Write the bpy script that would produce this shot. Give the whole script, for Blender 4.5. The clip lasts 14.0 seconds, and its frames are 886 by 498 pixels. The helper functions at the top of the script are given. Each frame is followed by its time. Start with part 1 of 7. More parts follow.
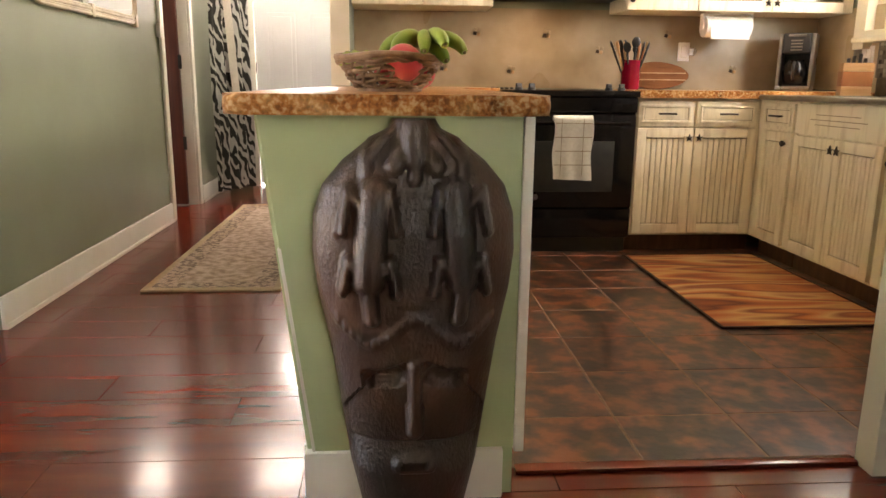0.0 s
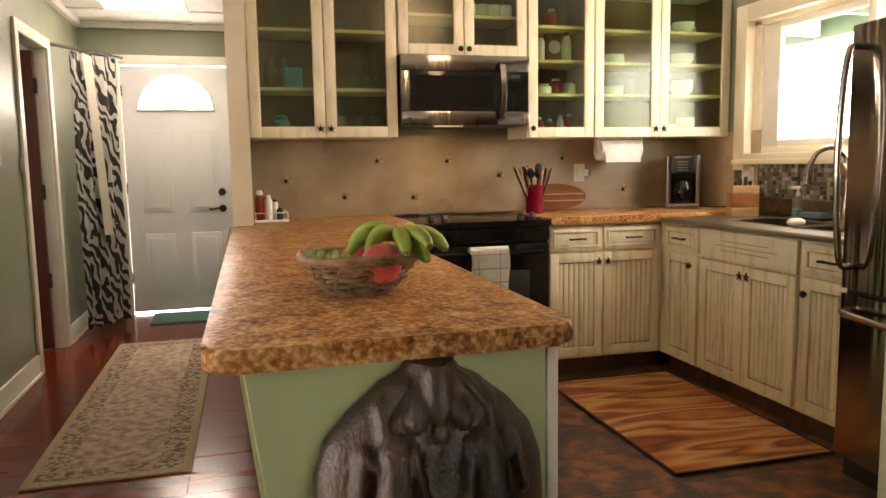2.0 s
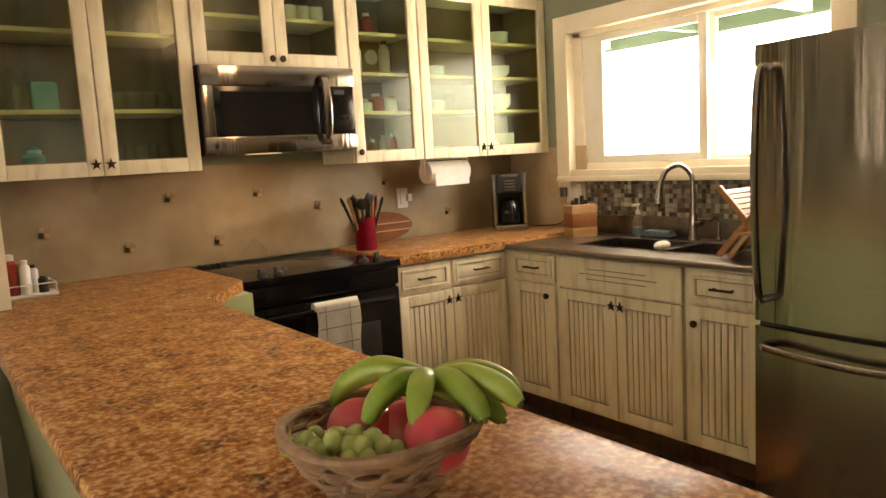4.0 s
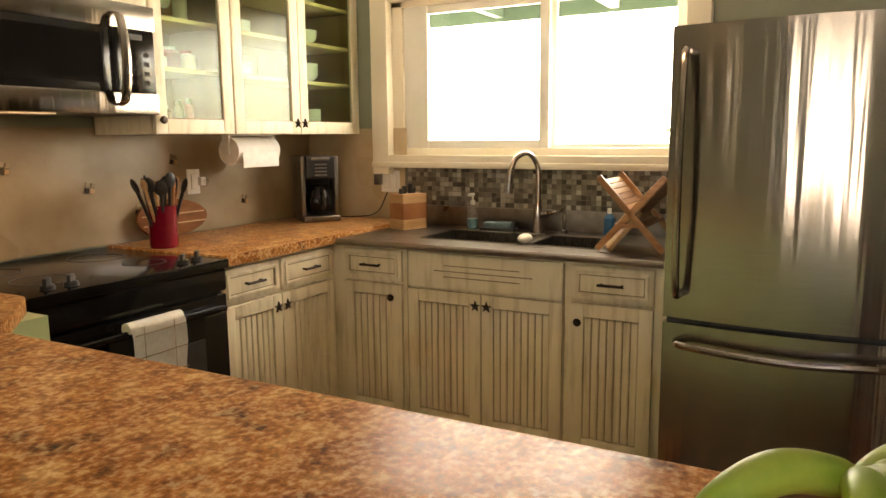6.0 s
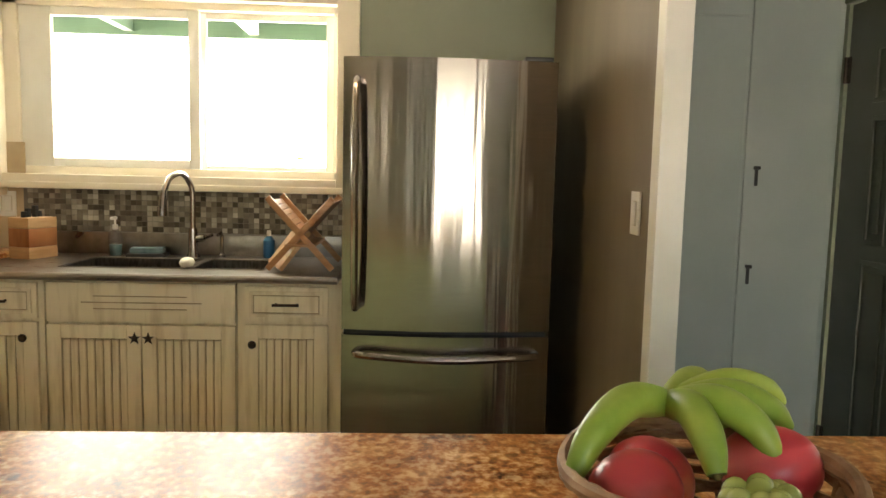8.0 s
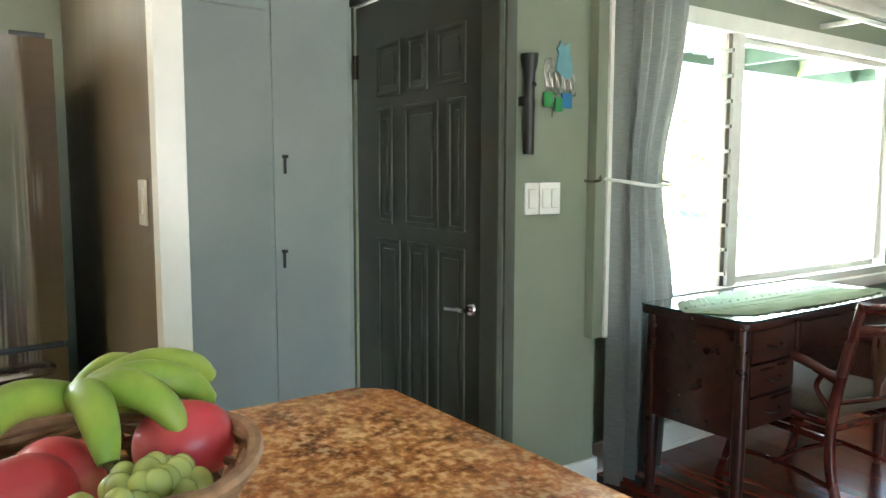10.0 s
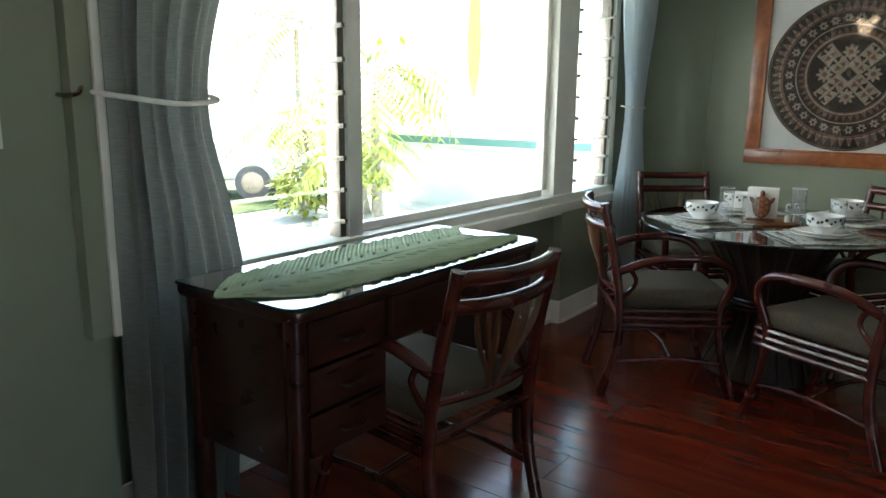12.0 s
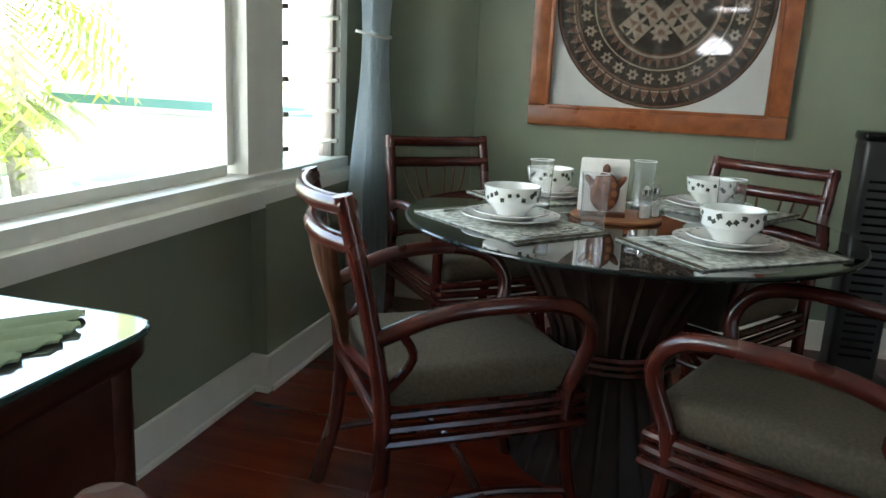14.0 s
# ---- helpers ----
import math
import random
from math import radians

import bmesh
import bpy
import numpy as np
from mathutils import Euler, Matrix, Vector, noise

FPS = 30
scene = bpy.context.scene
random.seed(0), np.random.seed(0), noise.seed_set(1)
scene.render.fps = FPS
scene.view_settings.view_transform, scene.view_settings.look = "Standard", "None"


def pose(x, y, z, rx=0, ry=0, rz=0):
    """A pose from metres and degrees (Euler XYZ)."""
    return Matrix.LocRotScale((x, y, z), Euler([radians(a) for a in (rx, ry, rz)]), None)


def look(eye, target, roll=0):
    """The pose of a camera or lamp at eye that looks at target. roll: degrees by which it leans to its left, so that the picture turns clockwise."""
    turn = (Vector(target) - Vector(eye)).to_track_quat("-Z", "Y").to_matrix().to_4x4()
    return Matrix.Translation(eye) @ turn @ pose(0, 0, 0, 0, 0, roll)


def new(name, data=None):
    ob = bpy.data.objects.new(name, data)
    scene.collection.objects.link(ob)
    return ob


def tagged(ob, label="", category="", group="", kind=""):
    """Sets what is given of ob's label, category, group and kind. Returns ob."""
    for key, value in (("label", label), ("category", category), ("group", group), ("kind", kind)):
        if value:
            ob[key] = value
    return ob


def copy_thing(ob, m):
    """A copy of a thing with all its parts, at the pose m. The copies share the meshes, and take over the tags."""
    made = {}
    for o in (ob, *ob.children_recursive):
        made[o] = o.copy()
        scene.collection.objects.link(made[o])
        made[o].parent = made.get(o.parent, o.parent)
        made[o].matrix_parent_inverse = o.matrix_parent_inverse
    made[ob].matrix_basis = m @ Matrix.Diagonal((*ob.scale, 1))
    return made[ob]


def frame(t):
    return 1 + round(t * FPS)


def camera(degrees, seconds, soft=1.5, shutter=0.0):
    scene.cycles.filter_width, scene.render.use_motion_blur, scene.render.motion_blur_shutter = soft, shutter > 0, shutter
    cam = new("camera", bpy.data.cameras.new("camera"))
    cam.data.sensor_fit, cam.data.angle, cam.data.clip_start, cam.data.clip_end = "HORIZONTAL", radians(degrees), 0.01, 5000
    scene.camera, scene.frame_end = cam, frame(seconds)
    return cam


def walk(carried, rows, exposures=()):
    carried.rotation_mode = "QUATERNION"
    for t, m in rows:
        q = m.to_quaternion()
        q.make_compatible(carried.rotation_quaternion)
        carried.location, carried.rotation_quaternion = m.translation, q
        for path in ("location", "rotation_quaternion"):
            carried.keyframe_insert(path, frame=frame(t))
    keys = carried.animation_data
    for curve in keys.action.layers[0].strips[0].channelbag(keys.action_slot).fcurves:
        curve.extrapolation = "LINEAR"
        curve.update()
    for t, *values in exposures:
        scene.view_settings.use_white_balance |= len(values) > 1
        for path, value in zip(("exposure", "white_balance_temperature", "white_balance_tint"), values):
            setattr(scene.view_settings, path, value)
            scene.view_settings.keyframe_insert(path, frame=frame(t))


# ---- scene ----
cam = camera(62.5, 14.0)
PATH = [
    (0, (-0.090, 0.260, 0.948), (0.051, 2.205, 0.504), 0.6),
    (0.5, (-0.137, 0.332, 1.022), (0.033, 2.287, 0.634), 0.7),
    (1, (-0.196, 0.374, 1.092), (0.058, 2.332, 0.774), 0.6),
    (1.5, (-0.269, 0.439, 1.162), (0.093, 2.388, 0.898), -0.2),
    (2, (-0.347, 0.542, 1.218), (0.170, 2.461, 0.990), -0.9),
    (4.5, (-0.649, 1.641, 1.387), (0.701, 3.092, 1.113), -2.9),
    (5, (-0.681, 1.876, 1.380), (0.819, 3.165, 1.084), -2.1),
    (5.5, (-0.699, 2.099, 1.370), (0.925, 3.224, 1.061), -1.4),
    (6, (-0.695, 2.293, 1.349), (1.046, 3.230, 1.047), -0.5),
    (6.5, (-0.713, 2.427, 1.321), (1.130, 3.152, 1.042), 0.4),
    (7, (-0.721, 2.528, 1.284), (1.203, 3.016, 1.037), 1.2),
    (9.5, (-0.876, 2.559, 1.329), (0.879, 1.621, 1.128), 0.3),
    (10, (-0.814, 2.366, 1.278), (0.820, 1.231, 1.075), 0.1),
    (10.5, (-0.778, 2.152, 1.238), (0.732, 0.860, 1.021), -0.5),
    (11, (-0.771, 1.876, 1.235), (0.622, 0.466, 0.968), -0.5),
    (11.5, (-0.719, 1.544, 1.257), (0.556, 0.040, 0.924), -0.1),
    (12, (-0.613, 1.176, 1.253), (0.556, -0.397, 0.851), 0.6),
    (12.5, (-0.444, 0.777, 1.217), (0.577, -0.885, 0.771), 1.2),
    (13, (-0.259, 0.361, 1.170), (0.617, -1.376, 0.705), 1.6),
    (13.5, (-0.074, -0.029, 1.114), (0.633, -1.841, 0.650), 2.3),
    (14, (0.109, -0.385, 1.056), (0.615, -2.266, 0.605), 2.8),
]
EXPOSURES = [(0.0, 4.2, 8100, 25), (2.0, 3.65, 8700, 25), (4.5, 3.5, 9700, 24), (7.0, 3.45, 8800, 20), (9.5, 4.1, 6700, 9),
             (10.0, 4.2, 6400, 9), (11.0, 3.6, 6400, 9), (12.5, 2.25, 6300, 10), (14.0, 2.75, 6300, 10)]
walk(cam, [(t, look(eye, target, roll)) for t, eye, target, roll in PATH], EXPOSURES)

# ---- world and large lights ----
world = bpy.data.worlds.new("world")
scene.world = world
world.use_nodes = True
wn = world.node_tree
sky = wn.nodes.new("ShaderNodeTexSky")
sky.sky_type, sky.sun_disc = "NISHITA", False
sky.sun_elevation, sky.sun_rotation = radians(58), radians(125)
wn.links.new(sky.outputs[0], wn.nodes["Background"].inputs[0])
wn.nodes["Background"].inputs[1].default_value = 0.15


def lamp(name, kind, m, power, colour, size=0.0, size_y=0.0):
    data = bpy.data.lights.new(name, kind)
    data.energy, data.color = power, colour
    if kind == "AREA":
        data.shape, data.size, data.size_y = "RECTANGLE", size, size_y
    elif kind == "SUN":
        data.angle = radians(0.5)
    else:
        data.shadow_soft_size = size
    ob = new(name, data)
    ob.matrix_world = m
    return ob


DAY = (0.95, 1.0, 0.98)
lamp("sun", "SUN", look((0, 0, 0), (-0.42, 0.30, -0.85)), 5.0, (1.0, 0.96, 0.88))
# sky light entering at the window openings
lamp("kitchen_window_light", "AREA", look((2.72, 3.60, 1.66), (0.5, 3.4, 0.9)), 2.2, DAY, 1.35, 0.74)
lamp("dining_window_light", "AREA", look((1.555, -1.55, 1.36), (-1.5, -1.55, 0.75)), 1.1, DAY, 3.1, 1.2)
lamp("living_window_light", "AREA", look((-3.64, 1.85, 1.08), (0.5, 1.85, 0.95)), 0.42, DAY, 1.35, 1.95)
lamp("bedroom_window_light", "AREA", look((-3.95, 5.7, 1.6), (-1.0, 5.6, 0.3)), 1.8, DAY, 0.7, 0.95)
lamp("hall_ceiling_light", "AREA", look((-0.98, 6.15, 2.375), (-0.98, 6.15, 0)), 0.085, (1.0, 0.96, 0.90), 0.5, 0.5)
lamp("ceiling_lamp_light", "POINT", pose(0.95, 3.05, 2.26), 0.64, (1.0, 0.74, 0.46), 0.09)
lamp("cooktop_lamp_light", "AREA", look((0.80, 4.62, 1.415), (0.80, 4.66, 0.9)), 0.08, (1.0, 0.70, 0.40), 0.05, 0.025)


# ---- materials ----
def rgb(c):
    return (c[0], c[1], c[2], 1.0)


def surf(name, a, b=None, rough=0.5, metal=0.0, scale=8.0, stretch=(1, 1, 1), bump=0.0, bscale=60.0, bstretch=None, per="", spec=0.5, coat=0.0, detail=6.0, edge=(0.35, 0.65), rvar=0.08, c=None, vary=0.25):
    """Two or three colours mixed by noise at two scales, with fine relief and uneven gloss. per: 'object' or 'island' varies pieces."""
    m = bpy.data.materials.new(name)
    m.use_nodes = True
    nt = m.node_tree
    p = nt.nodes["Principled BSDF"]
    tc = nt.nodes.new("ShaderNodeTexCoord")
    mp = nt.nodes.new("ShaderNodeMapping")
    mp.inputs["Scale"].default_value = stretch
    nt.links.new(tc.outputs["Object"], mp.inputs[0])
    n1 = nt.nodes.new("ShaderNodeTexNoise")
    n1.inputs["Scale"].default_value, n1.inputs["Detail"].default_value = scale, detail
    vec = mp.outputs[0]
    if per:
        add = nt.nodes.new("ShaderNodeVectorMath")
        if per == "object":
            src = nt.nodes.new("ShaderNodeObjectInfo").outputs["Random"]
        else:
            src = nt.nodes.new("ShaderNodeNewGeometry").outputs["Random Per Island"]
        mul = nt.nodes.new("ShaderNodeMath")
        mul.operation = "MULTIPLY"
        mul.inputs[1].default_value = 37.0
        nt.links.new(src, mul.inputs[0])
        nt.links.new(vec, add.inputs[0])
        nt.links.new(mul.outputs[0], add.inputs[1])
        vec = add.outputs[0]
    nt.links.new(vec, n1.inputs["Vector"])
    ramp = nt.nodes.new("ShaderNodeValToRGB")
    ramp.color_ramp.elements[0].position, ramp.color_ramp.elements[1].position = edge
    ramp.color_ramp.elements[0].color, ramp.color_ramp.elements[1].color = rgb(a), rgb(b or [min(1, x * 1.15) for x in a])
    if c:
        e = ramp.color_ramp.elements.new((edge[0] + edge[1]) / 2)
        e.color = rgb(c)
    nt.links.new(n1.outputs[0], ramp.inputs[0])
    col = ramp.outputs[0]
    if per:
        hs = nt.nodes.new("ShaderNodeHueSaturation")
        mr = nt.nodes.new("ShaderNodeMapRange")
        mr.inputs["To Min"].default_value, mr.inputs["To Max"].default_value = 1 - vary, 1 + vary
        nt.links.new(src, mr.inputs[0])
        nt.links.new(mr.outputs[0], hs.inputs["Value"])
        nt.links.new(col, hs.inputs["Color"])
        col = hs.outputs[0]
    nt.links.new(col, p.inputs["Base Color"])
    p.inputs["Metallic"].default_value = metal
    p.inputs["Specular IOR Level"].default_value = spec
    p.inputs["Coat Weight"].default_value = coat
    p.inputs["Coat Roughness"].default_value = 0.06
    rr = nt.nodes.new("ShaderNodeMapRange")
    rr.inputs["To Min"].default_value, rr.inputs["To Max"].default_value = max(0.02, rough - rvar), min(1, rough + rvar)
    n3 = nt.nodes.new("ShaderNodeTexNoise")
    n3.inputs["Scale"].default_value = 3.0
    nt.links.new(mp.outputs[0], n3.inputs["Vector"])
    nt.links.new(n3.outputs[0], rr.inputs[0])
    nt.links.new(rr.outputs[0], p.inputs["Roughness"])
    if bump:
        n2 = nt.nodes.new("ShaderNodeTexNoise")
        n2.inputs["Scale"].default_value, n2.inputs["Detail"].default_value = bscale, 3.0
        bm2 = nt.nodes.new("ShaderNodeMapping")
        bm2.inputs["Scale"].default_value = bstretch or stretch
        nt.links.new(tc.outputs["Object"], bm2.inputs[0])
        nt.links.new(bm2.outputs[0], n2.inputs["Vector"])
        bp = nt.nodes.new("ShaderNodeBump")
        bp.inputs["Strength"].default_value, bp.inputs["Distance"].default_value = bump, 0.004
        nt.links.new(n2.outputs[0], bp.inputs["Height"])
        nt.links.new(bp.outputs[0], p.inputs["Normal"])
    return m


def glass(name, tint=(1, 1, 1), rough=0.02, strength=1.0, veil=0.0, wavy=0.0):
    """A thin pane: clear, with a mirror gloss that grows at low angles. veil: a share of painted white haze."""
    m = bpy.data.materials.new(name)
    m.use_nodes = True
    nt = m.node_tree
    nt.nodes.remove(nt.nodes["Principled BSDF"])
    tr, gl, mx, fr, po = (nt.nodes.new(k) for k in ("ShaderNodeBsdfTransparent", "ShaderNodeBsdfGlossy", "ShaderNodeMixShader", "ShaderNodeLayerWeight", "ShaderNodeMath"))
    tr.inputs[0].default_value = rgb(tint)
    gl.inputs["Roughness"].default_value = rough
    fr.inputs[0].default_value = 0.5
    po.operation = "POWER"
    po.inputs[1].default_value = 4.5
    nt.links.new(fr.outputs["Facing"], po.inputs[0])
    mu = nt.nodes.new("ShaderNodeMath")
    mu.operation = "MULTIPLY_ADD"
    mu.use_clamp = True
    mu.inputs[1].default_value, mu.inputs[2].default_value = 0.96 * strength, 0.042 * strength
    nt.links.new(po.outputs[0], mu.inputs[0])
    nt.links.new(mu.outputs[0], mx.inputs[0])
    nt.links.new(tr.outputs[0], mx.inputs[1])
    nt.links.new(gl.outputs[0], mx.inputs[2])
    if wavy:
        nz, bp = nt.nodes.new("ShaderNodeTexNoise"), nt.nodes.new("ShaderNodeBump")
        nz.inputs["Scale"].default_value = 28
        bp.inputs["Strength"].default_value, bp.inputs["Distance"].default_value = wavy, 0.01
        nt.links.new(nz.outputs[0], bp.inputs["Height"])
        nt.links.new(bp.outputs[0], gl.inputs["Normal"])
    out = mx
    if veil:
        df, m2 = nt.nodes.new("ShaderNodeBsdfDiffuse"), nt.nodes.new("ShaderNodeMixShader")
        m2.inputs[0].default_value = veil
        nt.links.new(mx.outputs[0], m2.inputs[1])
        nt.links.new(df.outputs[0], m2.inputs[2])
        out = m2
    nt.links.new(out.outputs[0], nt.nodes["Material Output"].inputs[0])
    return m


def glow(name, colour, strength):
    m = bpy.data.materials.new(name)
    m.use_nodes = True
    p = m.node_tree.nodes["Principled BSDF"]
    p.inputs["Emission Color"].default_value = rgb(colour)
    p.inputs["Emission Strength"].default_value = strength
    return m


def ramped(m, kind, scale, stops, stretch=(1, 1, 1), wave=None, mixfac=1.0, dist=0.0):
    """Replaces the base colour of m by a wave or voronoi pattern run through colour stops."""
    nt = m.node_tree
    p = nt.nodes["Principled BSDF"]
    tc, mp = nt.nodes.new("ShaderNodeTexCoord"), nt.nodes.new("ShaderNodeMapping")
    mp.inputs["Scale"].default_value = stretch
    nt.links.new(tc.outputs["Object"], mp.inputs[0])
    tx = nt.nodes.new(kind)
    tx.inputs["Scale"].default_value = scale
    if kind == "ShaderNodeTexWave":
        tx.bands_direction = wave or "X"
        tx.inputs["Distortion"].default_value = dist
        tx.inputs["Detail"].default_value = 2.0
        tx.inputs["Detail Scale"].default_value = 1.2
    nt.links.new(mp.outputs[0], tx.inputs["Vector"])
    ramp = nt.nodes.new("ShaderNodeValToRGB")
    els = ramp.color_ramp.elements
    els[0].position, els[0].color = stops[0][0], rgb(stops[0][1])
    els[1].position, els[1].color = stops[-1][0], rgb(stops[-1][1])
    for pos, c in stops[1:-1]:
        e = els.new(pos)
        e.color = rgb(c)
    nt.links.new(tx.outputs[0], ramp.inputs[0])
    old = p.inputs["Base Color"].links[0].from_socket
    mix = nt.nodes.new("ShaderNodeMix")
    mix.data_type = "RGBA"
    mix.inputs[0].default_value = mixfac
    nt.links.new(old, mix.inputs[6])
    nt.links.new(ramp.outputs[0], mix.inputs[7])
    nt.links.new(mix.outputs[2], p.inputs["Base Color"])
    return m


SAGE = surf("sage_paint", (0.225, 0.25, 0.175), (0.25, 0.275, 0.195), 0.45, scale=2.5, bump=0.06, bscale=90)
ISLAND = surf("light_green_paint", (0.41, 0.49, 0.27), (0.45, 0.53, 0.30), 0.42, scale=5, bump=0.08, bscale=60)
PALE = surf("pale_blue_grey_paint", (0.37, 0.42, 0.385), (0.41, 0.455, 0.415), 0.4, scale=3, bump=0.05)
BROWNW = surf("brown_panel_paint", (0.19, 0.150, 0.098), (0.25, 0.20, 0.135), 0.5, scale=3, stretch=(2, 2, 0.4), bump=0.05)
TRIM = surf("white_trim_paint", (0.78, 0.76, 0.68), (0.83, 0.81, 0.74), 0.38, scale=6, bump=0.04)
CREAMTRIM = surf("cream_trim_paint", (0.80, 0.72, 0.56), (0.84, 0.76, 0.62), 0.4, scale=6, bump=0.04)
CEIL = surf("ceiling_paint", (0.72, 0.72, 0.68), (0.77, 0.77, 0.73), 0.6, scale=4)
WHITEDOOR = surf("white_door_paint", (0.66, 0.68, 0.68), (0.70, 0.72, 0.72), 0.4, scale=3)
DARKDOOR = surf("dark_olive_door_paint", (0.085, 0.088, 0.065), (0.105, 0.108, 0.08), 0.4, scale=4, bump=0.05)
REDDOOR = surf("mahogany_door", (0.09, 0.018, 0.010), (0.13, 0.028, 0.014), 0.35, scale=6, stretch=(6, 6, 0.6), bump=0.08)
WOODFLOOR = surf("cherry_floor_wood", (0.105, 0.012, 0.005), (0.17, 0.024, 0.009), 0.19, scale=2.2, stretch=(0.8, 6, 6), bump=0.015, bscale=25, per="object", coat=0.10, spec=0.42, rvar=0.05, c=(0.135, 0.017, 0.0065), vary=0.10)
UNDER = surf("dark_subfloor", (0.02, 0.008, 0.005), (0.03, 0.012, 0.007), 0.8)
TILE = surf("slate_tile", (0.022, 0.014, 0.012), (0.21, 0.066, 0.028), 0.36, scale=11, detail=10, bump=0.35, bscale=20, per="object", edge=(0.40, 0.62), c=(0.088, 0.034, 0.020), vary=0.22)
GROUT = surf("tan_grout", (0.19, 0.12, 0.08), (0.26, 0.17, 0.115), 0.9, scale=40)
GRANITE = surf("speckled_granite", (0.020, 0.012, 0.008), (0.76, 0.58, 0.34), 0.32, scale=85, detail=9, edge=(0.34, 0.64), c=(0.43, 0.165, 0.046), rvar=0.05, spec=0.06)
GRANITE = ramped(GRANITE, "ShaderNodeTexNoise", 15, [(0.28, (0.045, 0.018, 0.009)), (0.40, (0.31, 0.105, 0.030)), (0.55, (0.46, 0.185, 0.052)), (0.72, (0.70, 0.44, 0.20))], (1, 1, 1), None, 0.50)
CREAM = surf("antiqued_cream_paint", (0.54, 0.43, 0.27), (0.76, 0.66, 0.48), 0.5, scale=9, stretch=(3.0, 3.0, 0.35), bump=0.18, bscale=30, edge=(0.25, 0.50))
CREAMUP = surf("cream_cabinet_paint", (0.62, 0.53, 0.36), (0.80, 0.72, 0.55), 0.45, scale=12, stretch=(2.5, 2.5, 0.5), bump=0.12, bscale=30, edge=(0.25, 0.5))
GLAZE = surf("brown_glaze", (0.27, 0.195, 0.11), (0.41, 0.31, 0.20), 0.7, scale=20)
CABIN = surf("cabinet_inside_wood", (0.20, 0.115, 0.055), (0.27, 0.16, 0.08), 0.6, scale=5, stretch=(4, 4, 0.6))
SHELF = surf("shelf_edge_wood", (0.62, 0.42, 0.22), (0.70, 0.50, 0.28), 0.5, scale=8, stretch=(0.5, 4, 4))
BRONZE = surf("dark_bronze", (0.035, 0.024, 0.016), (0.06, 0.04, 0.025), 0.4, metal=0.7, scale=40, bump=0.1)
STEEL = surf("brushed_steel", (0.31, 0.275, 0.25), (0.385, 0.345, 0.315), 0.15, metal=1.0, scale=14, stretch=(0.6, 0.6, 60), rvar=0.04, bump=1.0, bscale=10, bstretch=(1, 1, 0.04))
STEEL.node_tree.nodes["Principled BSDF"].inputs["Anisotropic"].default_value = 0.85
STEEL.node_tree.nodes["Principled BSDF"].inputs["Anisotropic Rotation"].default_value = 0.25
# steel of the sink bowls, darker than STEELH on the deck
BOWLSTEEL = surf("dark_bowl_steel", (0.10, 0.085, 0.07), (0.17, 0.15, 0.125), 0.36, metal=1.0, scale=14, stretch=(6, 6, 2), rvar=0.1)
STEELH = surf("brushed_steel_top", (0.24, 0.21, 0.18), (0.32, 0.285, 0.25), 0.30, metal=1.0, scale=10, stretch=(40, 2, 2), rvar=0.08)
CHROME = surf("chrome", (0.6, 0.6, 0.6), (0.68, 0.68, 0.68), 0.08, metal=1.0, scale=5, rvar=0.02)
BLACK = surf("black_enamel", (0.005, 0.005, 0.005), (0.009, 0.008, 0.008), 0.12, scale=4, coat=0.05, spec=0.3, rvar=0.03)
BLACKM = surf("black_plastic", (0.012, 0.012, 0.011), (0.02, 0.019, 0.018), 0.42, scale=20, bump=0.04)
SPLASH = surf("tan_stone_tile", (0.36, 0.26, 0.15), (0.52, 0.40, 0.26), 0.30, scale=4.0, bump=0.1, bscale=30, per="object", c=(0.44, 0.33, 0.20))
MOSAIC = surf("mosaic_glass_stone", (0.085, 0.07, 0.052), (0.42, 0.38, 0.31), 0.2, scale=2.0, per="island", edge=(0.4, 0.6), c=(0.21, 0.18, 0.14))
MOSGROUT = surf("mosaic_grout", (0.16, 0.14, 0.11), (0.2, 0.175, 0.14), 0.8, scale=30)
CARVED = surf("carved_dark_wood", (0.032, 0.021, 0.015), (0.105, 0.048, 0.026), 0.36, scale=5, detail=9, stretch=(1, 1, 0.6), bump=0.7, bscale=170, c=(0.055, 0.032, 0.021))
RATTAN = surf("red_brown_rattan", (0.044, 0.0085, 0.006), (0.088, 0.018, 0.011), 0.26, scale=12, bump=0.05, bscale=40, coat=0.15)
CUSHION = surf("olive_tan_upholstery", (0.080, 0.066, 0.045), (0.112, 0.092, 0.064), 0.95, scale=120, bump=0.3, bscale=320, spec=0.2)
DESKWOOD = surf("dark_mahogany", (0.025, 0.008, 0.005), (0.048, 0.0145, 0.009), 0.30, scale=6, stretch=(6, 1, 6), bump=0.04, coat=0.15)
CURTAIN = surf("grey_blue_fabric", (0.24, 0.245, 0.225), (0.32, 0.325, 0.30), 0.8, scale=70, stretch=(0.4, 0.4, 5), bump=0.25, bscale=180)
SHEER = surf("pale_blue_fabric", (0.58, 0.62, 0.63), (0.68, 0.72, 0.73), 0.8, scale=70, stretch=(0.4, 0.4, 5), bump=0.2, bscale=180)


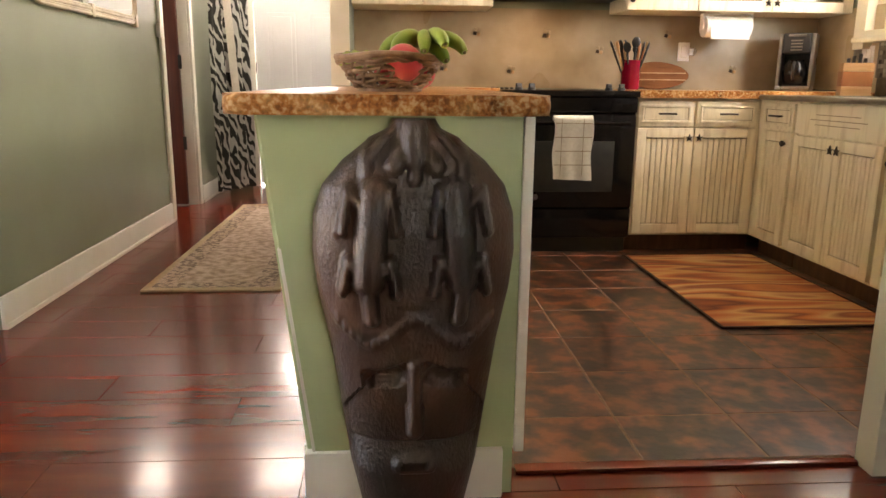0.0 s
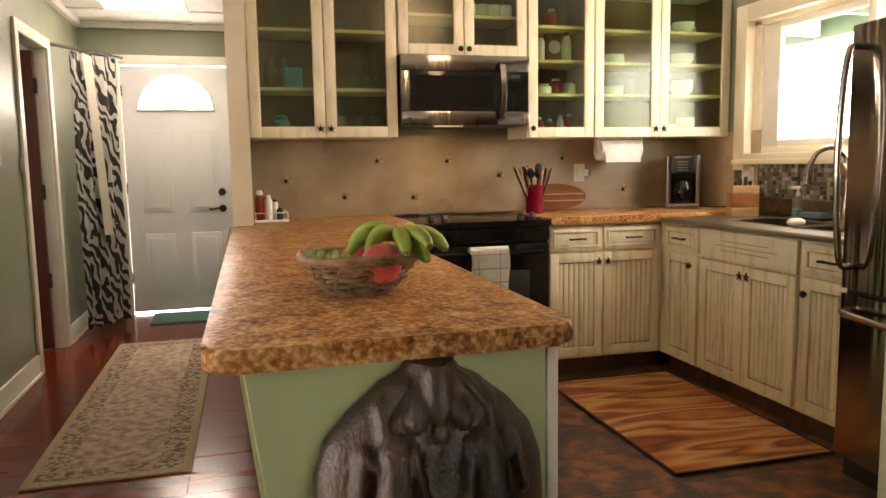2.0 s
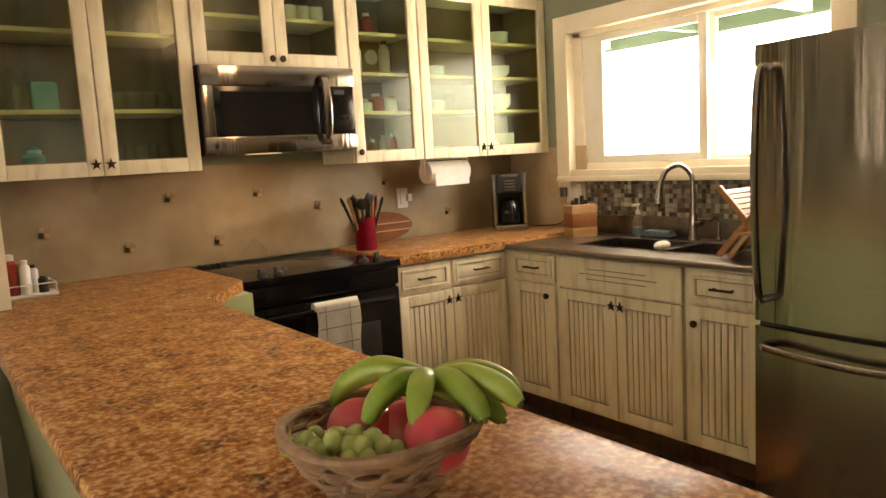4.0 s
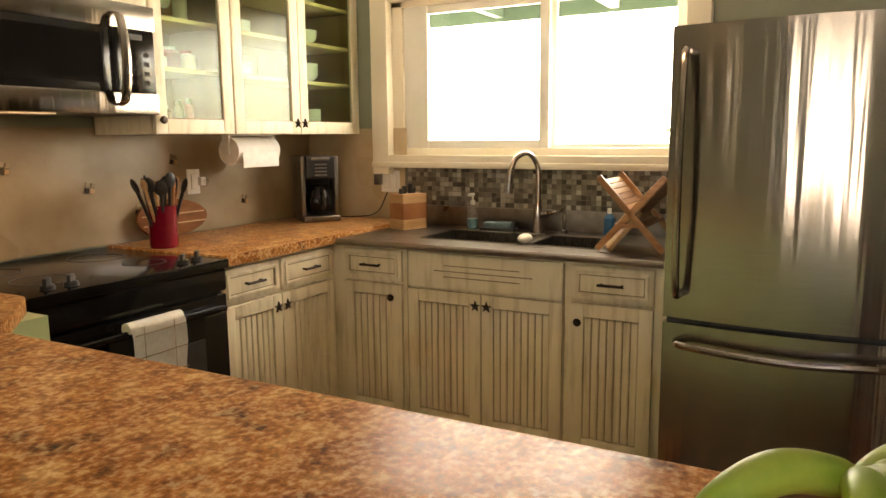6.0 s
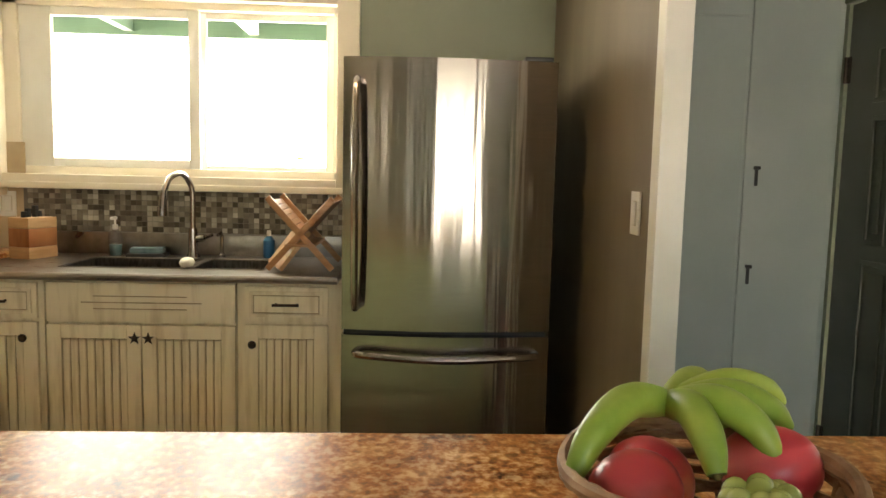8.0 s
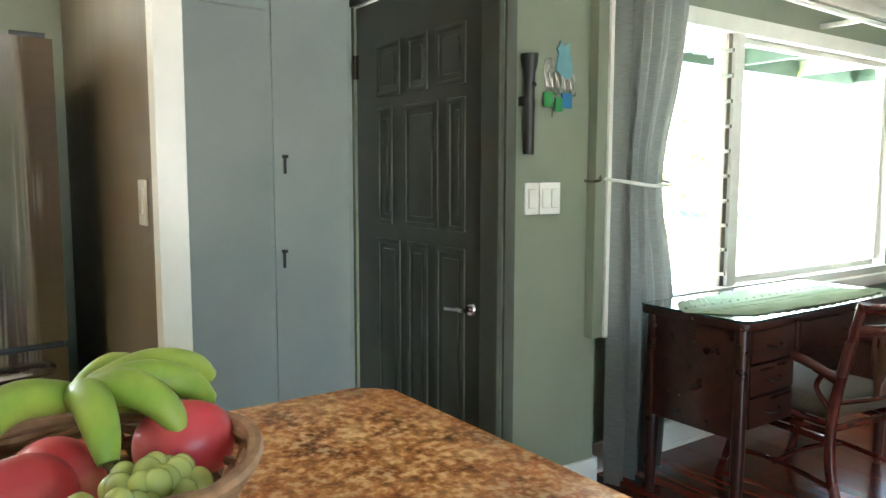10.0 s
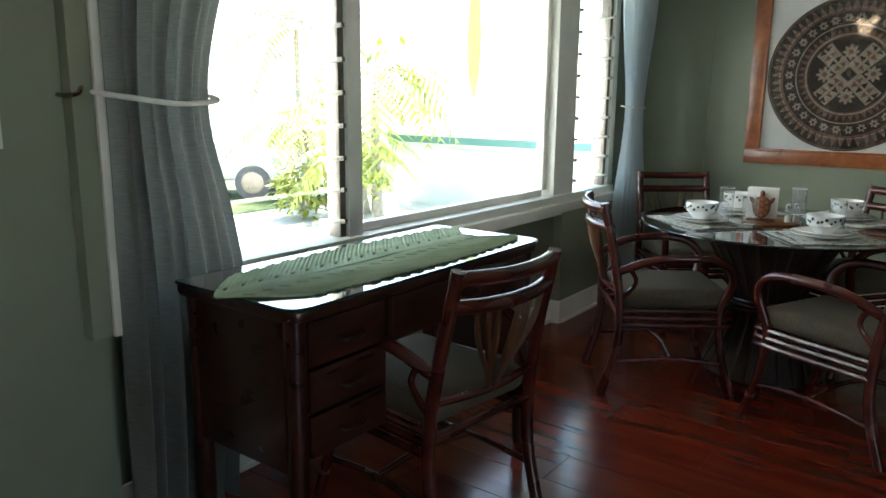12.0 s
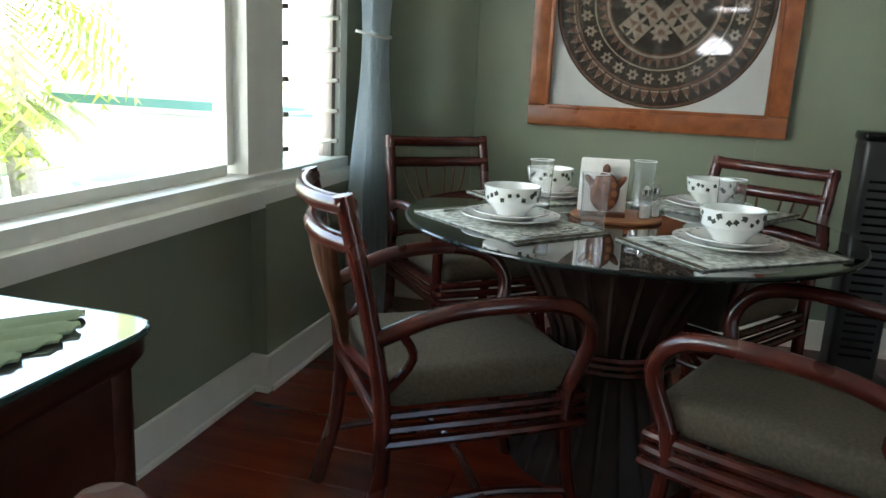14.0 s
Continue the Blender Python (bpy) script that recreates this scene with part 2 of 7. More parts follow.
def translucent(m, share, colour):
    """Lets part of the daylight pass through a woven cloth."""
    nt = m.node_tree
    out = next(n for n in nt.nodes if n.type == "OUTPUT_MATERIAL")
    tr = nt.nodes.new("ShaderNodeBsdfTranslucent")
    tr.inputs[0].default_value = rgb(colour)
    mx = nt.nodes.new("ShaderNodeMixShader")
    mx.inputs[0].default_value = share
    nt.links.new(out.inputs[0].links[0].from_socket, mx.inputs[1])
    nt.links.new(tr.outputs[0], mx.inputs[2])
    nt.links.new(mx.outputs[0], out.inputs[0])


translucent(CURTAIN, 0.22, (0.34, 0.34, 0.31))
translucent(SHEER, 0.62, (0.80, 0.85, 0.88))
FERN = ramped(surf("fern_print_fabric", (0.05, 0.05, 0.045), (0.07, 0.07, 0.06), 0.85, scale=20), "ShaderNodeTexWave", 4.6, [(0.46, (0.045, 0.045, 0.04)), (0.52, (0.62, 0.62, 0.58))], (1.6, 1.6, 0.9), "DIAGONAL", 1.0, 12.0)
WHITEF = surf("white_cotton", (0.72, 0.68, 0.60), (0.80, 0.76, 0.68), 0.9, scale=60, bump=0.25, bscale=200)
PAPER = surf("white_paper", (0.80, 0.77, 0.72), (0.86, 0.84, 0.79), 0.8, scale=30, bump=0.1, bscale=80)
WHITEP = surf("white_plastic", (0.76, 0.74, 0.68), (0.80, 0.78, 0.73), 0.3, scale=10)
CHINA = surf("white_china", (0.80, 0.79, 0.74), (0.84, 0.83, 0.79), 0.12, scale=6, coat=0.3)
LEAFPRINT = surf("dark_leaf_print", (0.025, 0.03, 0.018), (0.05, 0.055, 0.035), 0.3, scale=20)
RUNNER = surf("green_leaf_felt", (0.27, 0.33, 0.21), (0.38, 0.44, 0.30), 0.95, scale=14, stretch=(1, 0.4, 1), bump=0.25, bscale=120, spec=0.2)
# dark green that paints the shade inside the runner's slits
RUNNERSHADE = surf("runner_slit_shade", (0.035, 0.048, 0.028), (0.055, 0.07, 0.042), 0.95, scale=30, bump=0.2, bscale=160)
WICKER = surf("brown_wicker", (0.17, 0.088, 0.042), (0.33, 0.20, 0.11), 0.55, scale=25, bump=0.2, bscale=90)
BANANA = surf("green_banana_peel", (0.16, 0.27, 0.028), (0.29, 0.36, 0.06), 0.45, scale=14, bump=0.1, bscale=40)
BANTIP = surf("banana_stem", (0.10, 0.085, 0.03), (0.20, 0.19, 0.06), 0.6, scale=30)
MANGO = surf("red_mango_skin", (0.56, 0.05, 0.06), (0.70, 0.34, 0.18), 0.34, scale=9, edge=(0.45, 0.80), c=(0.62, 0.11, 0.10))
GRAPE = surf("green_grape_skin", (0.25, 0.30, 0.07), (0.36, 0.40, 0.12), 0.25, scale=10)
CROCK = surf("red_glazed_ceramic", (0.20, 0.004, 0.022), (0.25, 0.007, 0.028), 0.15, scale=6, coat=0.4)
TANWOOD = surf("light_wood", (0.42, 0.23, 0.10), (0.56, 0.34, 0.17), 0.45, scale=7, stretch=(1, 1, 6), bump=0.06)
MIDWOOD = surf("orange_brown_wood", (0.28, 0.095, 0.034), (0.38, 0.15, 0.056), 0.4, scale=7, stretch=(1, 6, 1), bump=0.06)
MIDTAN = surf("brown_bamboo", (0.30, 0.135, 0.05), (0.42, 0.21, 0.09), 0.45, scale=7, stretch=(1, 1, 6), bump=0.06, per="object", vary=0.12)
REDWOOD = surf("red_brown_board", (0.17, 0.062, 0.022), (0.24, 0.092, 0.034), 0.7, spec=0.15, scale=7, stretch=(1, 6, 6), bump=0.06)
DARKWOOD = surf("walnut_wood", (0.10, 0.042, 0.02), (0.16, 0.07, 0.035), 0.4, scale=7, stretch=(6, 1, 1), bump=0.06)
FRAMEW = surf("picture_frame_wood", (0.22, 0.062, 0.018), (0.34, 0.105, 0.033), 0.3, scale=8, stretch=(2, 2, 2), bump=0.05, coat=0.15)
TURTLE = surf("carved_turtle_wood", (0.12, 0.036, 0.016), (0.20, 0.07, 0.032), 0.45, scale=30, bump=0.5, bscale=120)
TAPA_W = surf("white_mat_board", (0.66, 0.66, 0.62), (0.70, 0.70, 0.66), 0.7, scale=6)
TAPA_B = surf("dark_bark_cloth", (0.018, 0.013, 0.010), (0.04, 0.027, 0.020), 0.8, scale=40)
TAPA_T = surf("tan_bark_cloth", (0.25, 0.195, 0.145), (0.34, 0.275, 0.21), 0.8, scale=40)
TAPA_R = surf("brown_bark_cloth", (0.13, 0.065, 0.04), (0.18, 0.095, 0.06), 0.8, scale=40)
PLACEMAT = surf("woven_placemat", (0.30, 0.30, 0.25), (0.60, 0.60, 0.54), 0.8, scale=55, bump=0.2, bscale=200, edge=(0.4, 0.6))
RUGTAN = surf("beige_woven_rug", (0.27, 0.185, 0.125), (0.48, 0.36, 0.27), 0.95, scale=26, bump=0.5, bscale=160, edge=(0.38, 0.6), c=(0.37, 0.27, 0.195))
RUGEDGE = surf("tan_rug_border", (0.34, 0.25, 0.14), (0.42, 0.32, 0.19), 0.95, scale=40, bump=0.4, bscale=200)
RUGPAT = surf("patterned_rug_border", (0.13, 0.085, 0.055), (0.42, 0.31, 0.22), 0.95, scale=48, bump=0.4, bscale=200, edge=(0.42, 0.56))
WAVERUG = ramped(surf("striped_mat_pile", (0.2, 0.1, 0.05), (0.3, 0.2, 0.1), 0.95, scale=30, bump=0.4, bscale=220), "ShaderNodeTexNoise", 1.35,
                 [(0.30, (0.36, 0.10, 0.024)), (0.36, (0.13, 0.028, 0.012)), (0.40, (0.38, 0.10, 0.026)), (0.45, (0.52, 0.27, 0.095)), (0.49, (0.18, 0.042, 0.016)), (0.52, (0.44, 0.13, 0.034)), (0.57, (0.54, 0.31, 0.125)), (0.61, (0.22, 0.055, 0.02)), (0.66, (0.46, 0.15, 0.042)), (0.72, (0.16, 0.036, 0.015))],
                 (0.55, 2.7, 1), None, 0.97)
RUGBIND = surf("dark_rug_binding", (0.035, 0.016, 0.010), (0.06, 0.026, 0.015), 0.9, scale=60, bump=0.3, bscale=200)
TEALMAT = surf("teal_mat", (0.05, 0.16, 0.15), (0.08, 0.22, 0.20), 0.95, scale=50, bump=0.4, bscale=200)
MIRROR = surf("mirror_silver", (0.86, 0.88, 0.87), (0.88, 0.90, 0.89), 0.02, metal=1.0, scale=2, rvar=0.0)
GOLDTRIM = surf("pale_gold_wood", (0.42, 0.36, 0.24), (0.55, 0.48, 0.34), 0.4, scale=14, bump=0.1, metal=0.2)
PANE = glass("window_glass", (0.97, 1.0, 0.985), 0.01, 0.3)
LOUVRE = glass("louvre_glass", (0.86, 0.96, 0.93), 0.02, 0.5)
# green tint paints in the garden's reflection on the cabinet doors
CABGLASS = glass("cabinet_glass_reflection_tint", (0.82, 0.94, 0.82), 0.12, 0.75, 0.0, 0.12)
# a little white haze is mixed in so the clear tumblers show
DRINKGLASS = glass("drinking_glass", (0.95, 0.96, 0.96), 0.02, 2.4, 0.05)
TABLEGLASS = glass("dark_table_glass", (0.26, 0.30, 0.28), 0.012, 1.5)
TABLEEDGE = surf("dark_glass_edge", (0.010, 0.016, 0.015), (0.018, 0.026, 0.024), 0.12, scale=6)
PEDESTAL = surf("dark_pedestal_wood", (0.022, 0.011, 0.007), (0.04, 0.019, 0.012), 0.62, scale=9, stretch=(3, 3, 0.5), bump=0.1)
GLASSEDGE = surf("glass_edge_green", (0.012, 0.045, 0.040), (0.02, 0.07, 0.06), 0.12, scale=6)
LEAF = surf("palm_leaf", (0.28, 0.33, 0.05), (0.52, 0.54, 0.12), 0.5, scale=5, per="island", bump=0.1)
LEAF2 = surf("broad_leaf", (0.22, 0.28, 0.05), (0.52, 0.54, 0.13), 0.5, scale=4, per="island", bump=0.1)
BARK = surf("palm_bark", (0.32, 0.27, 0.21), (0.46, 0.40, 0.32), 0.9, scale=14, bump=0.5, bscale=20)
CONCRETE = surf("pale_concrete", (0.66, 0.65, 0.61), (0.78, 0.77, 0.73), 0.9, scale=2, bump=0.2, bscale=40)
GRASS = surf("lawn", (0.06, 0.10, 0.025), (0.11, 0.16, 0.04), 0.95, scale=6, bump=0.4, bscale=60)
TEALW = surf("teal_fascia_paint", (0.10, 0.24, 0.22), (0.13, 0.28, 0.26), 0.5, scale=3)
OUTWALL = surf("white_render", (0.70, 0.72, 0.70), (0.78, 0.80, 0.78), 0.7, scale=2, bump=0.1)
CARPAINT = surf("white_car_paint", (0.74, 0.74, 0.74), (0.78, 0.78, 0.78), 0.12, scale=2, coat=0.5)
TYRE = surf("tyre_rubber", (0.14, 0.135, 0.13), (0.19, 0.185, 0.18), 0.8, scale=30)
EAVE = surf("green_eave_paint", (0.07, 0.12, 0.085), (0.10, 0.16, 0.115), 0.6, scale=4)
BLUE = surf("blue_plastic", (0.02, 0.12, 0.26), (0.03, 0.17, 0.34), 0.35, scale=10)
SPONGEM = surf("grey_blue_sponge", (0.10, 0.17, 0.19), (0.15, 0.23, 0.25), 0.9, scale=40, bump=0.3)
GREENP = surf("green_plastic", (0.03, 0.22, 0.05), (0.05, 0.30, 0.08), 0.35, scale=10)
TURQ = surf("turquoise_metal", (0.10, 0.26, 0.28), (0.16, 0.34, 0.36), 0.4, scale=14)
REDP = surf("red_label", (0.34, 0.03, 0.02), (0.42, 0.05, 0.03), 0.4, scale=10)
OATP = surf("brown_box_card", (0.30, 0.17, 0.08), (0.38, 0.23, 0.11), 0.6, scale=10)
BULB = glow("warm_bulb", (1.0, 0.72, 0.42), 2.5)
LAMPLENS = glow("cooktop_lamp_lens", (1.0, 0.70, 0.38), 0.05)
FANLITE = glow("bright_sky_behind_door_light", (1.0, 1.0, 1.0), 2.6)
CEILPANEL = glow("lit_ceiling_panel", (1.0, 0.98, 0.95), 1.6)


# ---- mesh helpers ----
def box(bm, x0, y0, z0, x1, y1, z1, m=None):
    v = [bm.verts.new((x, y, z)) for x in (x0, x1) for y in (y0, y1) for z in (z0, z1)]
    for f in ((0, 1, 3, 2), (4, 6, 7, 5), (0, 4, 5, 1), (2, 3, 7, 6), (0, 2, 6, 4), (1, 5, 7, 3)):
        bm.faces.new([v[i] for i in f])
    if m is not None:
        bmesh.ops.transform(bm, matrix=m, verts=v)
    return bm


def B(*args, bevel=0.0, seg=2, m=None):
    bm = bmesh.new()
    box(bm, *args)
    if bevel:
        bmesh.ops.bevel(bm, geom=bm.edges[:], offset=bevel, segments=seg, affect="EDGES", profile=0.6)
    if m is not None:
        bmesh.ops.transform(bm, matrix=m, verts=bm.verts[:])
    return bm


def boxes(*lots):
    bm = bmesh.new()
    for b in lots:
        box(bm, *b)
    return bm


def join(*bms):
    out = bmesh.new()
    for b in bms:
        me = bpy.data.meshes.new("tmp")
        b.to_mesh(me)
        out.from_mesh(me)
        bpy.data.meshes.remove(me)
        b.free()
    return out


def lathe(profile, seg=24, bm=None, at=(0, 0, 0)):
    """Turned shape from (radius, height) pairs round z."""
    bm = bm or bmesh.new()
    rings = []
    for r, z in profile:
        if r < 1e-5:
            rings.append([bm.verts.new((at[0], at[1], at[2] + z))] * seg)
        else:
            rings.append([bm.verts.new((at[0] + r * math.cos(2 * math.pi * i / seg), at[1] + r * math.sin(2 * math.pi * i / seg), at[2] + z)) for i in range(seg)])
    for a, b in zip(rings, rings[1:]):
        for i in range(seg):
            vs = []
            for v in (a[i], a[(i + 1) % seg], b[(i + 1) % seg], b[i]):
                if v not in vs:
                    vs.append(v)
            if len(vs) > 2:
                bm.faces.new(vs)
    return bm


def spline(pts, n=6):
    """Points on a smooth curve through pts."""
    p = [Vector(q) for q in pts]
    p = [2 * p[0] - p[1]] + p + [2 * p[-1] - p[-2]]
    out = []
    for i in range(1, len(p) - 2):
        for k in range(n):
            t = k / n
            a, b, c, d = p[i - 1], p[i], p[i + 1], p[i + 2]
            out.append(0.5 * (2 * b + (c - a) * t + (2 * a - 5 * b + 4 * c - d) * t * t + (3 * b - a - 3 * c + d) * t ** 3))
    out.append(p[-2])
    return out


def tube(pts, r, seg=10, bm=None, flat=1.0):
    """A round bar along pts; r: one radius or one for each point."""
    bm = bm or bmesh.new()
    pts = [Vector(q) for q in pts]
    rs = r if isinstance(r, (list, tuple)) else [r] * len(pts)
    rings, up = [], None
    for i, q in enumerate(pts):
        d = (pts[min(i + 1, len(pts) - 1)] - pts[max(i - 1, 0)]).normalized()
        if up is None:
            up = Vector((0, 0, 1)) if abs(d.z) < 0.9 else Vector((1, 0, 0))
        u = d.cross(up).normalized()
        w = u.cross(d).normalized()
        up = w
        rings.append([bm.verts.new(q + rs[i] * (math.cos(2 * math.pi * k / seg) * u + flat * math.sin(2 * math.pi * k / seg) * w)) for k in range(seg)])
    for a, b in zip(rings, rings[1:]):
        for k in range(seg):
            bm.faces.new((a[k], a[(k + 1) % seg], b[(k + 1) % seg], b[k]))
    bm.faces.new(rings[0][::-1])
    bm.faces.new(rings[-1])
    return bm


def prism(poly, z0, z1, bevel=0.0, seg=3):
    """An upright slab on a plan outline."""
    bm = bmesh.new()
    lo = [bm.verts.new((x, y, z0)) for x, y in poly]
    hi = [bm.verts.new((x, y, z1)) for x, y in poly]
    bm.faces.new(lo[::-1])
    bm.faces.new(hi)
    n = len(poly)
    for i in range(n):
        bm.faces.new((lo[i], lo[(i + 1) % n], hi[(i + 1) % n], hi[i]))
    if bevel:
        ed = [e for e in bm.edges if abs(e.verts[0].co.z - e.verts[1].co.z) < 1e-6]
        bmesh.ops.bevel(bm, geom=ed, offset=bevel, segments=seg, affect="EDGES", profile=0.5)
    return bm


def disc(r, z0, z1, seg=40, bevel=0.0):
    return prism([(r * math.cos(2 * math.pi * i / seg), r * math.sin(2 * math.pi * i / seg)) for i in range(seg)], z0, z1, bevel)


def cyl(r, p0, p1, seg=14):
    return tube([p0, p1], r, seg)


def ball(r, at=(0, 0, 0), sx=1.0, sy=1.0, sz=1.0, seg=14):
    bm = lathe([(r * math.sin(math.pi * i / 9), -r * math.cos(math.pi * i / 9)) for i in range(10)], seg)
    bmesh.ops.transform(bm, matrix=Matrix.Translation(at) @ Matrix.Diagonal((sx, sy, sz, 1)), verts=bm.verts[:])
    return bm


def moved(bm, m):
    bmesh.ops.transform(bm, matrix=m, verts=bm.verts[:])
    return bm


def link(name, bm, material, smooth=35):
    bmesh.ops.recalc_face_normals(bm, faces=bm.faces[:])
    me = bpy.data.meshes.new(name)
    bm.to_mesh(me)
    bm.free()
    me.materials.append(material)
    if smooth:
        me.shade_smooth()
        me.set_sharp_from_angle(angle=radians(smooth))
    return new(name, me)


def part(name, bm, material, parent, label="", smooth=35):
    ob = link(name, bm, material, smooth)
    ob.parent = parent
    return tagged(ob, label)


def thing(name, label, category, m=None, group="", kind=""):
    ob = new(name)
    ob.empty_display_size = 0.05
    if m is not None:
        ob.matrix_basis = m
    return tagged(ob, label, category, group, kind)


def solo(name, bm, material, label, category, m=None, group="", kind="", smooth=35):
    ob = link(name, bm, material, smooth)
    if m is not None:
        ob.matrix_basis = m
    return tagged(ob, label, category, group, kind)


def structure(name, bm, material, label, category="wall", smooth=0):
    return solo(name, bm, material, label, category, kind="structure", smooth=smooth)


# ---- structure ----
CZ, DZ = 2.41, 2.24
structure("floor", boxes((-3.6, -3.8, -0.12, 2.7, 7.2, -0.014)), UNDER, "dark subfloor under the glossy cherry planks", "floor")
FLOOR = bpy.data.objects["floor"]
structure("ceiling", boxes((-3.7, 1.0, CZ, 2.8, 7.2, CZ + 0.1), (-3.7, -3.8, DZ, 1.62, 1.0, CZ + 0.1), (1.62, 0.3, CZ, 2.8, 1.0, CZ + 0.1), (-1.59, 6.55, CZ - 0.012, -0.4, 6.6, CZ), (-1.59, 5.6, CZ - 0.012, -0.4, 5.65, CZ), (-0.75, 5.1, CZ - 0.012, -0.7, 7.1, CZ - 0.001)), CEIL, "white painted ceiling with flat battens", "ceiling")
structure("wall_north", boxes((-0.31, 4.955, 0, 2.75, 5.07, CZ)), SAGE, "sage green wall behind the kitchen counter")
structure("wall_hall_stub", boxes((-0.395, 4.40, 0, -0.315, 7.1, CZ)), SAGE, "sage green partition between hall and kitchen")
structure("trim_column", boxes((-0.41, 4.362, 0.927, -0.31, 4.40, CZ), (-0.402, 4.40, 0.927, -0.396, 4.46, CZ)), CREAMTRIM, "cream painted end board of the partition wall", "trim")
structure("wall_entry", boxes((-1.75, 7.1, 0, -1.30, 7.22, CZ), (-0.435, 7.1, 0, 0.0, 7.22, CZ), (-1.30, 7.1, 2.085, -0.435, 7.22, CZ)), SAGE, "sage green wall round the white entry door")
structure("wall_west", boxes((-1.69, 3.05, 0, -1.59, 5.36, CZ), (-1.69, 6.04, 0, -1.59, 7.1, CZ), (-1.69, 5.36, 2.03, -1.59, 6.04, CZ)), SAGE, "sage green hall wall with an open doorway")
structure("wall_west_return", boxes((-3.6, 3.05, 0, -1.69, 3.15, CZ)), SAGE, "sage green wall turning away from the hall")
structure("wall_living", boxes((-3.7, -3.8, 0, -3.6, 1.15, CZ), (-3.7, 2.55, 0, -3.6, 3.15, CZ), (-3.7, 1.15, 0, -3.6, 2.55, 0.06), (-3.7, 1.15, 2.1, -3.6, 2.55, CZ)), SAGE, "sage green living room wall with a glazed door")
structure("wall_bedroom", boxes((-4.1, 4.6, 0, -4.0, 5.3, CZ), (-4.1, 6.1, 0, -4.0, 7.2, CZ), (-4.1, 5.3, 2.1, -4.0, 6.1, CZ), (-4.1, 5.3, 0, -4.0, 6.1, 1.1), (-4.0, 4.5, 0, -1.69, 4.6, CZ), (-4.0, 7.1, 0, -1.69, 7.2, CZ), (-4.1, 4.5, -0.1, -1.6, 7.2, -0.02), (-4.1, 4.5, CZ, -1.6, 7.2, CZ + 0.1)), TRIM, "pale plain walls of the room beyond the doorway")
structure("wall_east", boxes((2.645, 1.80, 0, 2.75, 2.87, CZ), (2.645, 4.40, 0, 2.75, 4.955, CZ), (2.645, 2.87, 0, 2.75, 4.40, 1.25), (2.645, 2.87, 2.05, 2.75, 4.40, CZ)), SAGE, "sage green kitchen wall with a wide window")
structure("wall_stub", boxes((1.125, 1.842, 0, 2.645, 1.895, CZ)), BROWNW, "dark brown panelled partition beside the fridge")
structure("trim_post", boxes((1.104, 1.832, 0, 1.125, 1.905, CZ), (1.125, 1.895, 0, 1.165, 1.905, CZ), (1.125, 1.832, 0, 1.165, 1.842, CZ)), TRIM, "white painted end board of the fridge partition", "trim")
structure("wall_closet", boxes((2.35, 0.70, 0, 2.42, 1.842, CZ)), PALE, "pale blue-grey closet wall")
structure("wall_door_side", boxes((1.21, 0.60, 2.06, 2.42, 0.70, CZ), (2.325, 0.60, 0, 2.42, 0.70, 2.06)), SAGE, "green wall over the dark panelled door")
structure("wall_switches", boxes((1.21, 0.215, 0, 1.31, 0.70, CZ)), SAGE, "sage green wall with light switches")
structure("wall_window", boxes((1.315, -2.46, 0, 1.415, 0.215, 0.64), (1.26, -3.7, 0, 1.415, -2.46, 0.64), (1.335, -3.7, 1.98, 1.465, 0.215, CZ), (1.335, 0.12, 0.64, 1.465, 0.215, 1.98), (1.335, -3.7, 0.64, 1.465, -3.25, 1.98), (1.283, 0.2155, 0, 1.465, 0.30, CZ)), SAGE, "sage green dining wall under the wide window")
structure("wall_south", boxes((-3.7, -3.8, 0, 1.6, -3.7, CZ)), SAGE, "grey-green dining room wall")
structure("trim_batten", boxes((0.885, -3.70, 0.1, 0.915, -3.694, DZ), (-0.36, -3.70, 0.1, -0.33, -3.694, DZ)), SAGE, "thin flat battens on the dining wall", "trim")


def board(x0, y0, x1, y1, h=0.13, t=0.016):
    """A skirting board along a wall line, with a moulded top edge."""
    d = Vector((x1 - x0, y1 - y0, 0))
    L = d.length
    bm = B(0, 0, 0, L, t, h, bevel=0.004)
    bm2 = B(0, 0, 0, L, t + 0.008, 0.02, bevel=0.003)
    return moved(join(bm, bm2), Matrix.Translation((x0, y0, 0)) @ Matrix.Rotation(math.atan2(d.y, d.x), 4, "Z"))


structure("baseboard", join(board(-1.59, 5.30, -1.59, 3.05), board(-1.59, 7.1, -1.59, 6.12)), TRIM, "white painted skirting board in the hall", "baseboard", 35)
structure("baseboard_dining", join(board(1.315, -2.46, 1.315, 0.215), board(1.26, -3.7, 1.26, -2.46), board(1.21, 0.20, 1.21, 0.64), board(1.335, 0.215, 1.21, 0.215), board(-3.6, -3.7, 1.26, -3.7), board(1.244, -2.46, 1.335, -2.46)), TRIM, "white skirting board stepping round the dining wall", "baseboard", 35)
structure("crown_trim", boxes((1.285, -3.7, DZ - 0.06, 1.335, 0.215, DZ - 0.001), (-3.6, -3.7, DZ - 0.06, 1.285, -3.66, DZ - 0.001), (-1.59, 7.06, CZ - 0.05, -0.40, 7.1, CZ - 0.002), (-1.59, 3.05, CZ - 0.05, -1.55, 7.06, CZ - 0.002)), TRIM, "white crown moulding below the ceiling", "trim")


# doors
def casing(name, lots, material, label):
    return structure(name, join(*[B(*l, bevel=0.006) for l in lots]), material, label, "trim", 35)


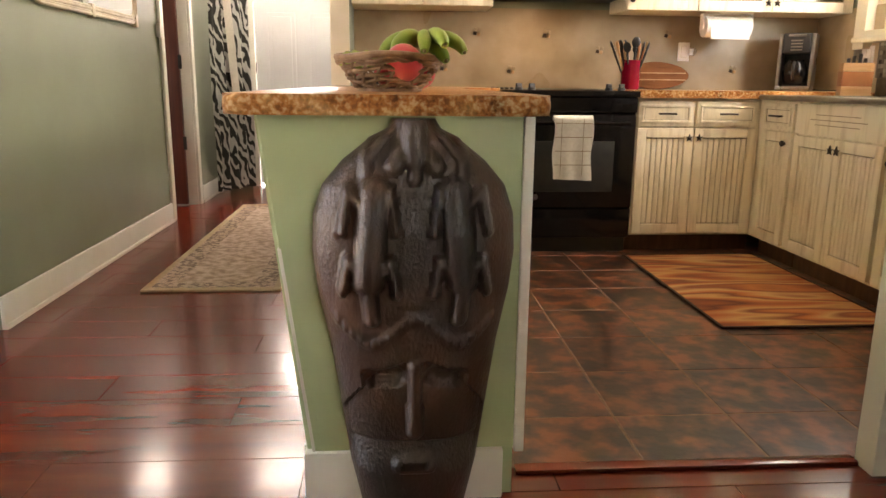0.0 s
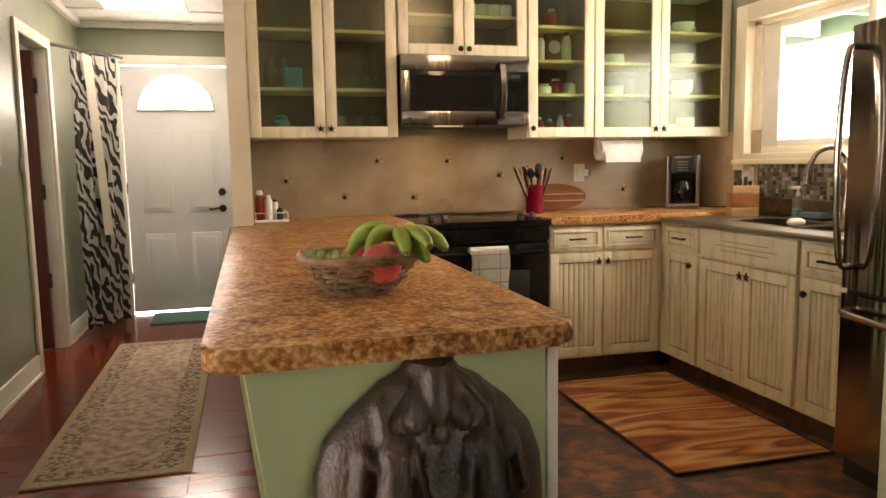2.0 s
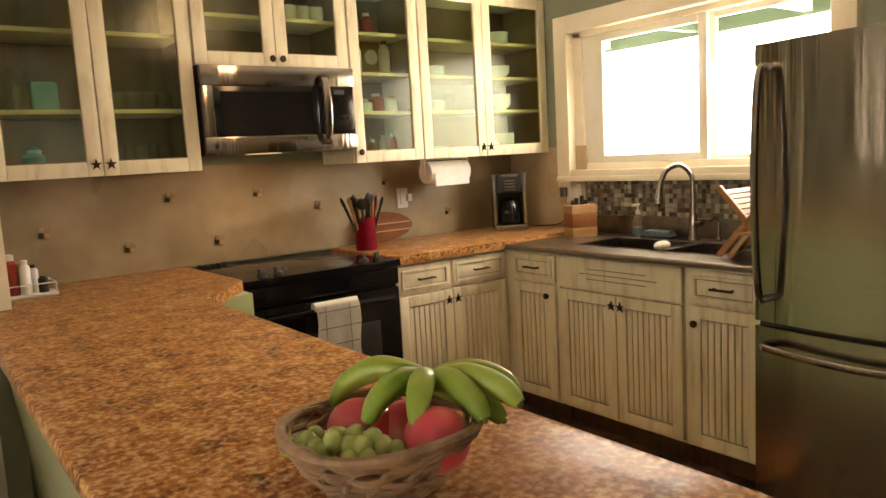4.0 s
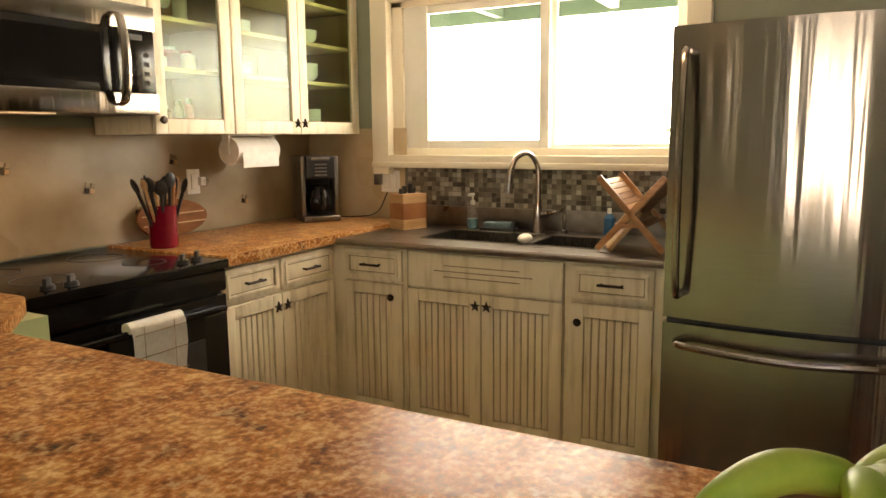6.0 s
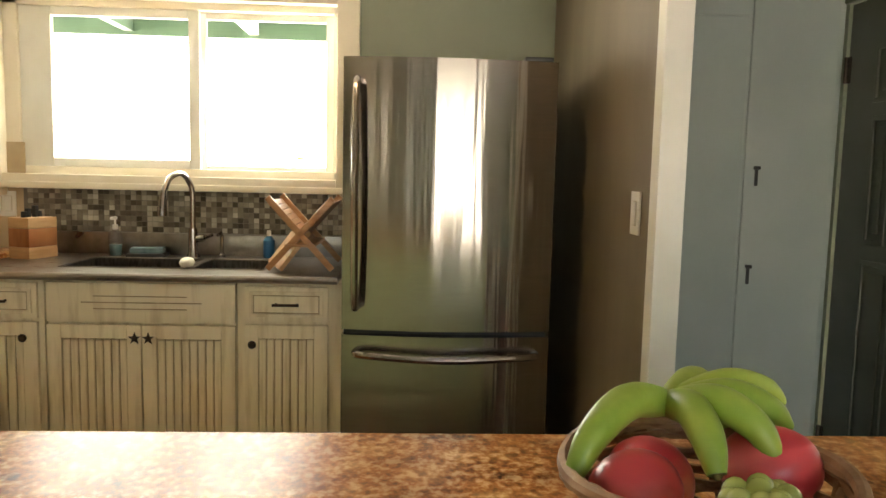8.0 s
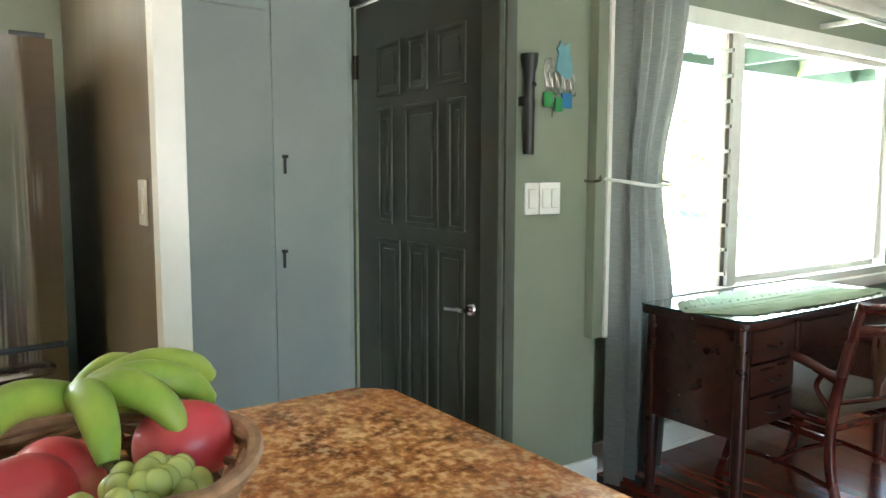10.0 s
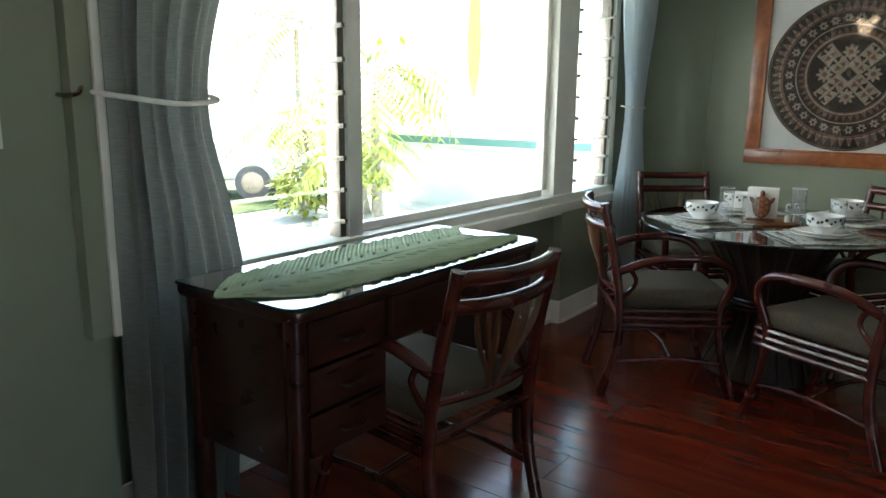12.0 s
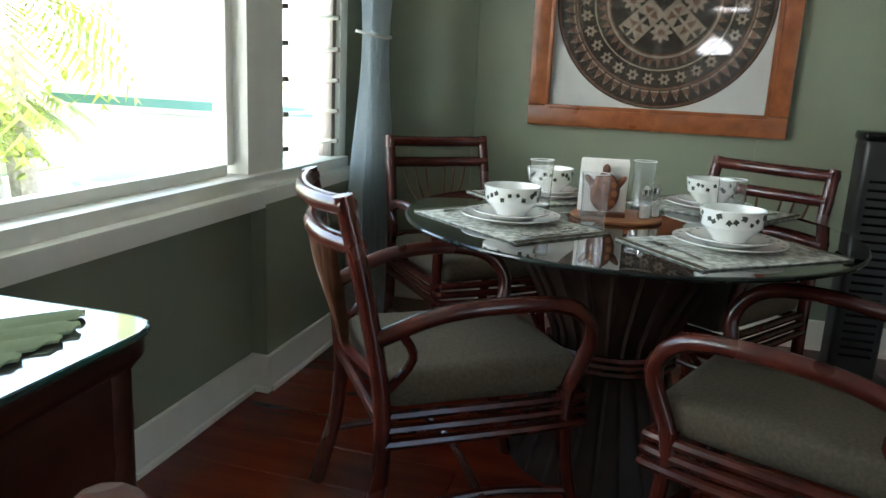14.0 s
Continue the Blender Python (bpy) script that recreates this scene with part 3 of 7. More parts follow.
casing("trim_entry_door", [(-1.36, 7.07, 0, -1.29, 7.1, 2.15), (-0.445, 7.07, 0, -0.41, 7.1, 2.15), (-1.29, 7.07, 2.075, -0.445, 7.1, 2.15)], TRIM, "white casing round the entry door")
casing("trim_hall_doorway", [(-1.59, 5.30, 0, -1.57, 5.37, 2.10), (-1.59, 6.03, 0, -1.57, 6.10, 2.10), (-1.59, 5.37, 2.03, -1.57, 6.03, 2.10), (-1.69, 6.025, 0, -1.59, 6.04, 2.03)], TRIM, "white casing round the hall doorway")
casing("trim_side_door", [(1.195, 0.652, 0, 1.21, 0.70, 2.12), (1.21, 0.70, 0, 1.315, 0.722, 2.12), (1.315, 0.70, 2.055, 2.33, 0.722, 2.12)], DARKDOOR, "dark olive casing round the panelled door")


def entry_door():
    d = thing("door_1", "white six-panel entry door with a half-round light", "door", pose(-1.29, 7.10, 0.02), kind="structure")
    W, H, T = 0.85, 2.045, 0.04
    part("leaf", B(0, 0.01, 0, W, T, H, bevel=0.003), WHITEDOOR, d)
    for x0 in (0.12, 0.49):
        for z0, z1 in ((0.14, 0.66), (0.84, 1.52)):
            bm = join(B(x0, -0.002, z0, x0 + 0.24, 0.012, z1, bevel=0.008), B(x0 + 0.035, -0.010, z0 + 0.035, x0 + 0.205, 0.006, z1 - 0.035, bevel=0.008))
            part("panel", bm, WHITEDOOR, d)
    arc = [(0.42 + 0.29 * math.cos(math.pi * i / 24), 0.285 * math.sin(math.pi * i / 24)) for i in range(25)]
    lite = moved(prism(arc, 0, 0.012), Matrix.Translation((0, 0.008, 1.69)) @ Matrix.Rotation(radians(90), 4, "X"))
    part("fanlight", lite, FANLITE, d, "glowing half-round glass")
    rim = tube([(0.42 + 0.30 * math.cos(math.pi * i / 24), 0.0, 1.69 + 0.295 * math.sin(math.pi * i / 24)) for i in range(25)], 0.012, 8)
    tube([(0.11, 0, 1.688), (0.73, 0, 1.688)], 0.012, 8, rim)
    part("light_rim", rim, WHITEDOOR, d)
    part("deadbolt", lathe([(0, -0.03), (0.024, -0.03), (0.03, -0.02), (0.032, 0.0)], 16), BRONZE, d).matrix_basis = pose(0.755, 0.01, 1.0, -90)
    h = part("handle", lathe([(0, -0.04), (0.014, -0.04), (0.014, -0.012), (0.03, -0.01), (0.032, 0.0)], 16), BRONZE, d)
    h.matrix_basis = pose(0.755, 0.01, 0.86, -90)
    part("lever", tube(spline([(0.755, -0.035, 0.86), (0.72, -0.045, 0.865), (0.67, -0.04, 0.855), (0.645, -0.035, 0.862)], 5), 0.008, 8), BRONZE, d)
    for z in (0.25, 1.0, 1.8):
        part("hinge", B(-0.006, -0.012, z, 0.008, 0.012, z + 0.09, bevel=0.003), BRONZE, d)


entry_door()


def panel_door():
    d = thing("door_2", "closed dark olive door with nine raised panels", "door", pose(1.315, 0.70, 0.012), kind="structure")
    W, H = 0.985, 2.035
    part("leaf", B(0, -0.03, 0, W, 0.0, H, bevel=0.003), DARKDOOR, d)
    even, wide = ((0.115, 0.315), (0.375, 0.53), (0.59, 0.79)), ((0.115, 0.235), (0.30, 0.56), (0.655, 0.785))
    for z0, z1, cols in ((0.17, 0.98, even), (1.045, 1.56, wide), (1.61, 1.84, even)):
        for x0, x1 in cols:
            fr = join(B(x0, 0.0, z0, x1, 0.010, z0 + 0.022, bevel=0.006), B(x0, 0.0, z1 - 0.022, x1, 0.010, z1, bevel=0.006), B(x0, 0.0, z0, x0 + 0.022, 0.010, z1, bevel=0.006), B(x1 - 0.022, 0.0, z0, x1, 0.010, z1, bevel=0.006))
            part("panel_moulding", fr, DARKDOOR, d)
            part("panel", B(x0 + 0.045, -0.004, z0 + 0.045, x1 - 0.045, 0.007, z1 - 0.045, bevel=0.007), DARKDOOR, d)
    part("rosette", moved(lathe([(0, 0.012), (0.022, 0.010), (0.027, 0.0)], 20), pose(0.075, 0.0, 0.75, -90)), CHROME, d, "bright chrome rosette")
    part("lever", join(tube([(0.075, 0.005, 0.75), (0.075, 0.05, 0.75)], 0.009, 10), tube(spline([(0.070, 0.05, 0.75), (0.10, 0.052, 0.752), (0.14, 0.05, 0.748), (0.185, 0.046, 0.744)], 5), 0.0085, 10)), CHROME, d, "bright chrome lever")
    for z in (0.10, 1.71):
        part("hinge", join(cyl(0.008, (W + 0.004, 0.01, z), (W + 0.004, 0.01, z + 0.11), 8), B(W - 0.02, 0.0, z, W + 0.004, 0.004, z + 0.11)), BRONZE, d)


panel_door()


def closet_doors():
    d = thing("closet_door", "pale blue-grey closet doors with small latches", "door", pose(2.35, 1.83, 0.02), kind="structure")
    part("leaf", B(-0.016, -0.705, 0, 0.0, -0.02, 1.965, bevel=0.003), PALE, d)
    part("leaf", B(-0.014, -1.10, 0, 0.0, -0.725, 2.38, bevel=0.003), PALE, d)
    part("leaf", B(-0.014, -0.705, 1.978, 0.0, -0.02, 2.38, bevel=0.003), PALE, d)
    for y, z in ((-0.775, 1.30), (-0.765, 0.87)):
        part("latch", join(B(-0.026, y - 0.006, z - 0.04, -0.014, y + 0.006, z + 0.04, bevel=0.003), B(-0.034, y - 0.012, z + 0.03, -0.014, y + 0.012, z + 0.045, bevel=0.002)), BLACKM, d)


closet_doors()
rd = thing("door_3", "dark red mahogany door standing open into the room", "door", pose(-1.65, 6.02, 0.01), kind="structure")
part("leaf", B(-0.68, -0.04, 0, -0.01, 0.0, 2.0, bevel=0.003), REDDOOR, rd)
for z0, z1 in ((0.15, 0.9), (1.05, 1.85)):
    part("panel", B(-0.56, -0.048, z0, -0.12, -0.036, z1, bevel=0.006), REDDOOR, rd)
for z in (0.42, 1.02, 1.72):
    part("hinge", B(-0.012, -0.052, z, 0.012, -0.036, z + 0.1, bevel=0.003), BLACKM, rd)


# windows
def frame_bars(x0, x1, spans):
    return join(*[B(x0, a, b, x1, c, d, bevel=0.005) for a, b, c, d in spans])


def kitchen_window():
    w = thing("window_1", "white-framed sliding kitchen window with cream casing", "window", kind="structure")
    y0, y1, z0, z1 = 2.88, 4.39, 1.26, 2.04
    part("window_frame", frame_bars(2.585, 2.645, [(y1 - 0.01, z0 - 0.10, y1 + 0.09, z1 + 0.10), (y0 - 0.09, z0 - 0.10, y0 + 0.01, z1 + 0.10), (y0 + 0.01, z1, y1 - 0.01, z1 + 0.10), (y0 + 0.01, z0 - 0.06, y1 - 0.01, z0)]), CREAMTRIM, w)
    part("window_sill", B(2.572, y0 - 0.09, 1.195, 2.66, y1 + 0.09, 1.225, bevel=0.008), CREAMTRIM, w)
    part("window_lining", join(B(2.645, y1 - 0.07, z0, 2.74, y1 + 0.01, z1, bevel=0.004), B(2.645, y0 - 0.01, z0, 2.74, y0 + 0.03, z1, bevel=0.004), B(2.645, y0, z1 - 0.03, 2.74, y1, z1 + 0.01, bevel=0.004), B(2.645, y0, z0 - 0.01, 2.74, y1, z0 + 0.035, bevel=0.004)), CREAMTRIM, w)
    part("sash", frame_bars(2.66, 2.69, [(3.52, z0 + 0.035, 3.57, z1 - 0.03), (4.18, z0 + 0.035, 4.32, z1 - 0.03), (3.57, z0 + 0.035, 4.18, z0 + 0.075), (3.57, z1 - 0.07, 4.18, z1 - 0.03)]), TRIM, w)
    part("sash", frame_bars(2.70, 2.73, [(2.91, z0 + 0.03, 2.95, z1 - 0.03), (3.50, z0 + 0.03, 3.54, z1 - 0.03), (2.95, z0 + 0.03, 3.50, z0 + 0.055), (2.95, z1 - 0.06, 3.50, z1 - 0.03)]), TRIM, w)
    for x, a, b in ((2.675, 3.57, 4.18), (2.715, 2.95, 3.50)):
        p = part("pane", B(x - 0.002, a, z0 + 0.05, x + 0.002, b, z1 - 0.05), PANE, w, smooth=0)
        p.visible_shadow = False


kitchen_window()


def dining_window():
    w = thing("window_2", "wide white dining window with glass louvres at both ends", "window", kind="structure")
    zb, zt = 0.728, 1.975
    part("window_sill", join(B(1.262, -3.22, 0.628, 1.355, 0.185, 0.688, bevel=0.006), B(1.300, -3.22, 0.684, 1.475, 0.185, 0.729, bevel=0.004)), TRIM, w)
    bars = [(0.06, zb, 0.12, zt), (-0.905, zb, -0.83, zt), (-2.70, zb, -2.465, zt), (-3.25, zb, -3.18, zt)]
    part("window_frame", frame_bars(1.325, 1.445, bars), TRIM, w)
    part("window_head", B(1.315, -3.22, zt - 0.02, 1.455, 0.12, zt + 0.06, bevel=0.005), TRIM, w)
    part("window_frame", frame_bars(1.375, 1.425, [(-0.935, zb + 0.03, -0.905, zt), (-2.465, zb + 0.03, -2.425, zt), (-2.425, zb, -0.935, zb + 0.035), (-2.425, zt - 0.05, -0.935, zt)]), TRIM, w)
    p = part("pane", B(1.397, -2.43, zb + 0.03, 1.401, -0.945, zt - 0.05), PANE, w, smooth=0)
    p.visible_shadow = False
    for a, b in ((-0.83, 0.06), (-3.18, -2.70)):
        for y in (a + 0.012, b - 0.012):
            part("louvre_channel", B(1.345, y - 0.018, zb, 1.405, y + 0.018, zt - 0.02, bevel=0.003), STEELH, w)
        for k in range(10):
            z = zb + 0.06 + k * 0.120
            m = Matrix.Translation((1.39, 0, z)) @ Matrix.Rotation(radians(5), 4, "Y")
            p = part("louvre", B(-0.065, a + 0.025, -0.003, 0.065, b - 0.025, 0.003, m=m), LOUVRE, w, smooth=0)
            p.visible_shadow = False
            for y in (a + 0.024, b - 0.024):
                part("louvre_clip", B(-0.07, y - 0.008, -0.010, 0.07, y + 0.008, 0.008, bevel=0.002, m=m), STEELH, w)


dining_window()
structure("trim_window_box", join(B(1.163, 0.212, 0.637, 1.2095, 0.28, CZ - 0.01, bevel=0.004), B(1.2095, 0.19, 0.637, 1.335, 0.2145, CZ - 0.01, bevel=0.003)), SAGE, "painted boxed side of the dining window", "trim", 35)
structure("trim_window_edge", B(1.150, 0.206, 0.637, 1.163, 0.226, CZ - 0.01, bevel=0.003), TRIM, "white edge strip of the boxed window side", "trim", 35)
lw = thing("window_3", "white-framed glazed living room door", "window", kind="structure")
part("window_frame", frame_bars(-3.66, -3.60, [(1.15, 0.06, 1.20, 2.1), (2.50, 0.06, 2.55, 2.1), (1.72, 0.06, 1.80, 2.1), (1.20, 0.06, 1.72, 0.11), (1.80, 0.06, 2.50, 0.11), (1.20, 2.05, 1.72, 2.1), (1.80, 2.05, 2.50, 2.1)]), TRIM, lw)
bw = thing("window_4", "small bright window of the room beyond the doorway", "window", kind="structure")
part("window_frame", frame_bars(-4.05, -3.99, [(5.3, 1.1, 5.36, 2.1), (6.04, 1.1, 6.1, 2.1), (5.36, 1.1, 6.04, 1.16), (5.36, 2.04, 6.04, 2.1)]), TRIM, bw)

# ---- kitchen ----
def starfish():
    bm = bmesh.new()
    c0 = bm.verts.new((0, -0.012, 0))
    ring = []
    for i in range(10):
        r = 0.024 if i % 2 == 0 else 0.009
        a = math.pi * i / 5 + math.pi / 2
        ring.append(bm.verts.new((r * math.cos(a), -0.004 if i % 2 == 0 else -0.006, r * math.sin(a))))
    back = [bm.verts.new((v.co.x, 0.002, v.co.z)) for v in ring]
    for i in range(10):
        bm.faces.new((c0, ring[i], ring[(i + 1) % 10]))
        bm.faces.new((ring[i], back[i], back[(i + 1) % 10], ring[(i + 1) % 10]))
    bm.faces.new(back)
    return bm


def knob_mesh():
    return moved(lathe([(0, 0.026), (0.011, 0.025), (0.016, 0.018), (0.014, 0.011), (0.007, 0.008), (0.007, 0)], 14), Matrix.Rotation(radians(90), 4, "X"))


def put_knob(parent, x, z, star):
    return part("knob", moved(starfish() if star else knob_mesh(), Matrix.Translation((x, -0.022, z))), BRONZE, parent, "dark bronze starfish knob" if star else "dark bronze round knob")


def bead_door(cab, x0, x1, z0, z1, knob=None, star=False):
    s = 0.052
    d = part("door", join(B(x0, -0.02, z0, x0 + s, 0.0, z1, bevel=0.003), B(x1 - s, -0.02, z0, x1, 0.0, z1, bevel=0.003), B(x0 + s, -0.02, z0, x1 - s, 0.0, z0 + s, bevel=0.003), B(x0 + s, -0.02, z1 - s, x1 - s, 0.0, z1, bevel=0.003)), CREAM, cab)
    n = max(3, round((x1 - x0 - 2 * s) / 0.032))
    w = (x1 - x0 - 2 * s) / n
    for i in range(n):
        a = x0 + s + i * w
        part("bead", B(a + 0.0022, -0.013, z0 + s + 0.004, a + w - 0.0022, -0.004, z1 - s - 0.004, bevel=0.003, seg=1), CREAM, d)
    part("groove_glaze", boxes((x0 + s - 0.002, -0.006, z0 + s - 0.002, x1 - s + 0.002, -0.001, z1 - s + 0.002)), GLAZE, d, "brown glaze in the grooves", 0)
    if knob:
        put_knob(d, knob[0], knob[1], star)


def drawer(cab, x0, x1, z0, z1, pull=True):
    d = part("drawer", B(x0, -0.016, z0, x1, 0.0, z1, bevel=0.003), CREAM, cab)
    t = 0.014
    part("drawer_moulding", join(B(x0 + 0.018, -0.024, z0 + 0.018, x1 - 0.018, -0.014, z0 + 0.018 + t, bevel=0.004), B(x0 + 0.018, -0.024, z1 - 0.018 - t, x1 - 0.018, -0.014, z1 - 0.018, bevel=0.004), B(x0 + 0.018, -0.024, z0 + 0.03, x0 + 0.018 + t, -0.014, z1 - 0.03, bevel=0.004), B(x1 - 0.018 - t, -0.024, z0 + 0.03, x1 - 0.018, -0.014, z1 - 0.03, bevel=0.004)), CREAM, d)
    part("groove_glaze", boxes((x0 + 0.033, -0.0185, z0 + 0.033, x1 - 0.033, -0.015, z0 + 0.036), (x0 + 0.033, -0.0185, z1 - 0.036, x1 - 0.033, -0.015, z1 - 0.033), (x0 + 0.033, -0.0185, z0 + 0.036, x0 + 0.036, -0.015, z1 - 0.036), (x1 - 0.036, -0.0185, z0 + 0.036, x1 - 0.033, -0.015, z1 - 0.036)), GLAZE, d, "", 0)
    if pull:
        xc, zc = (x0 + x1) / 2, (z0 + z1) / 2
        part("pull", join(tube(spline([(xc - 0.05, -0.040, zc), (xc, -0.043, zc + 0.001), (xc + 0.05, -0.040, zc)], 4), 0.0055, 8), cyl(0.005, (xc - 0.04, -0.016, zc), (xc - 0.04, -0.040, zc), 8), cyl(0.005, (xc + 0.04, -0.016, zc), (xc + 0.04, -0.040, zc), 8)), BRONZE, d, "dark bronze bamboo-shaped pull")


def base_cabinet(name, label, m, w, fill, depth=0.60):
    c = thing(name, label, "cabinet", m, "base cabinets")
    if depth > 0.61:
        # hollow behind its front, where the sink bowls hang
        part("body", boxes((0, 0.0, 0.10, w, 0.125, 0.875), (0, 0.125, 0.10, w, depth, 0.70)), CREAM, c, smooth=0)
    else:
        part("body", boxes((0, 0.0, 0.10, w, depth, 0.875)), CREAM, c, smooth=0)
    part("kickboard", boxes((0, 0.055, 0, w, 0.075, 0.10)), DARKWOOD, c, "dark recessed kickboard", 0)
    fill(c)
    return c


def fill_b(c):
    drawer(c, 0.012, 0.330, 0.725, 0.86)
    drawer(c, 0.347, 0.700, 0.725, 0.86)
    bead_door(c, 0.012, 0.335, 0.115, 0.712, (0.310, 0.66), True)
    bead_door(c, 0.341, 0.700, 0.115, 0.712, (0.367, 0.66), True)


def fill_a(c):
    drawer(c, 0.04, 0.345, 0.725, 0.86)
    bead_door(c, 0.04, 0.345, 0.115, 0.712, (0.300, 0.655))


def fill_s(c):
    part("false_front", B(0.0, -0.018, 0.715, 0.70, 0.0, 0.865, bevel=0.003), CREAM, c)
    for k, (a, b) in enumerate(((0.175, 0.52), (0.13, 0.575), (0.175, 0.52))):
        part("vent_slot", boxes((a, -0.0215, 0.765 + 0.024 * k, b, -0.0165, 0.769 + 0.024 * k)), GLAZE, c, "dark routed groove", 0)
    bead_door(c, 0.0, 0.347, 0.115, 0.705, (0.325, 0.655), True)
    bead_door(c, 0.353, 0.70, 0.115, 0.705, (0.376, 0.655), True)


def fill_c(c):
    drawer(c, 0.03, 0.345, 0.725, 0.86)
    bead_door(c, 0.03, 0.345, 0.115, 0.712, (0.062, 0.64))


base_cabinet("base_cabinet", "antiqued cream beadboard cabinet with two drawers beside the stove", pose(1.275, 4.318, 0), 0.74, fill_b)
base_cabinet("base_cabinet", "narrow antiqued cream beadboard cabinet in the corner", pose(1.995, 4.285, 0, 0, 0, -90), 0.365, fill_a, 0.62)
base_cabinet("base_cabinet", "antiqued cream sink cabinet with starfish knobs", pose(1.995, 3.905, 0, 0, 0, -90), 0.70, fill_s, 0.62)
base_cabinet("base_cabinet", "antiqued cream beadboard cabinet beside the fridge", pose(1.995, 3.20, 0, 0, 0, -90), 0.40, fill_c, 0.62)
solo("corner_filler", boxes((1.995, 4.285, 0.10, 2.03, 4.318, 0.875)), CREAM, "cream corner post between two cabinet runs", "cabinet", smooth=0)


def glass_cabinet(label, x0, x1, z0, z1, doors, shelves, knobs):
    """An open-backed wall cabinet with framed glass doors."""
    c = thing("wall_cabinet", label, "cabinet", pose(x0, 4.612, z0), "wall cabinets")
    w, h, d = x1 - x0, z1 - z0, 0.335
    part("body", boxes((0, 0.004, 0, 0.018, d, h), (w - 0.018, 0.004, 0, w, d, h), (0.018, 0.004, 0, w - 0.018, d, 0.018), (0.018, 0.004, h - 0.018, w - 0.018, d, h)), CREAMUP, c, smooth=0)
    part("back_panel", boxes((0.018, d - 0.010, 0.018, w - 0.018, d - 0.002, h - 0.018)), CABIN, c, "dark brown inside", 0)
    for xa in (0.0182, w - 0.0205):
        part("lining", boxes((xa, 0.02, 0.0182, xa + 0.0023, d - 0.011, h - 0.0182)), CABIN, c, "dark brown inside", 0)
    for z in shelves:
        part("shelf", B(0.022, 0.03, z - z0 - 0.009, w - 0.022, d - 0.012, z - z0 + 0.009, bevel=0.002), SHELF, c, "light wood shelf")
    s = 0.058
    for k, (a, b) in enumerate(doors):
        a, b = a - x0, b - x0
        dr = part("door", join(B(a, -0.02, 0.0, a + s, 0.0, h, bevel=0.004), B(b - s, -0.02, 0.0, b, 0.0, h, bevel=0.004), B(a + s, -0.02, 0.0, b - s, 0.0, s, bevel=0.004), B(a + s, -0.02, h - s, b - s, 0.0, h, bevel=0.004)), CREAMUP, c)
        p = part("pane", boxes((a + s - 0.004, -0.011, s - 0.004, b - s + 0.004, -0.008, h - s + 0.004)), CABGLASS, dr, "glass pane", 0)
        p.visible_shadow = False
        part("groove_glaze", boxes((a + s, -0.0125, s, a + s + 0.004, -0.0115, h - s), (b - s - 0.004, -0.0125, s, b - s, -0.0115, h - s), (a + s, -0.0125, s, b - s, -0.0115, s + 0.004)), GLAZE, dr, "", 0)
        kx, kz, star = knobs[k]
        put_knob(dr, kx - x0, kz - z0, star)
    return c


TOP = 2.27
glass_cabinet("cream wall cabinet with two glass doors and starfish knobs", -0.307, 0.498, 1.378, TOP, [(-0.305, 0.094), (0.098, 0.496)], (1.64, 1.955), [(0.068, 1.425, True), (0.124, 1.425, True)])
glass_cabinet("short cream glass-door cabinet above the microwave", 0.505, 1.268, 1.836, TOP, [(0.507, 0.885), (0.889, 1.266)], (2.06,), [(0.862, 1.868, False), (0.912, 1.868, False)])
glass_cabinet("narrow cream glass-door cabinet full of packets", 1.275, 1.695, 1.372, TOP, [(1.277, 1.693)], (1.625, 1.82, 2.02), [(1.300, 1.425, False)])
glass_cabinet("wide cream cabinet with two glass doors and dishes", 1.70, 2.635, 1.372, TOP, [(1.702, 2.138), (2.142, 2.633)], (1.625, 1.815, 2.01), [(2.114, 1.422, True), (2.168, 1.422, True)])


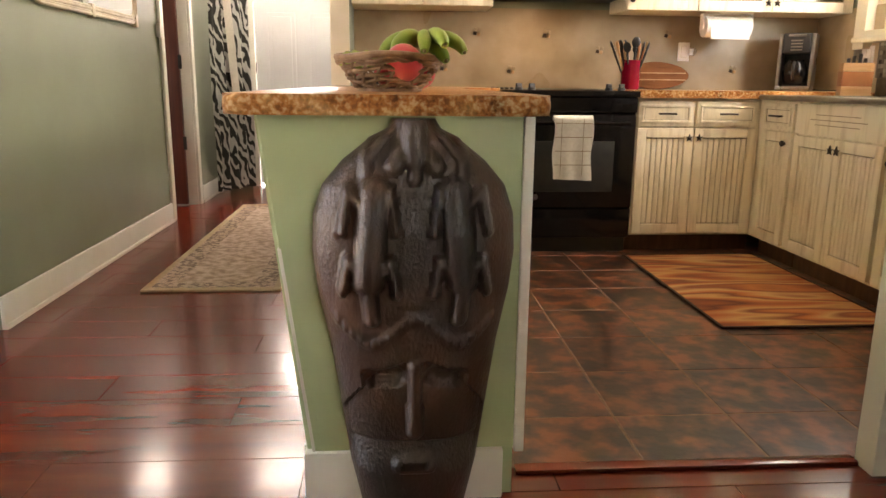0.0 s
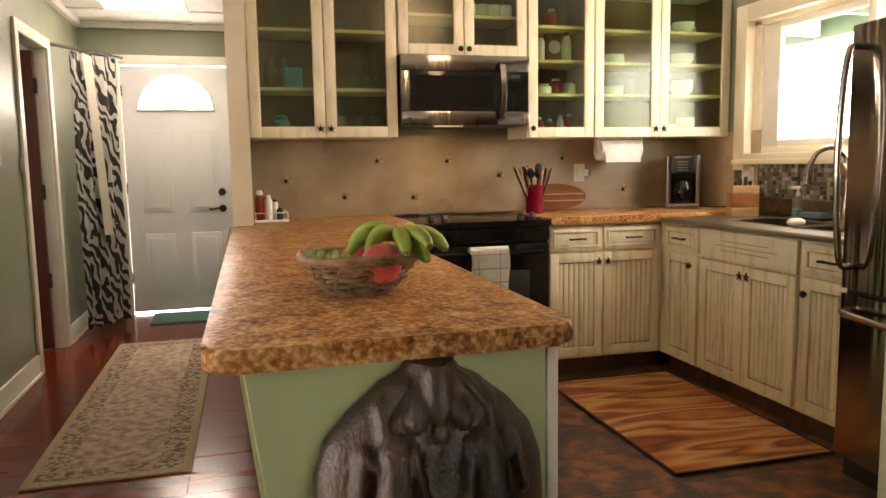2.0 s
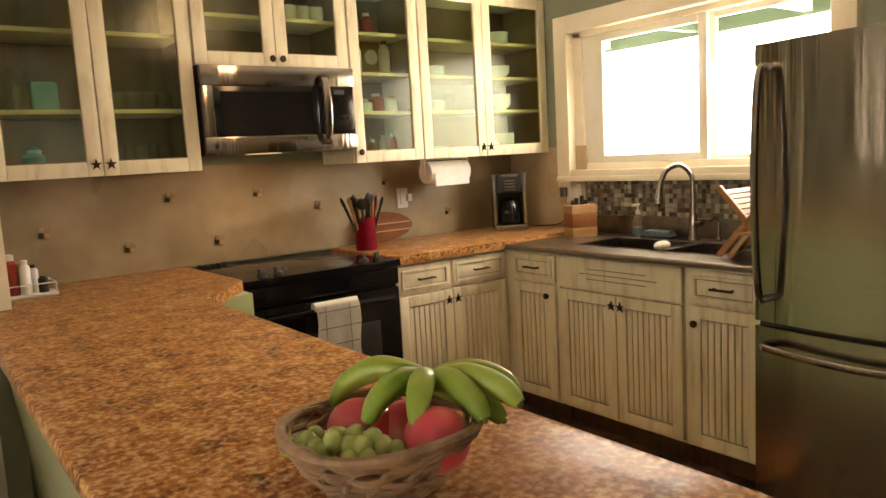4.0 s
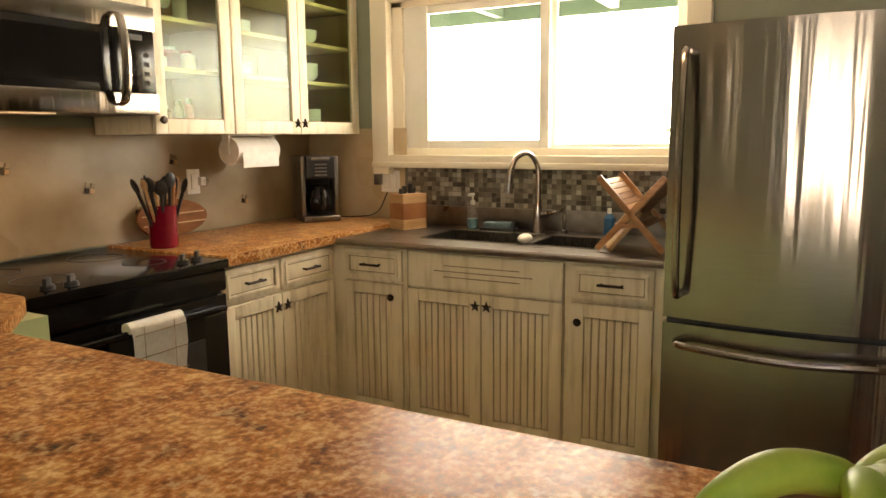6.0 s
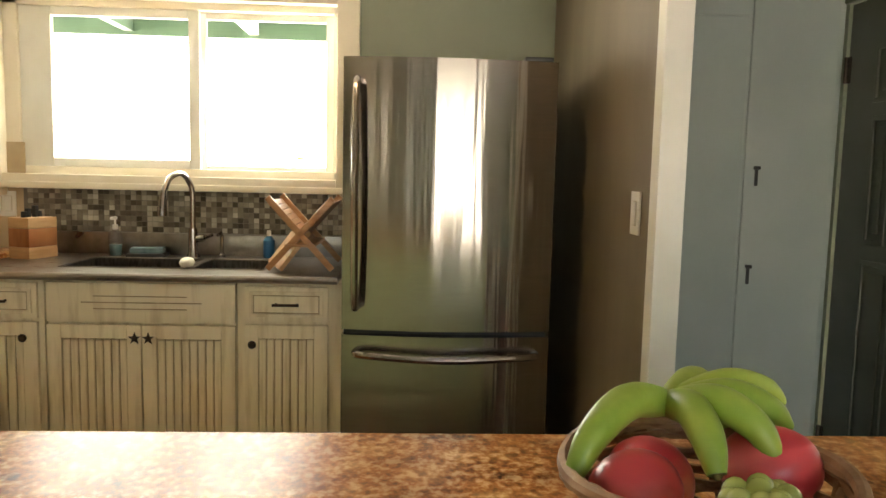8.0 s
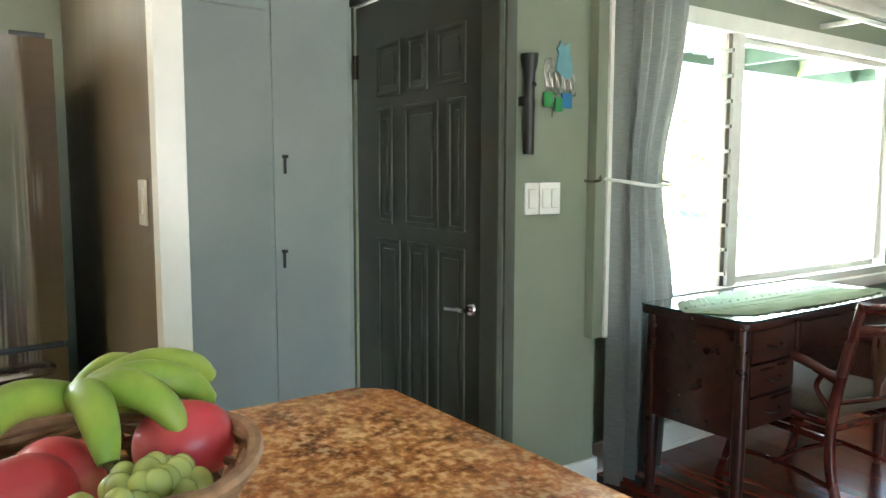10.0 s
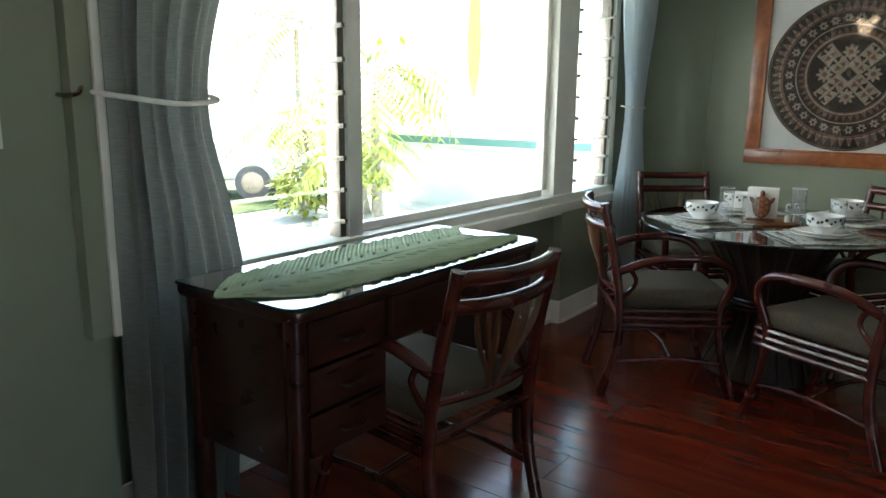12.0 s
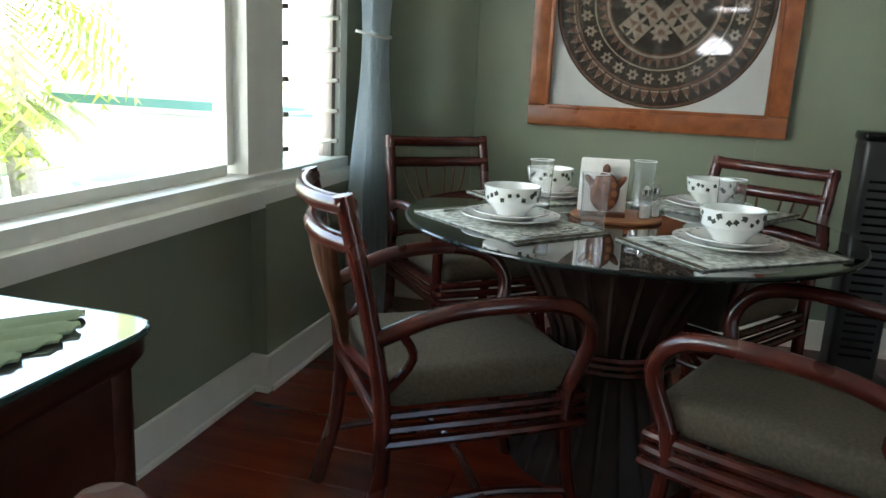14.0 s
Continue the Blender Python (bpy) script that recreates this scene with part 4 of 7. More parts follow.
def microwave():
    c = thing("microwave", "stainless steel over-range microwave with black window", "microwave", pose(0.51, 4.555, 1.442))
    part("body", B(0, 0.03, 0, 0.758, 0.395, 0.39, bevel=0.004), BLACKM, c)
    part("front_frame", join(B(0, 0, 0.30, 0.758, 0.032, 0.39, bevel=0.006), B(0, 0, 0.0, 0.758, 0.032, 0.078, bevel=0.006), B(0, 0, 0.078, 0.05, 0.032, 0.30, bevel=0.004)), STEEL, c, "brushed steel front")
    part("door_window", B(0.05, 0.004, 0.078, 0.56, 0.03, 0.30, bevel=0.003), BLACK, c, "black glass window")
    part("window_mesh", boxes((0.085, 0.0015, 0.105, 0.525, 0.0038, 0.275)), BLACK, c, smooth=0)
    cp = part("control_panel", B(0.605, 0.004, 0.078, 0.752, 0.03, 0.30, bevel=0.003), BLACK, c, "black key pad")
    part("display", boxes((0.645, 0.0025, 0.265, 0.70, 0.0039, 0.285)), BLACKM, cp, "dim display", 0)
    for i in range(4):
        for j in range(3):
            part("key", boxes((0.63 + 0.036 * j, 0.0022, 0.105 + 0.034 * i, 0.652 + 0.036 * j, 0.0039, 0.122 + 0.034 * i)), BLACK, cp, "", 0)
    part("handle_strip", B(0.56, 0.002, 0.078, 0.605, 0.03, 0.30, bevel=0.003), BLACK, c)
    bow = spline([(0.583, -0.002, 0.352), (0.583, -0.036, 0.322), (0.583, -0.052, 0.19), (0.583, -0.036, 0.058), (0.583, -0.002, 0.028)], 8)
    bar = bmesh.new()
    rings = []
    for q in bow:
        rings.append([bar.verts.new((q[0] + dx, q[1] + dy, q[2])) for dx, dy in ((-0.019, 0.003), (-0.016, -0.004), (0.0, -0.007), (0.016, -0.004), (0.019, 0.003), (0.0, 0.008))])
    for r0, r1 in zip(rings, rings[1:]):
        for k in range(6):
            bar.faces.new((r0[k], r0[(k + 1) % 6], r1[(k + 1) % 6], r1[k]))
    bar.faces.new(rings[0][::-1])
    bar.faces.new(rings[-1])
    bmesh.ops.recalc_face_normals(bar, faces=bar.faces[:])
    part("handle", bar, STEEL, c, "broad curved steel handle")
    part("lamp_lens", boxes((0.21, 0.05, -0.004, 0.37, 0.10, 0.0005)), LAMPLENS, c, "lit cooktop lamp", 0)
    part("badge", disc(0.009, 0, 0.003, 14), BLACKM, c).matrix_basis = pose(0.045, 0.0, 0.035, 90)


microwave()


def cooker():
    c = thing("stove", "black slide-in electric stove with glass top", "stove", pose(0.512, 4.262, 0))
    part("body", B(0, 0.03, 0.09, 0.756, 0.66, 0.88, bevel=0.004), BLACK, c)
    part("kickboard", boxes((0.01, 0.07, 0.0, 0.746, 0.60, 0.09)), BLACKM, c, "", 0)
    part("cooktop", B(-0.006, -0.012, 0.88, 0.762, 0.67, 0.915, bevel=0.007), BLACK, c, "glossy black glass cooktop")
    part("front_panel", B(0, 0.0, 0.795, 0.756, 0.035, 0.88, bevel=0.012), BLACK, c)
    d = part("oven_door", B(0.004, 0.0, 0.27, 0.752, 0.032, 0.785, bevel=0.008), BLACK, c)
    part("door_window", B(0.12, -0.003, 0.36, 0.636, 0.004, 0.64, bevel=0.004), BLACKM, d, "dark oven window")
    part("handle", join(tube(spline([(0.05, -0.035, 0.742), (0.378, -0.043, 0.745), (0.706, -0.035, 0.742)], 6), 0.012, 10), cyl(0.009, (0.07, 0.0, 0.742), (0.07, -0.036, 0.742), 8), cyl(0.009, (0.686, 0.0, 0.742), (0.686, -0.036, 0.742), 8)), BLACK, d)
    part("storage_drawer", B(0.004, 0.004, 0.10, 0.752, 0.032, 0.26, bevel=0.008), BLACK, c)
    part("emblem", disc(0.017, 0, 0.003, 16), CHROME, d).matrix_basis = pose(0.20, 0.001, 0.33, 90)
    for x, y in ((0.10, 0.06), (0.17, 0.05), (0.60, 0.05), (0.675, 0.06)):
        part("knob", join(lathe([(0.022, 0.0), (0.021, 0.012), (0.016, 0.016), (0.0, 0.018)], 16), B(-0.020, -0.006, 0.012, 0.020, 0.006, 0.036, bevel=0.003)), BLACKM, c).matrix_basis = pose(x, y, 0.915, 0, 0, 35)
    for x, y, r in ((0.19, 0.22, 0.095), (0.56, 0.20, 0.075), (0.20, 0.48, 0.075), (0.56, 0.46, 0.10)):
        rg = lathe([(r, 0.0), (r, 0.0006), (r - 0.004, 0.0006), (r - 0.004, 0.0)], 40)
        part("burner_ring", rg, BLACKM, c).matrix_basis = pose(x, y, 0.9152)
    part("vent_grille", join(*[B(0.02 + 0.03 * i, 0.60, 0.914, 0.04 + 0.03 * i, 0.65, 0.925, bevel=0.002) for i in range(5)]), BLACKM, c)


cooker()
tw = bmesh.new()
N = 12
grid = [[tw.verts.new((0.79 + 0.215 * i / N + 0.006 * math.sin(j), 4.208 - 0.012 + 0.006 * math.sin(i * 1.1) * (j / 8), 0.768 - 0.33 * j / 8 - 0.008 * (i / N))) for i in range(N + 1)] for j in range(9)]
for j in range(8):
    for i in range(N):
        tw.faces.new((grid[j][i], grid[j][i + 1], grid[j + 1][i + 1], grid[j + 1][i]))
bmesh.ops.solidify(tw, geom=tw.faces[:], thickness=0.006)
towel = thing("dish_towel", "white dish towel with thin dark checks over the oven handle", "towel")
part("cloth", join(tw, moved(tube([(0.79, 0, 0), (1.005, 0, 0)], 0.021, 12), Matrix.Translation((0, 4.222, 1.004 - 0.242 + 0.0)))), WHITEF, towel)
for k in range(4):
    z = 0.74 - 0.075 * k
    part("stripe", boxes((0.797, 4.188, z, 1.0, 4.1895, z + 0.004)), GLAZE, towel, "thin brown stripe", 0)
for x in (0.83, 0.95):
    part("stripe", boxes((x, 4.188, 0.46, x + 0.003, 4.1893, 0.765)), GLAZE, towel, "thin brown stripe", 0)


# counters
def round_poly(pts, radii, n=5):
    out = []
    for i, p in enumerate(pts):
        p, a, b, r = Vector(p), Vector(pts[i - 1]), Vector(pts[(i + 1) % len(pts)]), radii[i]
        if not r:
            out.append((p.x, p.y))
            continue
        u, w = (a - p).normalized() * r, (b - p).normalized() * r
        for k in range(n + 1):
            t = k / n
            q = p + u * (1 - t) ** 2 + w * t * t
            out.append((q.x, q.y))
    return out


ISL = round_poly([(-0.43, 1.752), (0.245, 1.762), (0.245, 3.98), (0.34, 4.06), (0.50, 4.245), (0.50, 4.945), (-0.31, 4.945), (-0.31, 4.358), (-0.43, 4.358)], [0.045, 0.045, 0.03, 0.03, 0.03, 0, 0, 0, 0])
solo("island_countertop", prism(ISL, 0.882, 0.924, 0.016, 4), GRANITE, "speckled brown granite countertop with rounded edge on the island", "countertop")
solo("back_countertop", prism(round_poly([(1.276, 4.275), (1.97, 4.275), (2.638, 4.275), (2.638, 4.945), (1.276, 4.945)], [0.02, 0, 0, 0, 0]), 0.878, 0.92, 0.016, 4), GRANITE, "speckled brown granite countertop beside the stove", "countertop")
XZ0 = Matrix.Rotation(radians(90), 4, "X")
isl = thing("kitchen_island", "light green painted kitchen island with white corner trim", "island")
SL = moved(prism([(-0.270, 0.0), (0.190, 0.0), (0.190, 0.882), (-0.372, 0.882)], -4.36, -1.81), XZ0)
part("body", join(SL, boxes((0.190, 4.15, 0, 0.495, 4.36, 0.882), (-0.305, 4.36, 0, 0.495, 4.93, 0.882))), ISLAND, isl, smooth=0)
part("front_panel", moved(prism([(-0.268, 0.125), (0.190, 0.125), (0.190, 0.882), (-0.366, 0.882)], -1.812, -1.797, 0.002, 1), XZ0), ISLAND, isl)
part("worn_edge", moved(prism([(-0.272, 0.125), (-0.265, 0.125), (-0.325, 0.60), (-0.333, 0.60)], -1.812, -1.7955), XZ0), TRIM, isl, "worn pale edge", 0)
part("corner_trim", B(0.190, 1.79, 0.115, 0.213, 1.83, 0.882, bevel=0.004), TRIM, isl, "worn white corner board")
part("baseboard", join(B(-0.290, 1.785, 0.0, 0.165, 1.83, 0.125, bevel=0.006), B(-0.295, 1.83, 0.0, -0.27, 4.36, 0.125, bevel=0.005)), TRIM, isl, "white skirting")


# sink run
def sink_top():
    c = thing("sink_counter", "stainless steel counter with a double-bowl sink", "sink")
    x0, x1, y0, y1, z0, z1 = 1.965, 2.64, 2.82, 4.272, 0.876, 0.90
    bs = [(2.14, 3.46, 2.47, 3.93), (2.14, 3.13, 2.47, 3.42)]
    part("deck", boxes((x0, y0, z0, 2.14, y1, z1), (2.47, y0, z0, x1, y1, z1), (2.14, y0, z0, 2.47, 3.13, z1), (2.14, 3.42, z0, 2.47, 3.46, z1), (2.14, 3.93, z0, 2.47, y1, z1)), STEELH, c, smooth=0)
    part("front_edge", tube([(x0 + 0.002, y0, 0.888), (x0 + 0.002, y1, 0.888)], 0.014, 10), STEELH, c)
    part("upstand", B(2.622, y0, z1 - 0.002, 2.642, y1, 1.0, bevel=0.004), STEELH, c)
    for a, b, d, e in bs:
        bowl = part("bowl", boxes((a, b, 0.72, d, e, 0.724), (a, b, 0.724, a + 0.004, e, z1 - 0.001), (d - 0.004, b, 0.724, d, e, z1 - 0.001), (a + 0.004, b, 0.724, d - 0.004, b + 0.004, z1 - 0.001), (a + 0.004, e - 0.004, 0.724, d - 0.004, e, z1 - 0.001)), BOWLSTEEL, c, smooth=0)
        part("rim", tube([(a, b, z1), (d, b, z1), (d, e, z1), (a, e, z1), (a, b + 0.001, z1)], 0.005, 6), STEELH, bowl)
        part("drain", lathe([(0.0, 0.726), (0.035, 0.726), (0.04, 0.728), (0.045, 0.7245)], 18, at=((a + d) / 2, (b + e) / 2, 0)), CHROME, bowl)


sink_top()
fc = thing("faucet", "brushed steel gooseneck pull-down faucet on the sink", "faucet", pose(2.53, 3.52, 0.90))
part("base", lathe([(0.03, 0), (0.03, 0.008), (0.022, 0.02), (0.020, 0.11), (0.018, 0.13)], 18), STEEL, fc)
part("neck", tube(spline([(0, 0, 0.12), (0, 0, 0.28), (-0.01, 0.01, 0.335), (-0.06, 0.03, 0.375), (-0.12, 0.06, 0.355), (-0.15, 0.075, 0.30)], 8), 0.0125, 12), STEEL, fc)
part("spray_head", tube([(-0.15, 0.075, 0.305), (-0.158, 0.079, 0.26), (-0.164, 0.082, 0.195)], [0.014, 0.018, 0.021], 14), STEEL, fc)
part("lever", join(tube([(0, -0.012, 0.085), (0, -0.05, 0.09)], 0.017, 12), tube([(0, -0.05, 0.09), (-0.02, -0.09, 0.105)], [0.010, 0.007], 10)), STEEL, fc)


def refrigerator():
    c = thing("refrigerator", "stainless steel bottom-freezer refrigerator with black sides", "refrigerator", pose(1.79, 2.79, 0, 0, 0, -90))
    W = 0.755
    part("body", B(0.004, 0.075, 0.02, W - 0.004, 0.82, 1.685, bevel=0.006), BLACKM, c, "black textured cabinet sides")

    def front(z0, z1):
        n = 14
        poly = [(0.0, 0.07)] + [(W * i / n, 0.045 - 0.045 * math.sin(math.pi * (0.08 + 0.84 * i / n))) for i in range(n + 1)] + [(W, 0.07)]
        bm = bmesh.new()
        lo = [bm.verts.new((x, y, z0)) for x, y in poly]
        hi = [bm.verts.new((x, y, z1)) for x, y in poly]
        k = len(poly)
        for i in range(k):
            bm.faces.new((lo[i], lo[(i + 1) % k], hi[(i + 1) % k], hi[i]))
        bm.faces.new(lo[::-1])
        bm.faces.new(hi)
        return bm

    d = part("door", front(0.735, 1.70), STEEL, c, "curved steel door", 50)
    part("handle", join(tube(spline([(0.055, 0.02, 1.62), (0.05, -0.035, 1.58), (0.05, -0.06, 1.22), (0.05, -0.035, 0.86), (0.055, 0.02, 0.82)], 8), 0.013, 10)), STEEL, d, "tall bowed steel handle")
    f = part("freezer_drawer", front(0.09, 0.715), STEEL, c, "curved steel freezer drawer", 50)
    part("handle", tube(spline([(0.05, 0.02, 0.655), (0.09, -0.035, 0.655), (W / 2, -0.06, 0.645), (W - 0.09, -0.035, 0.655), (W - 0.05, 0.02, 0.655)], 8), 0.013, 10), STEEL, f, "bowed steel handle")
    part("gasket", boxes((0.01, 0.05, 0.715, W - 0.01, 0.075, 0.735)), BLACKM, c, "", 0)
    part("kick_grille", B(0.02, 0.06, 0.0, W - 0.02, 0.10, 0.085, bevel=0.004), BLACKM, c)
    part("hinge_cover", B(W - 0.12, 0.02, 1.70, W - 0.02, 0.12, 1.715, bevel=0.004), BLACKM, c)


refrigerator()

# carved mask on the island's end
mk = bmesh.new()
NU, NV = 96, 150
ZT, ZB = 0.876, 0.015


def half_width(z):
    pts = [(0.015, 0.118), (0.12, 0.142), (0.25, 0.160), (0.40, 0.182), (0.52, 0.207), (0.60, 0.216), (0.68, 0.212), (0.74, 0.192), (0.79, 0.150), (0.83, 0.100), (0.862, 0.052), (0.876, 0.044)]
    for (a, wa), (b, wb) in zip(pts, pts[1:]):
        if z <= b:
            t = (z - a) / (b - a)
            return wa + (wb - wa) * t * t * (3 - 2 * t) if b > 0.85 else wa + (wb - wa) * t
    return pts[-1][1]


def capsule(x, z, x0, z0, x1, z1, r):
    dx, dz = x1 - x0, z1 - z0
    t = max(0, min(1, ((x - x0) * dx + (z - z0) * dz) / (dx * dx + dz * dz)))
    d = math.hypot(x - x0 - t * dx, z - z0 - t * dz) / r
    return math.sqrt(max(0, 1 - d * d)) if d < 1 else 0.0


def relief(x, z):
    """Proud lizard shapes, a rope band and plain planes below it."""
    h = 0.0
    for s in (-1, 1):
        cx = s * 0.093
        h = max(h, 0.042 * capsule(x, z, cx - s * 0.012, 0.735, cx + s * 0.004, 0.555, 0.033) * (0.92 + 0.08 * math.sin(x * 620) * math.sin(z * 620)))
        h = max(h, 0.034 * capsule(x, z, cx + s * 0.002, 0.535, cx - s * 0.004, 0.478, 0.019))
        h = max(h, 0.015 * capsule(x, z, cx, 0.73, cx + s * 0.006, 0.815, 0.013))
        for sx in (-1, 1):
            for z0, z1, z2 in ((0.71, 0.738, 0.655), (0.572, 0.598, 0.530)):
                h = max(h, 0.026 * capsule(x, z, cx + sx * 0.015, z0, cx + sx * 0.042, z1, 0.013))
                h = max(h, 0.026 * capsule(x, z, cx + sx * 0.042, z1, cx + sx * 0.056, z2, 0.012))
    h = max(h, 0.024 * capsule(x, z, 0.0, 0.86, 0.0, 0.80, 0.026), 0.020 * capsule(x, z, 0.002, 0.79, 0.0, 0.76, 0.014))
    for sx in (-1, 1):
        h = max(h, 0.020 * capsule(x, z, sx * 0.03, 0.80, sx * 0.042, 0.785, 0.020))
        h = max(h, 0.012 * capsule(x, z, sx * 0.055, 0.845, sx * 0.10, 0.79, 0.010))
    if 0.50 < z < 0.73 and abs(x) < 0.034:
        h = max(h, 0.004 + 0.003 * math.sin(z * 520) * math.sin(abs(x) * 280))
    band = 0.446 + 0.028 * math.cos(x * 34) if abs(x) < 0.17 else 9
    if abs(z - band) < 0.013:
        h = max(h, 0.010 * math.sqrt(1 - ((z - band) / 0.013) ** 2) * (0.75 + 0.25 * math.sin(x * 420)))
    if z < 0.39:
        brow = 0.382 - 0.10 * x * x / 0.02
        h -= 0.050 * min(1, max(0, (brow - z) / 0.010)) * min(1, max(0, (z - 0.12) / 0.18)) * (1 if abs(x) < 0.13 else max(0, 1 - (abs(x) - 0.13) / 0.03))
    h = max(h, 0.026 * capsule(x, z, 0.0, 0.375, 0.0, 0.225, 0.015 + 0.07 * max(0, (0.30 - z))) - 0.012) if 0.195 < z < 0.39 else h
    h += 0.012 * capsule(x, z, -0.03, 0.145, 0.03, 0.145, 0.020) - 0.022 * capsule(x, z, -0.022, 0.145, 0.022, 0.145, 0.007)
    for sx in (-1, 1):
        h -= 0.020 * capsule(x, z, sx * 0.042, 0.345, sx * 0.092, 0.339, 0.022) - 0.010 * capsule(x, z, sx * 0.050, 0.333, sx * 0.082, 0.331, 0.009)
    return h


cols = []
for j in range(NV + 1):
    z = ZB + (ZT - ZB) * j / NV
    w = half_width(z)
    row = []
    for i in range(NU + 1):
        u = -1 + 2 * i / NU
        u = math.sin(u * math.pi / 2)
        x = u * w
        dome = 0.105 * math.sqrt(max(0, 1 - abs(u) ** 2.6)) * (0.55 + 0.45 * min(1, max(0.0, (0.876 - z) / 0.22)))
        fade = min(1, (1 - abs(u)) / 0.10)
        row.append(mk.verts.new((x - 0.042, 1.795 - 0.004 - dome - relief(x, z) * fade, z)))
    cols.append(row)
for j in range(NV):
    for i in range(NU):
        mk.faces.new((cols[j][i], cols[j][i + 1], cols[j + 1][i + 1], cols[j + 1][i]))
mk.faces.new(cols[0])
mk.faces.new(cols[-1][::-1])
mk.faces.new([r[0] for r in cols] + [r[-1] for r in cols][::-1])
solo("carved_mask", mk, CARVED, "large dark carved wooden wall mask with lizard relief on the island", "wall carving", smooth=50)


# ---- backsplash ----
sb = structure("backsplash", boxes((-0.31, 4.9455, 0.92, 2.645, 4.955, 1.40)), SPLASH, "tan stone tile backsplash with small mosaic accents", "backsplash")
ACC = [(-0.097, 1.148), (0.245, 1.043), (0.447, 1.258), (0.667, 1.033), (0.885, 1.252), (1.225, 1.159), (1.46, 1.05), (1.66, 1.26), (2.1, 1.05)]
for k, (x, z) in enumerate(ACC):
    a = thing("tile_accent", "small mosaic accent of four stone squares", "tile", pose(x, 4.9395, z, 0, 12, 0), "backsplash accents")
    for i in (-1, 1):
        for j in (-1, 1):
            part("mosaic_square", B(i * 0.012 - 0.010, -0.004, j * 0.012 - 0.010, i * 0.012 + 0.010, 0.003, j * 0.012 + 0.010, bevel=0.002, seg=1), (BRONZE, SPLASH, TANWOOD, GLAZE)[(i + 1) + (j + 1) // 2], a)
es = structure("backsplash_side", boxes((2.638, 4.30, 0.92, 2.645, 4.945, 1.40)), SPLASH, "tan stone backsplash on the side wall", "backsplash")
ms = structure("mosaic_backsplash", boxes((2.636, 2.82, 1.0, 2.645, 4.31, 1.20)), MOSGROUT, "mosaic of small brown and silver squares behind the sink", "backsplash")
bm = bmesh.new()
st = 0.0243
for i in range(int(1.47 / st)):
    for j in range(8):
        y, z = 2.835 + i * st, 1.003 + j * st
        box(bm, 2.6315 + 0.0012 * random.random(), y, z, 2.637, y + st - 0.0022, z + st - 0.0022)
mo = part("mosaic_squares", bm, MOSAIC, ms, "small glass and stone squares", 0)
tagged(mo, kind="stuff")


# ---- small kitchen things ----
CT, ST = 0.9205, 0.9005
cf = thing("coffee_maker", "black and steel drip coffee maker with glass pot", "coffee maker", pose(2.40, 4.72, CT, 0, 0, -36))
part("base", B(-0.098, -0.115, 0, 0.098, 0.10, 0.032, bevel=0.010, seg=3), STEELH, cf)
part("column", B(-0.078, 0.03, 0.032, 0.078, 0.10, 0.33, bevel=0.008), BLACKM, cf)
part("side_panel", B(-0.100, -0.085, 0.030, -0.078, 0.10, 0.338, bevel=0.007, seg=3), STEELH, cf)
part("side_panel", B(0.078, -0.085, 0.030, 0.100, 0.10, 0.338, bevel=0.007, seg=3), STEELH, cf)
hd = part("head", B(-0.078, -0.100, 0.222, 0.078, 0.10, 0.340, bevel=0.012, seg=3), BLACKM, cf)
part("top_trim", B(-0.05, -0.105, 0.318, 0.05, -0.09, 0.332, bevel=0.004), STEELH, hd)
for j in range(4):
    part("key", B(-0.032, -0.104, 0.238 + 0.018 * j, 0.032, -0.098, 0.246 + 0.018 * j, bevel=0.002), STEELH, hd)
pot = part("pot", lathe([(0.05, 0.038), (0.068, 0.06), (0.072, 0.11), (0.06, 0.155), (0.045, 0.175), (0.05, 0.185)], 24, at=(0, -0.045, 0)), BLACK, cf, "dark glass pot full of coffee")
part("coffee", lathe([(0, 0.04), (0.047, 0.04), (0.065, 0.062), (0.069, 0.11), (0.060, 0.145), (0, 0.145)], 24, at=(0, -0.045, 0)), BLACK, pot)
part("handle", tube(spline([(0, -0.10, 0.17), (0, -0.145, 0.155), (0, -0.145, 0.09), (0, -0.115, 0.07)], 5), 0.009, 8), BLACKM, pot)
part("cord", tube(spline([(2.50, 4.74, CT + 0.01), (2.58, 4.60, CT + 0.006), (2.615, 4.48, CT + 0.03), (2.632, 4.42, 1.06)], 6), 0.0035, 6), BLACKM, cf).matrix_parent_inverse = cf.matrix_basis.inverted()

